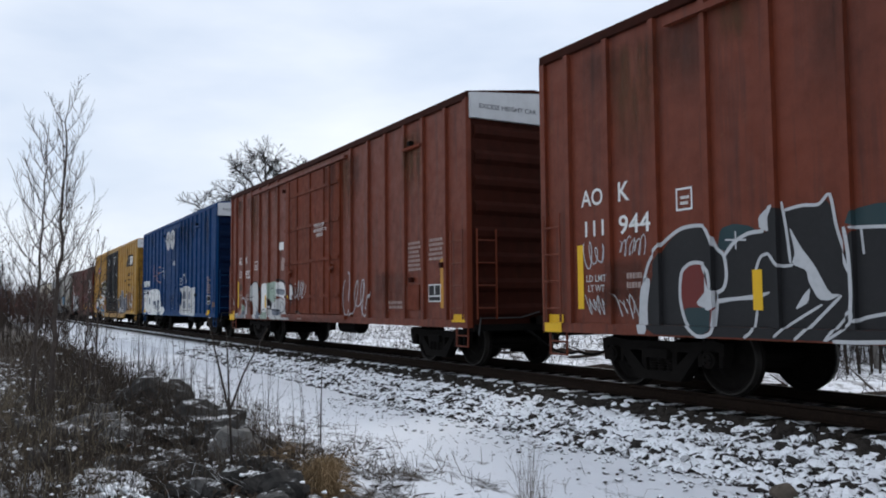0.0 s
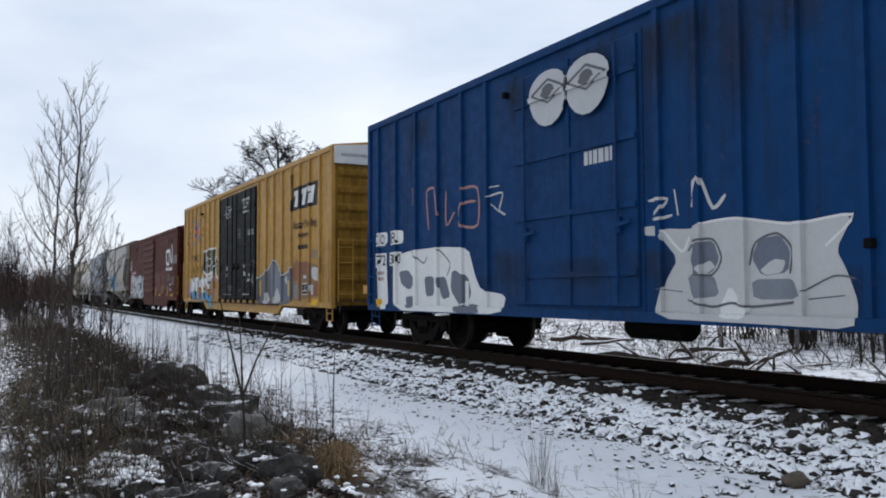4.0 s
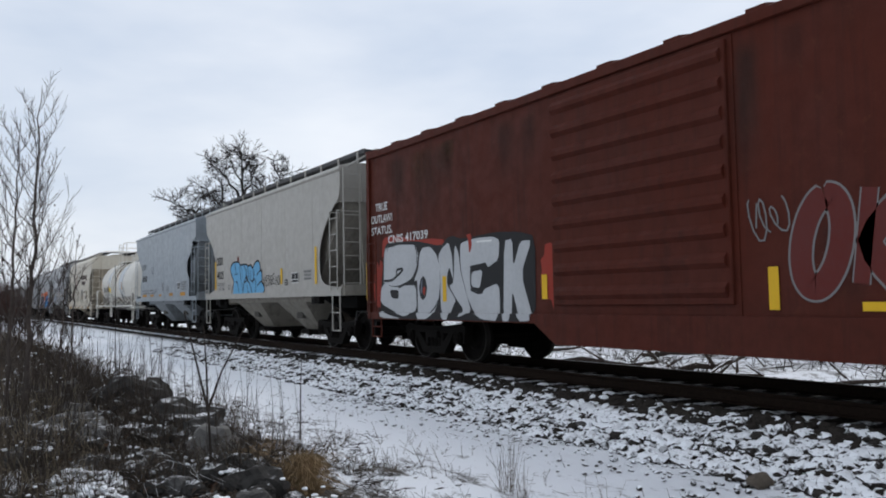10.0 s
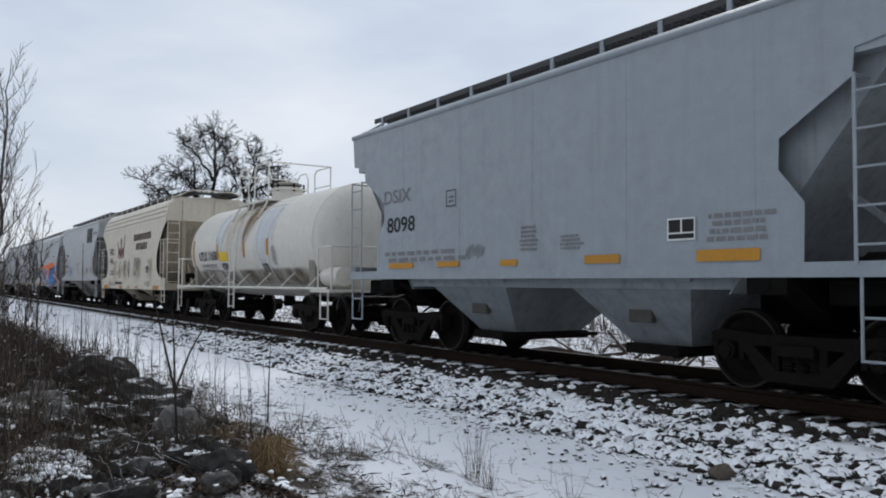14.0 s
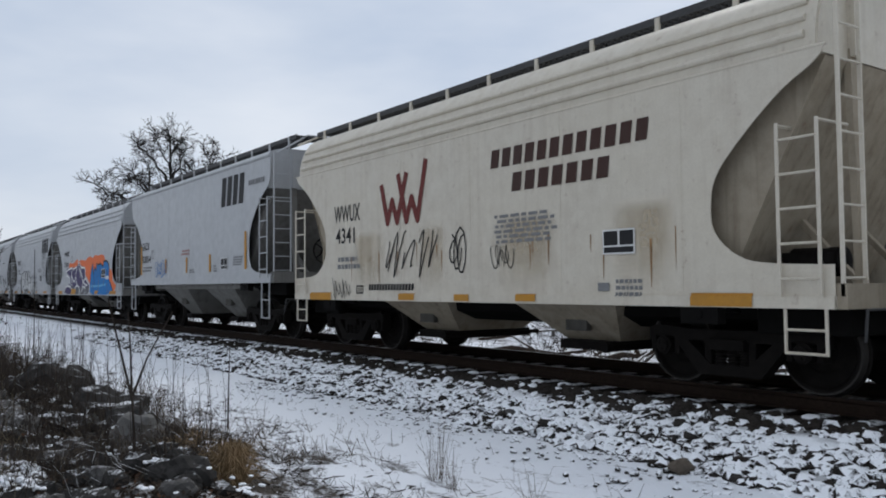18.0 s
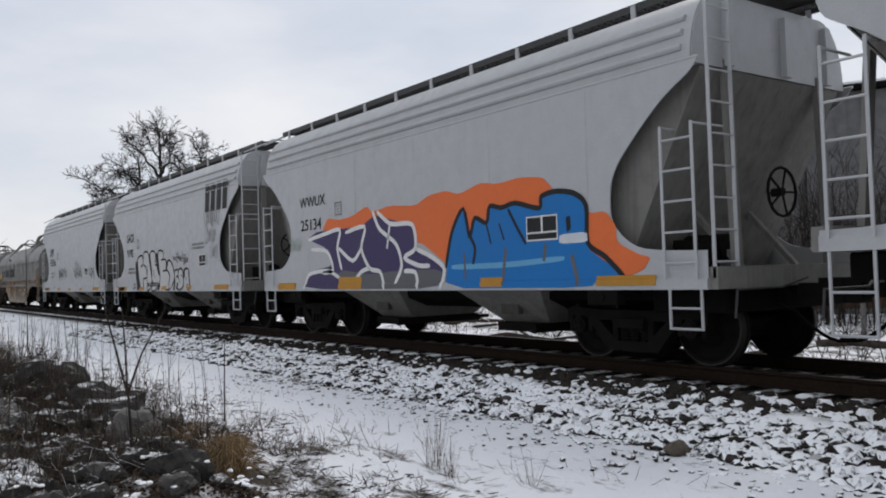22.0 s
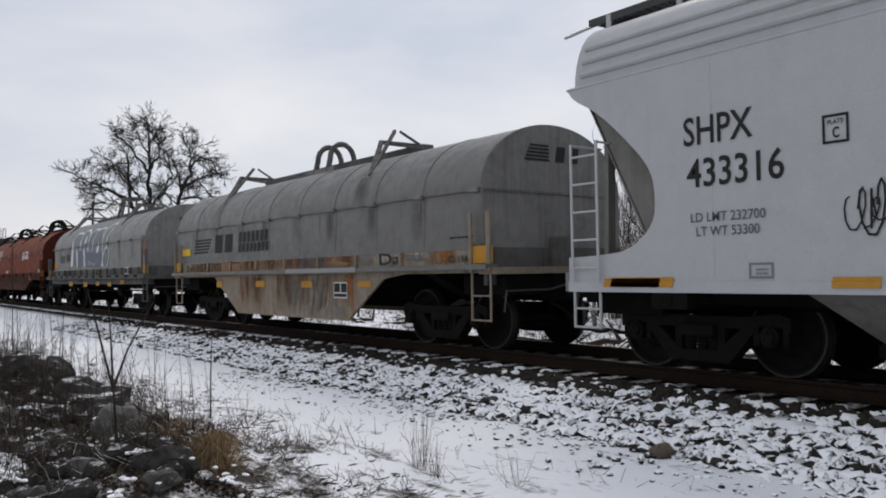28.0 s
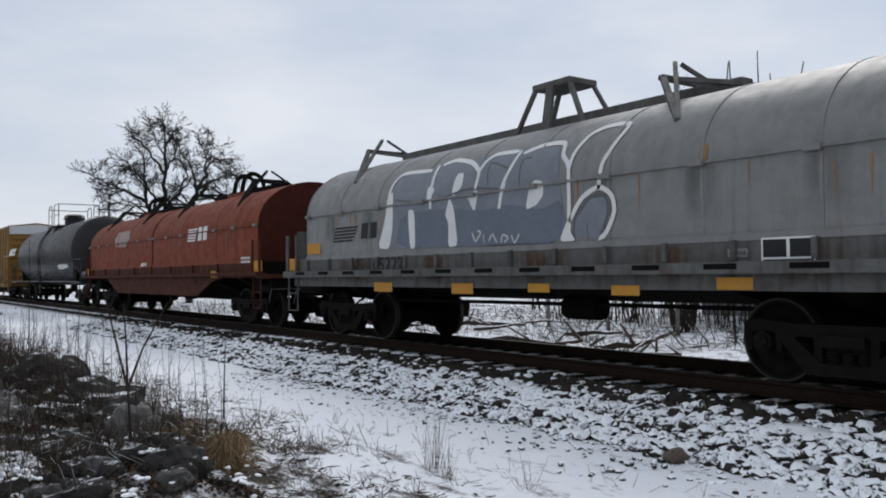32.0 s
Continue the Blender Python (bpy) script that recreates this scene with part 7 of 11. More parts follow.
def build_big_tree():
    rng = random.Random(17)
    t = thing("tree", "bare spreading tree with crooked limbs and dark twigs", "tree", at=pose(-55.4, 7.6, -0.6, 0, 0, 72.7))
    b, tw = Buf(), Buf()
    for line, r0, r1 in TREE_LIMBS:
        deep = rng.uniform(-0.5, 0.5)
        pts, n = [], len(line) - 1
        for k in range(n * 4 + 1):
            i, u = min(k // 4, n - 1), (k - 4 * min(k // 4, n - 1)) / 4
            (p, q), (p2, q2) = line[i], line[i + 1]
            f = k / (4 * n)
            wob = 0.05 if 0 < k < 4 * n else 0
            pts.append(Vector(((p + (p2 - p) * u) * 0.88 + 0.25 + rng.gauss(0, wob), deep * 3.2 * f * min(1, max(0, (q + (q2 - q) * u - 4) / 4)), (q + (q2 - q) * u) * 0.95 + rng.gauss(0, wob))))
        b.rod(pts, [r0 + (r1 - r0) * (k / (len(pts) - 1)) ** 0.8 for k in range(len(pts))], 7)
        for k in range(2, len(pts)):
            if pts[k].z < 6.4:
                continue
            d = (pts[k] - pts[k - 1]).normalized()
            f = k / (len(pts) - 1)
            for _ in range(2 if f < 0.6 else 3):
                if rng.random() < 0.25:
                    continue
                side = (d * 0.6 + Vector((rng.gauss(0, 0.75), rng.gauss(0, 0.8), rng.gauss(0.12, 0.6)))).normalized()
                grow(tw, pts[k], side, rng.uniform(0.34, 0.72), 0.034, 2, rng, 0.55, 0.74, tw, 0.0, 3, (2, 3), 0.0145, 2)
    part("trunk", b, "bark", t, smooth=True)
    part("crown", tw, "bark", t, "dense dark twigs")


def build_pole(x, y, top):
    """A far wooden line pole with its cross arm."""
    t = thing("utility_pole", "dark wooden utility pole far beyond the track", "pole", at=pose(x, y, -0.6))
    part("pole", Buf().cyl((0, 0, 0), (0, 0, top), 0.16, 0.11, 8), "bark", t)
    part("cross_arm", Buf().box(-0.08, 0.08, -1.1, 1.1, top - 0.9, top - 0.75), "bark", t)


def build_birch(x, y, hgt, seed, label, lean=(0, 0), thick=0.03, boughs=17, reach=1.0):
    """A slender leader with long boughs that leave it steeply and curve upright."""
    rng = random.Random(seed)
    t = thing("birch_sapling", label, "tree", "birch saplings", pose(x, y, ground_z(x, y) - 0.05))
    tw = Buf()
    n = 20
    stem, thin = [], []
    for k in range(n + 1):
        u = k / n
        stem.append(Vector((lean[0] * u + rng.gauss(0, 0.012), lean[1] * u + rng.gauss(0, 0.012), hgt * u)))
        thin.append(thick * (1 - u) ** 0.9 + 0.003)
    for k in range(boughs):
        u = 0.2 + 0.72 * k / (boughs - 1)
        i = u * n
        p = stem[int(i)].lerp(stem[min(n, int(i) + 1)], i % 1)
        a = k * 2.4 + rng.gauss(0, 0.4)
        length = hgt * reach * rng.uniform(0.24, 0.34) * (1.12 - 0.85 * u)
        out = Vector((math.cos(a), math.sin(a), 0))
        pts, rs = [p], [0.0095 * (1.1 - u) + 0.003]
        for j in range(1, 7):
            f = j / 6
            p = p + (out * (0.82 - 0.55 * f) + Vector((rng.gauss(0, 0.07), rng.gauss(0, 0.07), 0.62 + 0.5 * f))).normalized() * (length / 6)
            pts.append(p)
            rs.append(max(0.0022, rs[0] * (1 - 0.8 * f)))
        tw.rod(pts, rs, 4)
        for j in range(1, 6):
            for _ in range(3):
                side = (out * rng.uniform(-0.2, 0.7) + Vector((rng.gauss(0, 0.45), rng.gauss(0, 0.45), 1.0))).normalized()
                q = pts[j].lerp(pts[j + 1], rng.random())
                m = q + side * length * rng.uniform(0.1, 0.22)
                e = m + (side + Vector((rng.gauss(0, 0.15), rng.gauss(0, 0.15), 0.35))).normalized() * length * rng.uniform(0.1, 0.2)
                tw.rod([q, m, e], [0.003, 0.0024, 0.0018], 3)
    for k in range(70):
        # a few dead leaves and catkins still hang on
        p = stem[rng.randint(5, 12)] + Vector((rng.gauss(0, 0.3), rng.gauss(0, 0.3), rng.gauss(0, 0.2)))
        tw.lump(p, rng.uniform(0.006, 0.013), rng, 1.4)
    part("trunk", Buf().rod(stem, thin, 8), "birch", t, smooth=True)
    part("crown", tw, "birch", t)
    return t


def build_sapling(name, label, x, y, stems, key="twig", z=None):
    """Forked bare stems: each a list of points above the root."""
    t = thing(name, label, "sapling", "saplings", pose(x, y, (ground_z(x, y) - 0.03) if z is None else z))
    for pts, r in stems:
        k = len(pts) - 1
        b = Buf().rod(pts, [r * (1 - 0.6 * i / k) for i in range(k + 1)])
        part("stem", b, key, t)
    return t


def build_thicket(name, label, x0, x1, y0, y1, n, h0, h1, seed, key="twig", r=0.02, dens=None, branch=5):
    rng = random.Random(seed)
    b = Buf()
    for k in range(n):
        x, y = rng.uniform(x0, x1), rng.uniform(y0, y1)
        h = rng.uniform(h0, h1) * (0.7 + 0.6 * max(0, noise.noise((x * 0.08, y * 0.08, seed)) + 0.3))
        z = -0.55
        lean = Vector((rng.gauss(0, 0.12), rng.gauss(0, 0.12), 1)).normalized()
        top = Vector((x, y, z)) + lean * h
        stick(b, (x, y, z), top, r, r * 0.3)
        for _ in range(branch):
            u = rng.uniform(0.2, 0.95)
            p = Vector((x, y, z)).lerp(top, u)
            q = p + Vector((rng.gauss(0, 0.25), rng.gauss(0, 0.25), rng.uniform(0.25, 0.6))).normalized() * h * rng.uniform(0.12, 0.35)
            stick(b, p, q, r * 0.5, r * 0.2)
            m = p.lerp(q, 0.5)
            stick(b, m, m + Vector((rng.gauss(0, 1), rng.gauss(0, 1), rng.uniform(0, 1.2))).normalized() * h * 0.12, r * 0.3, r * 0.15)
    return tagged(part(name, b, key), label, "thicket", kind="stuff")


def bush(label, x, y, hgt, seed, stems=6, spreadness=0.4, levels=3, r=0.035):
    rng = random.Random(seed)
    t = thing("bare_bush", label, "bush", "bare bushes beyond the track", pose(x, y, -0.6))
    tw = Buf()
    for k in range(stems):
        a = rng.uniform(0, 6.28)
        d = Vector((math.cos(a) * spreadness, math.sin(a) * spreadness, 1)).normalized()
        b = Buf()
        grow(b, Vector((rng.gauss(0, 0.15), rng.gauss(0, 0.15), 0)), d, hgt * rng.uniform(0.3, 0.5), r, levels, rng, 0.32, 0.7, tw, 0.2, 5, (1, 2), 0.006)
        part("stem", b, "twig", t)
    part("crown", tw, "twig", t)
    return t


def build_beyond():
    # low scrub and fallen branches beyond the track
    rng = random.Random(31)
    b = Buf()
    for k in range(7000):
        x = 6 - 60 * rng.random() ** 1.3
        y = 3.6 + 16 * rng.random() ** 1.4
        if noise.noise((x * 0.35, y * 0.5, 12)) < -0.12:
            continue
        z = ground_z(x, y)
        hgt = rng.uniform(0.1, 0.55)
        stick(b, (x, y, z), (x + rng.gauss(0, 0.25), y + rng.gauss(0, 0.2), z + hgt), rng.uniform(0.005, 0.012))
    tagged(part("scrub", b, "twig"), "low dark scrub in the snow beyond the track", "scrub", kind="stuff")
    for k in range(26):
        x, y = rng.uniform(-26, 3), rng.uniform(3.9, 8)
        l, a = rng.uniform(1.0, 3.2), rng.uniform(-0.5, 0.5) + (0 if rng.random() < 0.7 else 1.4)
        lg, r = Buf(), rng.uniform(0.05, 0.13)
        p = Vector((0, 0, 0))
        for i in range(4):
            q = p + Vector((l / 4, rng.gauss(0, 0.08), rng.gauss(0.02, 0.06)))
            lg.cyl(p, q, r * (1 - i * 0.15), r * (0.85 - i * 0.15), 7)
            if rng.random() < 0.7:
                lg.cyl(q, q + Vector((rng.gauss(0, 0.4), rng.gauss(0, 0.4), rng.uniform(0.1, 0.6))), r * 0.4, r * 0.15, 5)
            p = q
        ob = part("fallen_log", lg, "log", at=pose(x, y, ground_z(x, y) + r * 0.6, 0, 0, math.degrees(a)))
        tagged(ob, "fallen snowy log lying beyond the track", "log", "fallen logs")
    bush("leafless bush with upright dark stems beyond the track", -13.4, 11.5, 6.6, 41, 5, 0.3)
    bush("leafless bush with tangled twigs beyond the track", -12.0, 12.5, 5.2, 42, 8)
    bush("leafless bush with tangled twigs beyond the track", -9.2, 11.0, 4.6, 43, 8)
    bush("leafless bush with tangled twigs beyond the track", -16.5, 12.0, 4.6, 44, 7)
    bush("tall leafless bush reaching over the cars", -7.4, 14.0, 8.6, 45, 6, 0.35, 4)
    bush("leafless bush with tangled twigs beyond the track", -19.5, 13.0, 4.4, 46, 7)
    bush("leafless bush with tangled twigs beyond the track", -24.0, 15.0, 5.4, 47, 7)
    bush("tall leafless bush reaching over the cars", -30.0, 18.0, 8.0, 48, 6, 0.3)
    bush("leafless bush with tangled twigs beyond the track", -6.0, 10.0, 4.0, 49, 7)
    bush("leafless bush with tangled twigs beyond the track", -3.0, 11.0, 5.0, 50, 7)
    bush("dense leafless bush with tangled twigs before the shed", -15.3, 10.6, 5.2, 71, 10, 0.4, 4, 0.03)
    bush("dense leafless bush with tangled twigs before the shed", -17.2, 13.4, 6.0, 72, 10, 0.4, 4, 0.03)
    build_sapling("tall_shoots", "tall thin bare shoots before the shed", -11.7, 8.5,
                  [([(-0.5, 0, 0), (-0.7, 0.1, 3.0), (-0.75, 0, 5.6), (-0.62, 0, 6.3), (-0.55, 0, 6.9)], 0.035), ([(-0.2, 0, 0), (-0.45, 0.1, 3.6), (-0.5, 0, 6.4), (-0.52, 0, 6.95)], 0.03),
                   ([(0.1, 0, 0), (0.1, 0.1, 3.2), (0.27, 0, 5.6), (0.25, 0, 7.0)], 0.03), ([(0.3, 0, 0), (0.4, 0.1, 3.4), (0.62, 0, 5.4), (0.57, 0, 6.4)], 0.03),
                   ([(0.5, 0, 0), (0.5, 0.1, 3.4), (0.75, 0, 5.2), (1.25, 0, 5.75), (1.42, 0, 6.5)], 0.03), ([(0.0, 0.1, 2.0), (-0.5, 0.1, 3.6), (-1.0, 0, 5.0)], 0.022)])
    build_thicket("near_thicket", "tangled leafless thicket beyond the track", -23, -6, 11, 16, 330, 3.2, 5.6, 55, "twig", 0.016, branch=11)
    build_thicket("far_thicket", "brown leafless thicket far along the line", -75, -38, -13, -4.6, 420, 0.9, 2.0, 51, "twig", 0.018, branch=8)
    build_thicket("brown_thicket", "dense red-brown leafless bushes far along the line", -112, -84, -9.5, -2.9, 260, 3.0, 4.8, 58, "brown_twig", 0.03, branch=14)
    build_thicket("far_woods", "dark bare woods far along the line", -150, -80, -32, -6, 480, 4, 8.0, 52, "bark", 0.05, branch=9)
    build_thicket("back_thicket", "grey leafless thicket behind the track", -120, 20, 29, 44, 650, 1.5, 3.6, 53, "twig", 0.025)


def build_building():
    """A tall gabled shed behind the bushes, and a flat-topped one beside it."""
    t = thing("shed", "tall pale grey shed with a snowy gable roof", "building", at=pose(-18.5, 18.72, -0.6, 0, 0, -14.35))
    w, l, e, a = 2.9, 18.0, 7.27, 8.85
    for y in (0, l):
        part("gable_wall", Buf().box(-w, w, y - 0.1, y + 0.1, 0, e - 0.08), "siding", t)
        part("gable_top", Buf().prism([(-w, e + 0.02), (w, e + 0.02), (0, a)], y - 0.1, y + 0.1), "pale_siding", t, "pale panelled gable")
        part("eave_trim", Buf().box(-w - 0.05, w + 0.05, y - 0.16, y + 0.12, e - 0.08, e + 0.02), "frame", t)
    for s in (-1, 1):
        part("long_wall", Buf().box(*sorted((s * w, s * (w - 0.15))), 0.1, l - 0.1, 0, e), "siding", t)
        part("roof", Buf().prism([(0, a + 0.14), (s * (w + 0.35), e - 0.06), (s * (w + 0.35), e - 0.18), (0, a + 0.02)], -0.3, l + 0.3), "metal_roof", t, "snow-covered sheet roof")
    for k in range(16):
        x = -w + 0.15 + (2 * w - 0.3) * k / 15
        part("siding_batten", Buf().box(x - 0.025, x + 0.025, -0.14, -0.1, 0, e - 0.08), "siding", t)
    b = thing("barn", "dark grey board-sided barn with a snowy flat roof", "building", at=pose(-15.1, 17.0, -0.6, 0, 0, 30))
    part("barn_wall", Buf().box(0, 11, 0, 5, 0, 7.35), "barn_board", b)
    part("roof_edge", Buf().box(-0.15, 11.2, -0.25, 5.2, 7.35, 7.55, 0.02), "frame", b)
    part("roof_snow", Buf().box(-0.1, 11.1, -0.15, 5.1, 7.55, 7.68, 0.04), "snow", b)
    for k in range(28):
        part("board_batten", Buf().box(0.1 + k * 0.4, 0.15 + k * 0.4, -0.03, 0, 0.02, 7.33), "barn_board", b)
    part("base_board", Buf().box(-0.02, 11.02, -0.05, 0, 0.25, 0.7), "brown_board", b)
    for k in range(9):
        p = part("fence_post", Buf().cyl((0, 0, -0.1), (0, 0, 3.0), 0.06, 0.05, 8), "fence", at=pose(-20 + k * 2.6, 9.6, -0.6))
        tagged(p, "weathered fence post beyond the track", "post", "fence posts")


build_stones()
build_rocks()
build_brush()
build_tufts()
build_scuffs()
build_big_tree()
build_birch(-11.75, -8.21, 4.25, 61, "slender bare birch with long steep boughs", (0.3, 0.14), 0.034, 30)
build_birch(-11.9, -8.42, 3.85, 62, "slender bare birch sapling with fine upright twigs", (0.3, 0.12), 0.024, 24, 1.1)
build_birch(-12.6, -7.75, 2.1, 63, "small bare birch sapling in the brush", (0.0, 0.1), 0.014, 10, 1.2)
build_birch(-14.5, -7.4, 2.6, 64, "small bare birch sapling in the brush", (0.1, 0.1), 0.016, 10, 1.1)
build_pole(-87.2, 12.1, 9.6)
build_sapling("forked_sapling", "bare three-forked sapling beside the road", -6.48, -7.27,
              [([(0.01, 0.02, -0.25), (0.0, 0.0, 0.36), (-0.01, -0.02, 0.72)], 0.019), ([(-0.01, -0.02, 0.68), (-0.03, -0.1, 1.04), (-0.05, -0.19, 1.44)], 0.012),
               ([(-0.01, -0.02, 0.68), (-0.01, -0.03, 1.0), (-0.01, -0.05, 1.33)], 0.011), ([(-0.01, -0.02, 0.68), (0.03, 0.08, 0.98), (0.07, 0.26, 1.33)], 0.011)], z=-0.33)
build_sapling("dry_stalk", "single dark dry stalk standing in the snow", -9.62, -5.35, [([(0, 0, 0), (0.02, 0, 0.5), (0.06, 0, 1.0)], 0.012)])
build_sapling("dry_stalk", "thin dry stalk standing in the brush", -12.6, -7.0, [([(0, 0, 0), (0.03, 0, 0.9), (0.0, 0, 2.1)], 0.01)])
build_sapling("dry_stalk", "thin dry stalk standing in the brush", -11.5, -6.6, [([(0, 0, 0), (0.03, 0, 0.6), (0.1, 0, 1.2)], 0.009)])
build_beyond()
build_building()


# ---- a painter for the near side of a car ----

class Painter:
    def __init__(self, made, skin, cuts_x=(), cuts_z=(), floor=0.0):
        self.car, self.skin, self.cx, self.cz, self.floor = made[0], skin, cuts_x, cuts_z, floor

    def lay(self, name, buf, color, lift=0.006, label=""):
        if buf.f:
            draped(name, buf, color, self.car, self.skin, self.cx, self.cz, lift, label)

    def rng(self, x, z):
        return random.Random(int(abs(x) * 977 + abs(z) * 131) + 1)

    def text(self, x, z, w, h, words, color):
        self.lay("lettering", lettered(Buf(), words, x, z, w, h, 0.012), color, 0.008)

    def lines(self, x, z, w, h, words, color):
        rows = words.split("|")
        b = Buf()
        most = max(len(r) for r in rows)
        for k, r in enumerate(rows):
            rw = w * len(r) / most
            lettered(b, r, x + (w - rw) / 2, z + h * (len(rows) - 1 - k) / len(rows), rw, h / len(rows) * 0.68, 0.01)
        self.lay("lettering", b, color, 0.01)

    def label(self, x, z, w, h, words, ink, ground):
        self.lay("label", patch(Buf(), [(x, z), (x + w, z), (x + w, z + h), (x, z + h)]), ground, 0.007)
        self.lay("lettering", lettered(Buf(), words, x + w * 0.06, z + h * 0.12, w * 0.88, h * 0.76, 0.01), ink, 0.011)

    def plate(self, x, z, w, h, color, words=()):
        b = Buf()
        e = 0.025
        for p, q, r, t in ((x, x + w, z, z + e), (x, x + w, z + h - e, z + h), (x, x + e, z + e, z + h - e), (x + w - e, x + w, z + e, z + h - e)):
            patch(b, [(p, r), (q, r), (q, t), (p, t)])
        if words:
            lettered(b, words[0], x + w * 0.2, z + h * 0.66, w * 0.6, h * 0.16, 0.01)
            lettered(b, words[1], x + w * 0.38, z + h * 0.18, w * 0.26, h * 0.38, 0.02)
        else:
            bars(b, x + w * 0.25, z + h * 0.25, w * 0.55, h * 0.5, 2, self.rng(x, z))
        self.lay("clearance_plate", b, color, 0.008)

    def strip(self, x, z, w, h, color):
        self.lay("reflector", patch(Buf(), [(x, z), (x + w, z), (x + w, z + h), (x, z + h)]), color, 0.014)

    def small(self, x, z, w, h, rows, color):
        self.lay("small_print", bars(Buf(), x, z, w, h, rows, self.rng(x, z), 0.6), color, 0.008)

    def loops(self, x, z, w, h, color, seed):
        """A quick tag: a line that loops along, with a few straight slashes."""
        rng = random.Random(int(seed))
        b = Buf()
        n = max(3.0, w / h * 2.3)
        width = max(0.014, min(0.026, h * 0.05))
        pts = []
        steps_n = int(n * 9)
        a, c = h * rng.uniform(0.25, 0.4), rng.uniform(0, 6.28)
        for i in range(steps_n + 1):
            u = i / steps_n
            k = 1 - 0.35 * math.sin(u * n * 2.1 + c)
            pts.append((x + w * 0.06 + w * 0.86 * u + a * 0.6 * math.sin(u * n * 6.28 + c), z + h * 0.5 + h * 0.44 * k * math.cos(u * n * 6.28)))
        cut = 0
        while cut < len(pts) - 4:
            m = cut + rng.randint(7, 13)
            stroke(b, pts[cut:m + 1], width)
            cut = m + (2 if rng.random() < 0.6 else 0)
        for _ in range(max(1, int(n / 2))):
            px = x + w * rng.uniform(0.1, 0.9)
            stroke(b, [(px, z + h * rng.uniform(0, 0.3)), (px + h * rng.uniform(-0.1, 0.3), z + h * rng.uniform(0.75, 1.0))], width, 0.004)
        self.lay("sprayed_tag", b, color, 0.012)

    def word(self, x, z, w, h, word, fill, edge):
        """Fat letters drawn as overlapping outlines."""
        step = w / len(word)
        for i, ch in enumerate(word):
            tilt = (0.1, -0.06, 0.05, 0.12)[i % 4]
            for line in BRUSH[ch]:
                pts = [(x + (i + 0.12 + 0.76 * u) * step + 0.1 * v * h, z + h * (0.12 + 0.76 * v) + tilt * (u - 0.5) * h) for u, v in line]
                self.lay("graffiti_line", ribbon(Buf(), curved(pts), 0.3), edge, 0.006 + 0.0008 * i)
                self.lay("graffiti_fill", ribbon(Buf(), curved(pts), 0.25), fill, 0.0064 + 0.0008 * i)

    def scrawl(self, x, z, w, h, word, width, color):
        """A word in single quick strokes of a spray can."""
        step = w / len(word)
        for i, ch in enumerate(word):
            dip, grow_by = (0.1, -0.06, 0.0, 0.08)[i % 4] * h, (0.85, 1.0, 0.92)[i % 3]
            for line in BRUSH[ch]:
                self.lay("graffiti_line", ribbon(Buf(), curved([(x + (i + 0.06 + 0.84 * u) * step + 0.08 * v * h, z + dip + h * v * grow_by) for u, v in line]), width), color, 0.006)

    def area(self, color, level, pts):
        """A filled patch of spray paint with softened corners."""
        n = len(pts)
        soft = []
        for i in range(n):
            (a, b), (c, d) = pts[i], pts[(i + 1) % n]
            soft += [(a * 0.84 + c * 0.16, b * 0.84 + d * 0.16), (a * 0.16 + c * 0.84, b * 0.16 + d * 0.84)]
        self.lay("graffiti_fill", patch(Buf(), soft), color, 0.006 + 0.0012 * level)

    def brush(self, color, width, level, pts):
        """One stroke of a spray can along a smooth line."""
        self.lay("graffiti_line", ribbon(Buf(), curved(pts), width), color, 0.006 + 0.0012 * level)

    def outlined(self, color, edge, width, level, pts):
        self.area(color, level, pts)
        self.brush(edge, width, level + 2, pts + pts[:1])

    def smear(self, x, z, w, h, color):
        r = self.rng(x, z)
        b = Buf()
        up = max(0, self.floor - z)
        z, h = z + up, h - up
        for _ in range(3):
            blob(b, x + w * r.uniform(0, 0.3), z + h * r.uniform(0, 0.2), w * r.uniform(0.5, 0.75), h * r.uniform(0.5, 0.85), r, 22, 0.3, 0.0004 * _)
        self.lay("paint_smear", b, color, 0.003)

    def film(self, x, z, w, h, color, lift=0.0025):
        """A soft stain with faded edges."""
        n = max(2, int(h / 0.3))
        b = Buf()
        for k in range(n):
            patch(b, [(x, z + h * k / n), (x + w, z + h * k / n), (x + w, z + h * (k + 1) / n), (x, z + h * (k + 1) / n)])
        self.lay("stain", b, color, lift)

    def drips(self, x, z, w, h, n, color):
        """Thin runs of rust or dirt hanging down from a line."""
        r = self.rng(x, z)
        for k in range(n):
            b = Buf()
            px, top = x + w * r.random(), z + h * r.uniform(0.75, 1.0)
            low = top - h * r.uniform(0.25, 0.75)
            d = r.uniform(0.012, 0.045)
            m = (top + low) / 2
            patch(b, [(px - d / 2, top), (px - d * 0.35, m), (px - d * 0.1, low), (px + d * 0.1, low), (px + d * 0.4, m), (px + d / 2, top)])
            self.lay("rust_run", b, color, 0.005)

    def stencil(self, x, z, w, h):
        data_box(self.car, x, z, w, h, self.skin, self.cx)

    def placard(self, x, z, w, h, color):
        b = patch(Buf(), [(x, z), (x + w, z), (x + w, z + h), (x, z + h)])
        self.lay("placard", b, color, 0.007)
        self.lay("placard_print", bars(Buf(), x + w * 0.08, z + h * 0.15, w * 0.84, h * 0.75, 3, self.rng(x, z), 0.4), "m_silver", 0.011)

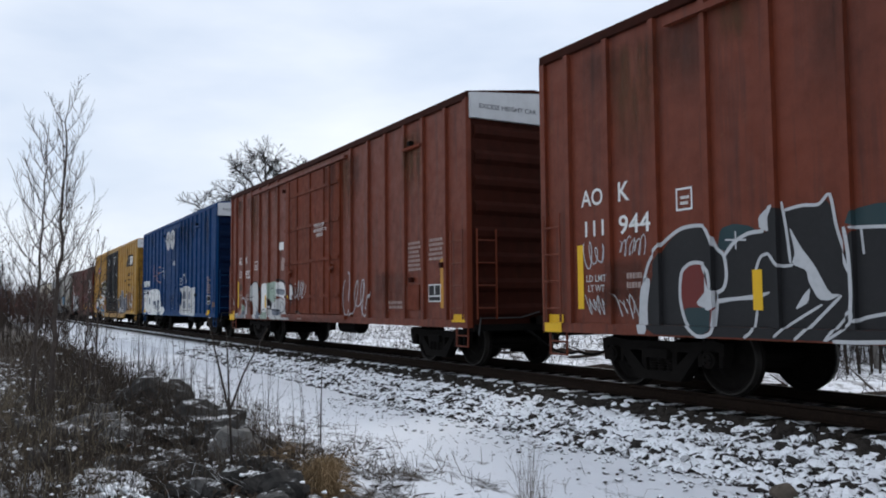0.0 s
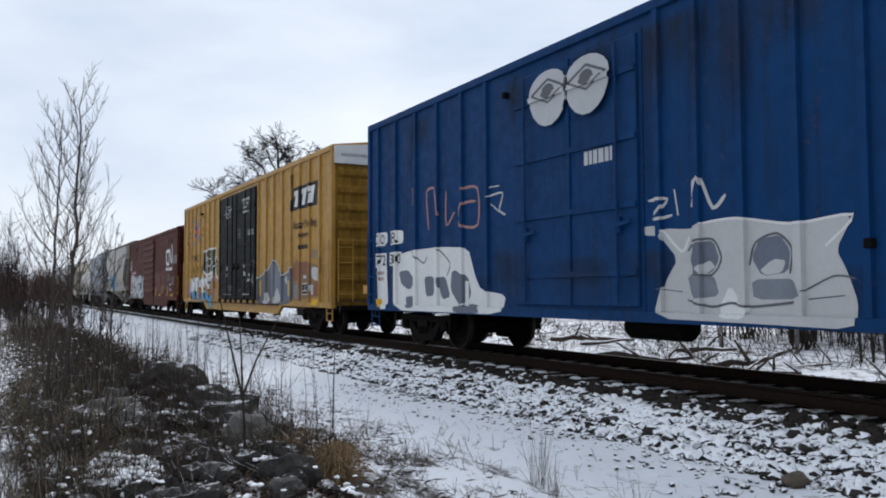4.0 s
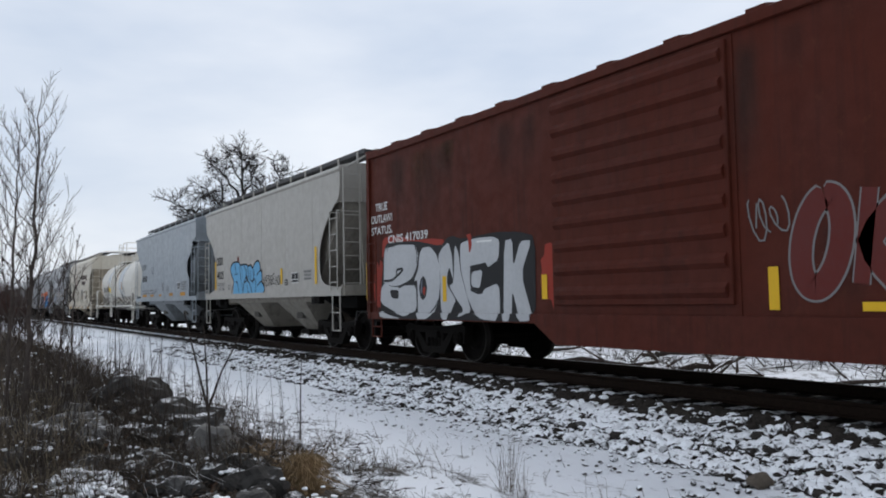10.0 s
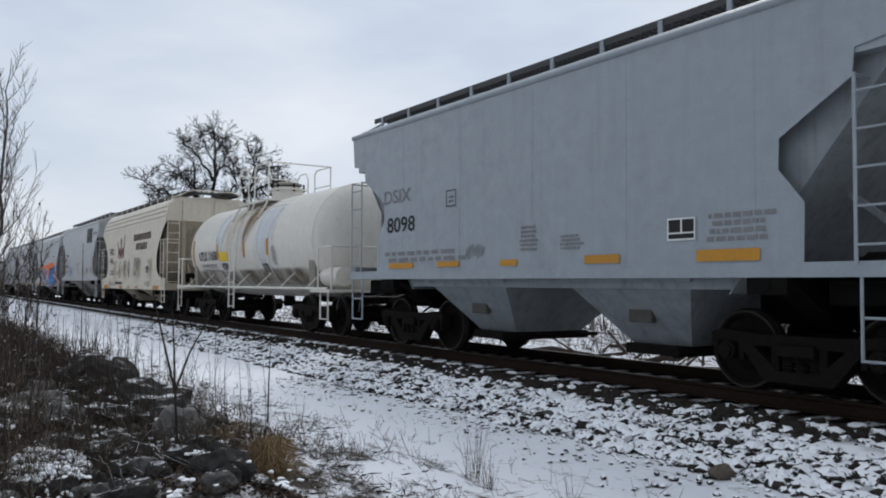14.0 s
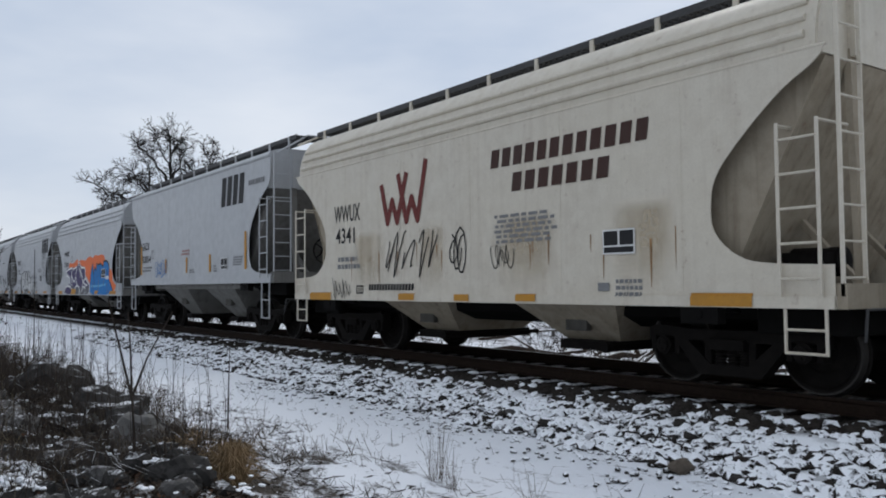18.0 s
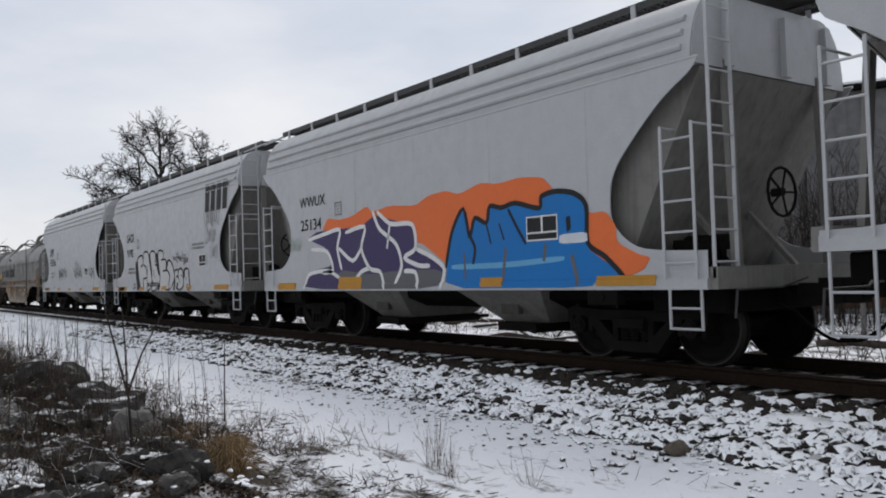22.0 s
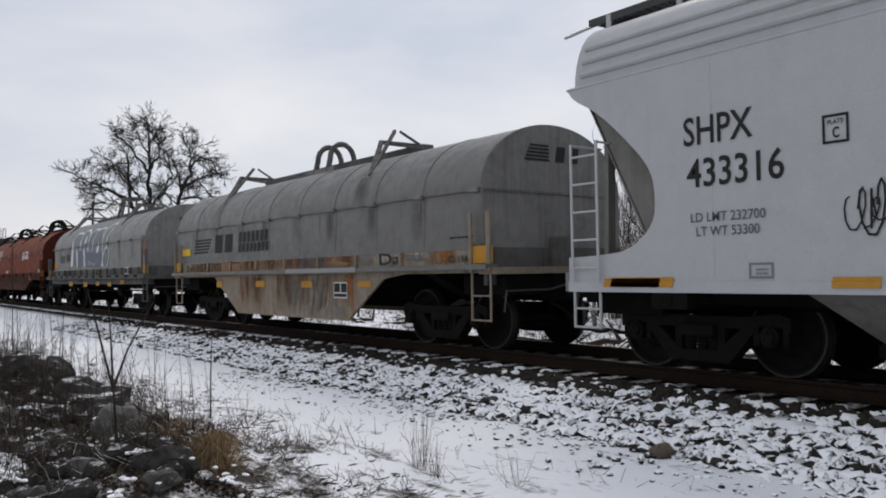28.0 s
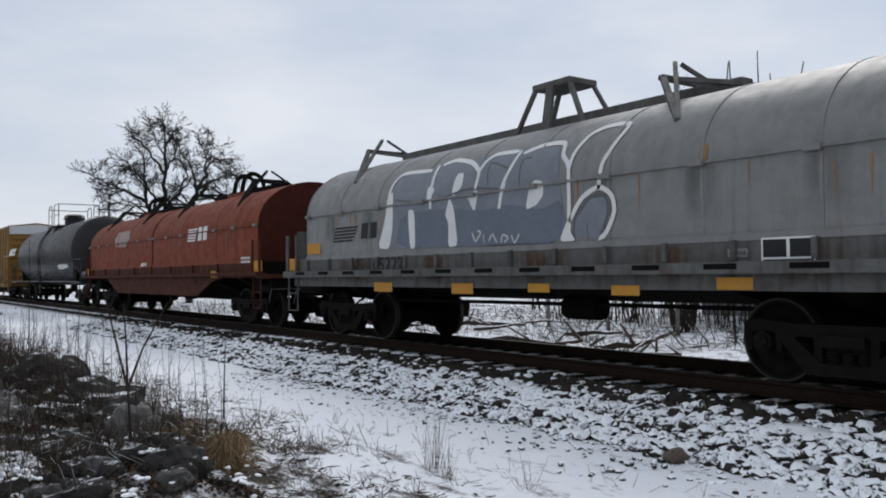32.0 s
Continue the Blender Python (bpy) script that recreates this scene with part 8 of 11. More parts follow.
    def eyes(self, x, z, w, h, color):
        b, d = Buf(), Buf()
        for k in (0, 1):
            cx, cz = x + w * (0.27 + 0.46 * k), z + h * 0.62
            ring = [(cx + w * 0.25 * math.cos(a * 0.3491), cz + h * (0.36 if math.sin(a * 0.3491) > 0 else 0.6) * math.sin(a * 0.3491)) for a in range(18)]
            patch(b, ring)
            patch(d, [(cx + w * 0.08 * math.cos(a * 0.628), cz + h * 0.13 * math.sin(a * 0.628)) for a in range(10)])
            stroke(d, [(cx - w * 0.21, cz), (cx, cz + h * 0.2), (cx + w * 0.21, cz)], 0.04)
            stroke(d, [(cx - w * 0.21, cz), (cx, cz - h * 0.2), (cx + w * 0.21, cz)], 0.03)
        self.lay("painted_eye", b, color, 0.075)
        self.lay("painted_pupil", d, "m_grey", 0.079)

    def slant_panel(self, x, z, w, h, color):
        self.lay("logo_panel", patch(Buf(), [(x, z), (x + w * 0.97, z), (x + w, z + h), (x + w * 0.03, z + h)]), color, 0.005)
        b = Buf()
        for k in range(3):
            px = x + w * (0.1 + 0.3 * k)
            patch(b, [(px, z + h * 0.15), (px + w * 0.12, z + h * 0.15), (px + w * 0.2, z + h * 0.85), (px + w * 0.08, z + h * 0.85)])
            patch(b, [(px - w * 0.01, z + h * 0.62), (px + w * 0.05, z + h * 0.62), (px + w * 0.075, z + h * 0.85), (px + w * 0.01, z + h * 0.85)])
        self.lay("logo_shape", b, "m_white", 0.009)

    def cross(self, x, z, w, h, color):
        """The blue and orange crossed arrows."""
        for c, pts, lift in ((color, [(0.06, 0.93), (0.5, 0.55), (0.5, 0.5), (0.1, 0.02)], 0.006), ("m_orange", [(0.02, 0.68), (0.42, 0.5), (0.05, 0.25)], 0.008), (color, [(0.62, 0.65), (0.95, 0.97)], 0.006), ("m_orange", [(0.65, 0.52), (0.97, 0.8)], 0.008), ("m_orange", [(0.68, 0.45), (0.98, 0.25)], 0.008), (color, [(0.62, 0.36), (0.92, 0.08)], 0.006)):
            self.lay("logo_shape", stroke(Buf(), [(x + w * u, z + h * v) for u, v in pts], 0.17, 0.0, False), c, lift)

    def bent_line(self, x, z, w, h, color):
        """A broad white line that bends along, as a plain shape."""
        pts = [(0.42, 0.78), (0.12, 0.78), (0.07, 0.7), (0.07, 0.2), (0.13, 0.1), (0.42, 0.1), (0.47, 0.18), (0.47, 0.72), (0.53, 0.82), (0.6, 0.74), (0.82, 0.2), (0.9, 0.18), (0.93, 0.3), (0.93, 1.0)]
        self.lay("logo_shape", stroke(Buf(), [(x + w * u, z + h * v) for u, v in pts], 0.16), color, 0.008)

    def zigzag(self, x, z, w, h, color):
        b = Buf()
        for pts in ([(0.03, 0.72), (0.17, 0.05), (0.27, 0.42), (0.38, 0.05), (0.58, 0.85)], [(0.4, 0.85), (0.57, 0.05), (0.68, 0.42), (0.8, 0.05), (0.97, 1.0)]):
            stroke(b, [(x + w * u, z + h * v) for u, v in pts], 0.12, 0.0, False)
        self.lay("logo_shape", b, color, 0.008)

    def blocks(self, x, z, w, h, n, color):
        """A name as plain leaning blocks, one for a letter."""
        s = w / n
        for k in range(n):
            b = Buf()
            p, q = x + s * k, s * (1.2 if n < 6 else 1.15)
            e = h * 0.14
            patch(b, [(p, z), (p + q * 0.62, z), (p + q * 0.62 + e, z + h), (p + e, z + h)])
            self.lay("name_block", b, color, 0.008)

    def mane(self, x, z, w, h, color):
        b = Buf()
        for k in range(5):
            p = z + h * k / 5
            patch(b, [(x + w * 0.02 * k, p), (x + w * (0.75 + 0.05 * k), p), (x + w * (0.77 + 0.05 * k), p + h * 0.12), (x + w * 0.02 * k, p + h * 0.12)])
        self.lay("logo_stripes", b, color, 0.008)


def tank_skin(r, axis):
    return lambda x, z: (max(0.01, r * r - (z - axis) ** 2)) ** 0.5


ribs_1 = ribbed(1.5, AOK_POSTS, doors=[(-2.0, 2.0, 0.95, 4.62, 4, 3)])
on_1, on_2 = Painter(car_1, *ribs_1, 0.76), Painter(car_2, *ribs_1, 0.76)
on_3 = Painter(car_3, *ribbed(1.5, blue_posts, doors=[(-1.6, 1.32, 0.95, 4.62, 4, 1)]), 0.76)
on_4 = Painter(car_4, *ribbed(1.5, ttx_posts, doors=[(-2.5, -0.07, 0.95, 4.65, 3, 1), (-0.05, 2.38, 0.95, 4.65, 3, 1)]), 0.76)
on_5 = Painter(car_5, *ribbed(1.5, [], sill=0.92), 0.79)
on_6, on_7, on_10 = (Painter(c, flat_skin(1.6)) for c in (car_6, car_7, car_10))
on_9, on_11, on_12, on_13 = (Painter(c, lambda x, z: 1.6 if z > 1.05 else 1.62, (), (1.049, 1.051)) for c in (car_9, car_11, car_12, car_13))
levels = [0.6 + 0.12 * k for k in range(30)]
on_8 = Painter(car_8, tank_skin(1.38, 2.22), (), levels)
on_14, on_15, on_16 = (Painter(c, lambda x, z, s=c[2]: s(x, z) if z > 1.62 else 1.485, (), levels + [1.618, 1.622]) for c in (car_14, car_15, car_16))
on_17 = Painter(car_17, tank_skin(1.5, 2.4), (), levels)


def end_text(made, x, y, z, w, h, words, color):
    """Lettering on the leading end of a car."""
    v, f, (a, b, c, d) = glyphs(words, 0.01)
    put = [(x, y + (px - a) / (b - a) * w, z + (py - c) / (d - c) * h) for px, py, _ in v]
    part("lettering", Buf().add(put, f), color, made[0])


def end_bars(made, x, y, z, w, h, rows, color, seed):
    t = bars(Buf(), y, z, w, h, rows, random.Random(seed), 0.5)
    part("small_print", Buf().add([(x, p[0], p[2]) for p in t.v], t.f), color, made[0])


for made, top in ((car_2, 4.92), (car_3, 4.92), (car_4, 4.88)):
    end_text(made, made[1] + 0.086, -1.3, top - 0.24, 1.25, 0.085, "EXCESS HEIGHT CAR", "m_grey")
    for k, (ez, rows) in enumerate(((3.75, 3), (3.1, 3), (2.45, 3))):
        end_bars(made, made[1] + 0.078, 0.1, ez, 0.7 + 0.15 * k, 0.24, rows, "m_dim", 5 + k)
for k in range(2):
    part("name_block", Buf().box(6.41, 6.418, -0.42 + k * 0.42, -0.34 + k * 0.42, 2.72, 3.05).box(6.41, 6.418, -0.34 + k * 0.42, -0.12 + k * 0.42, 2.97, 3.05).box(6.41, 6.418, -0.18 + k * 0.42, -0.1 + k * 0.42, 2.72, 2.97), "m_black", car_15[0])
for k in range(5):
    part("logo_stripe", Buf().box(6.364, 6.372, -0.62 + 0.03 * k, -0.12, 2.88 + 0.055 * k, 2.91 + 0.055 * k), "m_black", car_14[0])
for k in range(2):
    part("name_block", Buf().prism([(0.02 + 0.3 * k, 2.88), (0.2 + 0.3 * k, 2.88), (0.24 + 0.3 * k, 3.12), (0.06 + 0.3 * k, 3.12)], 6.364, 6.372, "x"), "m_black", car_14[0])
part("end_seam", Buf().box(6.36, 6.39, -1.44, 1.44, 2.38, 2.41), "coil_grey", car_14[0])
end_bars(car_14, 6.367, -0.3, 1.95, 0.7, 0.12, 2, "m_faint", 5)
end_bars(car_15, 6.415, 0.1, 1.75, 1.1, 0.5, 4, "m_faint", 3)
end_bars(car_9, car_9[1] - 0.235, 0.2, 3.95, 0.6, 0.2, 2, "m_faint", 4)
on_5.smear(-7.95, 0.8, 1.0, 1.5, "m_red")

# ---- what is painted on the cars: x, z, width and height on the side, then words or colours ----
on_1.text(-7.0, 2.54, 0.47, 0.24, 'AO', 'm_white')
on_1.text(-6.21, 2.54, 0.22, 0.26, 'K', 'm_white')
on_1.text(-6.92, 2.11, 0.4, 0.22, '111', 'm_white')
on_1.text(-6.21, 2.09, 0.6, 0.26, '944', 'm_white')
on_1.plate(-5.15, 2.3, 0.27, 0.28, 'm_white')
on_1.strip(-7.1, 1.09, 0.13, 0.91, 'm_yellow')
on_1.strip(-4.02, 1.08, 0.13, 0.45, 'm_yellow')
on_1.lines(-6.91, 1.33, 0.42, 0.28, 'LD LMT|LT WT', 'm_pale')
on_1.small(-6.11, 1.37, 0.37, 0.25, 2, 'm_dim')
on_1.loops(-6.96, 1.68, 0.48, 0.34, 'm_silver', 3)
on_1.loops(-6.24, 1.8, 0.57, 0.24, 'm_silver', 4)
on_1.loops(-6.92, 1.02, 0.44, 0.24, 'm_silver', 5)
on_1.loops(-6.3, 0.98, 0.42, 0.28, 'm_silver', 6)
on_1.strip(-7.86, 0.75, 0.41, 0.26, 'm_yellow')
on_2.text(-6.97, 2.51, 0.43, 0.25, 'AO', 'm_white')
on_2.text(-6.2, 2.54, 0.22, 0.22, 'K', 'm_white')
on_2.text(-6.9, 2.07, 0.42, 0.25, '111', 'm_white')
on_2.text(-6.18, 2.05, 0.55, 0.26, '922', 'm_white')
on_2.plate(-5.18, 2.29, 0.31, 0.26, 'm_white')
on_2.strip(-7.09, 1.1, 0.13, 0.88, 'm_yellow')
on_2.lines(-6.92, 1.34, 0.44, 0.27, 'LD LMT|LT WT', 'm_pale')
on_2.small(-6.06, 1.35, 0.37, 0.23, 2, 'm_dim')
on_2.strip(-7.94, 0.7, 0.59, 0.3, 'm_yellow')
on_2.strip(-4.09, 1.1, 0.13, 0.38, 'm_yellow')
on_2.strip(-1.72, 1.35, 0.12, 0.45, 'm_yellow')
on_2.lines(0.3, 2.91, 0.88, 0.37, 'CLOSE AND LOCK|BOTH DOORS BEFORE|MOVING CAR', 'm_white')
on_2.strip(-2.7, 2.76, 0.38, 0.22, 'm_white')
on_2.smear(-2.62, 2.1, 0.55, 0.6, 'm_dim')
on_2.loops(-1.12, 1.35, 0.83, 0.5, 'm_silver', 9)
on_2.small(5.52, 1.84, 0.55, 0.61, 7, 'm_dim')
on_2.small(6.41, 2.01, 0.58, 0.45, 5, 'm_dim')
on_2.stencil(6.41, 1.22, 0.48, 0.33)
on_2.strip(6.88, 1.1, 0.13, 0.92, 'm_amber')
on_2.strip(7.36, 0.85, 0.47, 0.14, 'm_yellow')
on_2.loops(2.09, 0.93, 1.54, 0.94, 'm_silver', 10)
on_2.small(4.56, 1.09, 0.75, 0.19, 2, 'm_dim')
on_3.eyes(-1.11, 3.67, 2.03, 0.9, 'm_silver')
on_3.small(0.17, 2.97, 0.71, 0.33, 1, 'm_silver')
on_3.small(6.29, 1.65, 0.61, 0.66, 7, 'm_dim')
on_3.stencil(6.32, 1.23, 0.56, 0.34)
on_3.strip(7.21, 1.13, 0.41, 0.18, 'm_amber')
on_3.strip(6.4, 0.83, 0.43, 0.18, 'm_yellow')
on_3.strip(-3.35, 0.9, 0.13, 0.45, 'm_white')
on_3.label(-7.36, 2.17, 0.48, 0.29, 'CO', 'm_black', 'm_white')
on_3.label(-6.6, 2.17, 0.42, 0.3, 'ER', 'm_black', 'm_white')
on_3.label(-7.41, 1.7, 0.6, 0.31, '172', 'm_black', 'm_white')
on_3.label(-6.65, 1.72, 0.59, 0.29, '330', 'm_black', 'm_white')
on_3.small(-7.25, 1.41, 0.34, 0.25, 2, 'm_dim')
on_3.strip(-7.23, 0.83, 0.19, 0.17, 'm_yellow')
on_3.strip(-8.11, 1.12, 0.26, 0.19, 'm_amber')
on_4.slant_panel(6.09, 3.5, 2.2, 0.66, 'm_black')
on_4.text(6.27, 2.88, 1.91, 0.3, 'Railcar Pooling', 'm_black')
on_4.text(6.7, 2.64, 0.97, 0.22, 'Experts', 'm_black')
on_4.small(6.76, 2.36, 0.9, 0.2, 1, 'm_black')
on_4.small(7.74, 2.09, 0.69, 0.23, 3, 'm_faint')
on_4.stencil(7.03, 1.09, 0.5, 0.31)
on_4.strip(7.91, 0.8, 0.46, 0.16, 'm_yellow')
on_4.strip(2.82, 1.04, 0.13, 0.49, 'm_yellow')
on_4.strip(5.75, 1.05, 0.13, 0.45, 'm_yellow')
on_4.lines(-8.42, 3.52, 0.56, 0.37, 'next|load', 'm_black')
on_4.lines(-5.95, 3.48, 0.61, 0.42, 'any|road', 'm_black')
on_4.cross(-7.53, 3.16, 1.35, 1.17, 'm_blue')
on_4.text(-7.58, 2.46, 1.44, 0.29, 'TBOX', 'm_black')
on_4.text(-8.14, 2.0, 0.28, 0.3, '6', 'm_black')
on_4.text(-7.57, 1.99, 0.54, 0.31, '65', 'm_black')
on_4.text(-6.77, 1.99, 0.54, 0.28, '97', 'm_black')
on_4.text(-5.9, 2.0, 0.25, 0.27, '8', 'm_black')
on_4.loops(-8.46, 2.57, 0.56, 0.85, 'm_rust', 21)
on_4.strip(-5.94, 1.14, 0.13, 0.36, 'm_yellow')
on_4.strip(-8.33, 0.82, 0.44, 0.13, 'm_yellow')
on_4.smear(-3.96, 0.92, 0.88, 0.57, 'm_pink')
on_4.lines(-1.62, 3.86, 0.95, 0.5, 'IMPORTANT|CLOSE THIS DOOR|BEFORE CLOSING|MAIN DOOR', 'm_silver')
on_4.lines(0.77, 3.87, 0.98, 0.56, 'CLOSE AND LOCK|BOTH DOORS|BEFORE|MOVING CAR', 'm_white')
on_5.bent_line(4.83, 2.48, 1.81, 0.95, 'm_white')
on_5.small(4.85, 2.24, 1.8, 0.26, 1, 'm_white')
on_5.loops(6.71, 2.51, 1.3, 0.43, 'm_silver', 31)
on_5.word(2.07, 1.07, 2.69, 1.21, 'OKRA', 'm_cn', 'm_tarnish')
on_5.loops(4.82, 1.69, 1.45, 0.43, 'm_tarnish', 33)
on_5.brush('m_tarnish', 0.03, 2, [(4.95, 1.36), (5.6, 1.55), (6.4, 1.6), (6.15, 1.68)])
on_5.brush('m_tarnish', 0.03, 2, [(6.4, 1.6), (6.2, 1.5)])
on_5.loops(1.63, 1.76, 0.49, 0.42, 'm_tarnish', 34)
on_5.stencil(5.85, 1.23, 0.46, 0.32)
on_5.small(6.46, 1.55, 0.67, 0.38, 5, 'm_dim')
on_5.strip(1.83, 0.99, 0.13, 0.46, 'm_yellow')
on_5.strip(3.84, 1.09, 0.13, 0.45, 'm_yellow')
on_5.strip(5.35, 0.99, 0.11, 0.46, 'm_yellow')
on_5.strip(2.88, 0.98, 0.45, 0.09, 'm_yellow')
on_5.strip(6.25, 0.99, 0.46, 0.09, 'm_yellow')
on_5.strip(5.89, 0.89, 0.15, 0.1, 'm_rust')
on_5.small(4.82, 1.0, 0.71, 0.08, 1, 'm_dim')
on_5.strip(7.96, 1.02, 0.13, 0.91, 'm_yellow')
on_5.smear(-2.41, 0.6, 1.38, 1.66, 'm_red')
on_5.strip(-8.14, 1.18, 0.13, 0.77, 'm_yellow')
on_5.strip(-2.12, 1.14, 0.13, 0.36, 'm_yellow')
on_5.small(-1.03, 1.29, 1.76, 0.1, 1, 'm_dim')
on_5.text(-7.12, 2.29, 1.61, 0.16, 'CNIS 417039', 'm_white')
on_5.lines(-7.87, 2.5, 0.94, 0.72, 'TRUE|OUTLAW!|STATUS.', 'm_white')
on_6.text(-4.34, 2.36, 0.72, 0.27, 'DSIX', 'm_black')
on_6.text(-4.27, 1.92, 0.71, 0.25, '4035', 'm_black')
on_6.lines(-4.26, 1.55, 0.83, 0.3, 'LD LMT 232700|LT WT 53300', 'm_grey')
on_6.plate(-3.1, 1.57, 0.26, 0.14, 'm_faint')
on_6.strip(-4.52, 1.57, 0.13, 0.92, 'm_yellow')
on_6.scrawl(0.33, 1.62, 1.55, 0.28, 'HEDGEHOG', 0.032, 'm_black')
on_6.strip(1.77, 1.62, 0.13, 0.42, 'm_yellow')
on_6.stencil(2.6, 1.63, 0.46, 0.27)
on_6.small(2.05, 1.59, 0.27, 0.17, 3, 'm_black')
on_6.small(3.42, 1.69, 0.5, 0.27, 3, 'm_faint')
on_6.smear(-2.18, 2.38, 0.38, 0.23, 'm_maroon')
on_6.strip(4.16, 1.57, 0.13, 0.89, 'm_yellow')
on_7.text(-4.19, 2.67, 0.98, 0.25, 'DSIX', 'm_faint')
on_7.text(-4.07, 2.13, 1.0, 0.28, '8098', 'm_black')
on_7.stencil(2.73, 1.71, 0.41, 0.26)
on_7.small(3.29, 1.68, 0.84, 0.34, 4, 'm_faint')
on_7.small(-4.19, 1.59, 2.54, 0.23, 2, 'm_faint')
on_7.strip(-3.99, 1.47, 0.88, 0.1, 'm_amber')
on_7.strip(-2.32, 1.48, 0.67, 0.09, 'm_amber')
on_7.strip(-0.54, 1.47, 0.41, 0.09, 'm_amber')
on_7.strip(1.31, 1.47, 0.64, 0.11, 'm_amber')
on_7.strip(3.15, 1.46, 0.83, 0.13, 'm_amber')
on_8.lay('lettering', lettered(Buf(), 'UTLX 11650', -4.0, 1.87, 1.77, 0.29, 0.03), 'm_black', 0.008)
on_8.text(-3.99, 1.66, 1.63, 0.11, 'LD LMT 204700 LB 92 850 KG', 'm_grey')
on_8.text(-3.91, 1.52, 1.61, 0.11, 'LT WT 58300 LB 26 450 KG', 'm_grey')
on_8.strip(-1.99, 1.83, 0.76, 0.27, 'm_yellow2')
on_8.small(-1.78, 1.87, 0.39, 0.17, 2, 'm_faint')
on_8.placard(-1.91, 1.59, 0.57, 0.18, 'm_black')
on_8.small(-1.77, 1.36, 0.81, 0.16, 3, 'm_faint')
on_8.strip(-4.69, 1.7, 0.13, 0.84, 'm_amber')
on_8.strip(-2.19, 1.89, 0.13, 0.45, 'm_amber')
on_8.strip(0.14, 1.9, 0.13, 0.44, 'm_amber')
on_8.strip(1.94, 1.92, 0.13, 0.43, 'm_amber')
on_8.placard(1.43, 1.5, 0.42, 0.21, 'm_black')
on_8.small(2.25, 1.68, 0.33, 0.47, 8, 'm_faint')
on_9.text(-4.06, 2.38, 0.98, 0.31, 'WWUX', 'm_black')
on_9.text(-4.0, 1.98, 0.72, 0.29, '4341', 'm_black')
on_9.small(-3.97, 1.51, 0.9, 0.27, 2, 'm_faint')
on_9.zigzag(-2.38, 2.21, 1.47, 1.01, 'm_maroon')
on_9.loops(-2.29, 1.39, 1.69, 0.69, 'm_black', 41)
on_9.loops(-0.29, 1.4, 0.37, 0.61, 'm_black', 42)
on_9.plate(-3.22, 1.05, 0.25, 0.15, 'm_black')
on_9.loops(-4.14, 0.96, 0.81, 0.35, 'm_black', 43)
on_9.blocks(-2.78, 1.11, 1.47, 0.11, 16, 'm_black')
on_9.strip(-5.06, 0.93, 0.89, 0.14, 'm_amber')
on_9.strip(-1.76, 0.95, 0.47, 0.11, 'm_amber')
on_9.strip(-0.19, 0.95, 0.37, 0.1, 'm_amber')
on_9.blocks(0.7, 2.85, 2.95, 0.26, 12, 'm_umber')
on_9.blocks(1.16, 2.48, 1.88, 0.26, 7, 'm_umber')
on_9.small(0.77, 1.77, 1.28, 0.43, 6, 'm_faint')
on_9.stencil(2.87, 1.54, 0.51, 0.3)
on_9.loops(0.69, 1.44, 0.53, 0.3, 'm_black', 44)
on_9.strip(1.24, 0.96, 0.41, 0.1, 'm_amber')
on_9.strip(4.16, 0.94, 0.76, 0.14, 'm_amber')
on_9.small(3.06, 1.04, 0.48, 0.23, 3, 'm_faint')
on_9.strip(2.78, 1.1, 0.19, 0.1, 'm_faint')
on_10.text(-4.38, 2.37, 0.78, 0.24, 'GACX', 'm_black')
on_10.text(-4.34, 1.97, 0.89, 0.22, '53054', 'm_black')
on_10.small(-4.28, 1.7, 0.93, 0.18, 2, 'm_faint')
on_10.plate(-3.36, 2.08, 0.24, 0.26, 'm_faint', ('PLATE', 'C'))
on_10.strip(-4.5, 1.6, 0.13, 0.9, 'm_amber')
on_10.blocks(2.59, 3.18, 1.54, 0.72, 4, 'm_black')
on_10.loops(-2.98, 1.52, 1.15, 0.48, 'm_blue', 51)
on_10.strip(-1.97, 1.63, 0.13, 0.39, 'm_amber')
on_10.strip(-0.09, 1.6, 0.13, 0.42, 'm_amber')
on_10.strip(1.75, 1.59, 0.13, 0.45, 'm_amber')
on_10.strip(4.14, 1.61, 0.13, 0.89, 'm_amber')
on_10.stencil(2.6, 1.63, 0.44, 0.29)
on_10.small(-0.51, 2.09, 0.76, 0.18, 2, 'm_pink')
on_10.small(3.37, 1.71, 0.66, 0.24, 4, 'm_faint')
on_10.small(0.21, 1.59, 0.38, 0.12, 2, 'm_faint')
on_10.small(2.04, 1.59, 0.27, 0.19, 3, 'm_faint')
on_10.small(4.35, 3.55, 0.87, 0.2, 1, 'm_faint')
on_10.strip(2.5, 1.35, 0.25, 0.07, 'm_black')
on_11.text(-3.93, 2.58, 1.09, 0.2, 'WWUX', 'm_black')
on_11.text(-3.9, 2.12, 0.88, 0.22, '25134', 'm_black')
on_11.stencil(2.88, 1.58, 0.6, 0.33)
on_11.strip(-2.37, 0.96, 0.84, 0.22, 'm_amber')
on_11.strip(1.86, 0.98, 0.48, 0.13, 'm_amber')
on_11.strip(4.13, 0.98, 0.91, 0.12, 'm_amber')
on_11.plate(-2.47, 2.33, 0.26, 0.25, 'm_faint', ('PLATE', 'C'))
on_11.strip(-5.01, 0.96, 0.83, 0.13, 'm_amber')
on_11.loops(-4.4, 1.74, 0.52, 0.24, 'm_green', 61)
on_12.text(-3.92, 2.49, 0.85, 0.28, 'GACX', 'm_black')
on_12.text(-3.89, 2.02, 0.7, 0.26, '9192', 'm_black')
on_12.plate(-2.77, 2.27, 0.25, 0.28, 'm_faint', ('PLATE', 'C'))
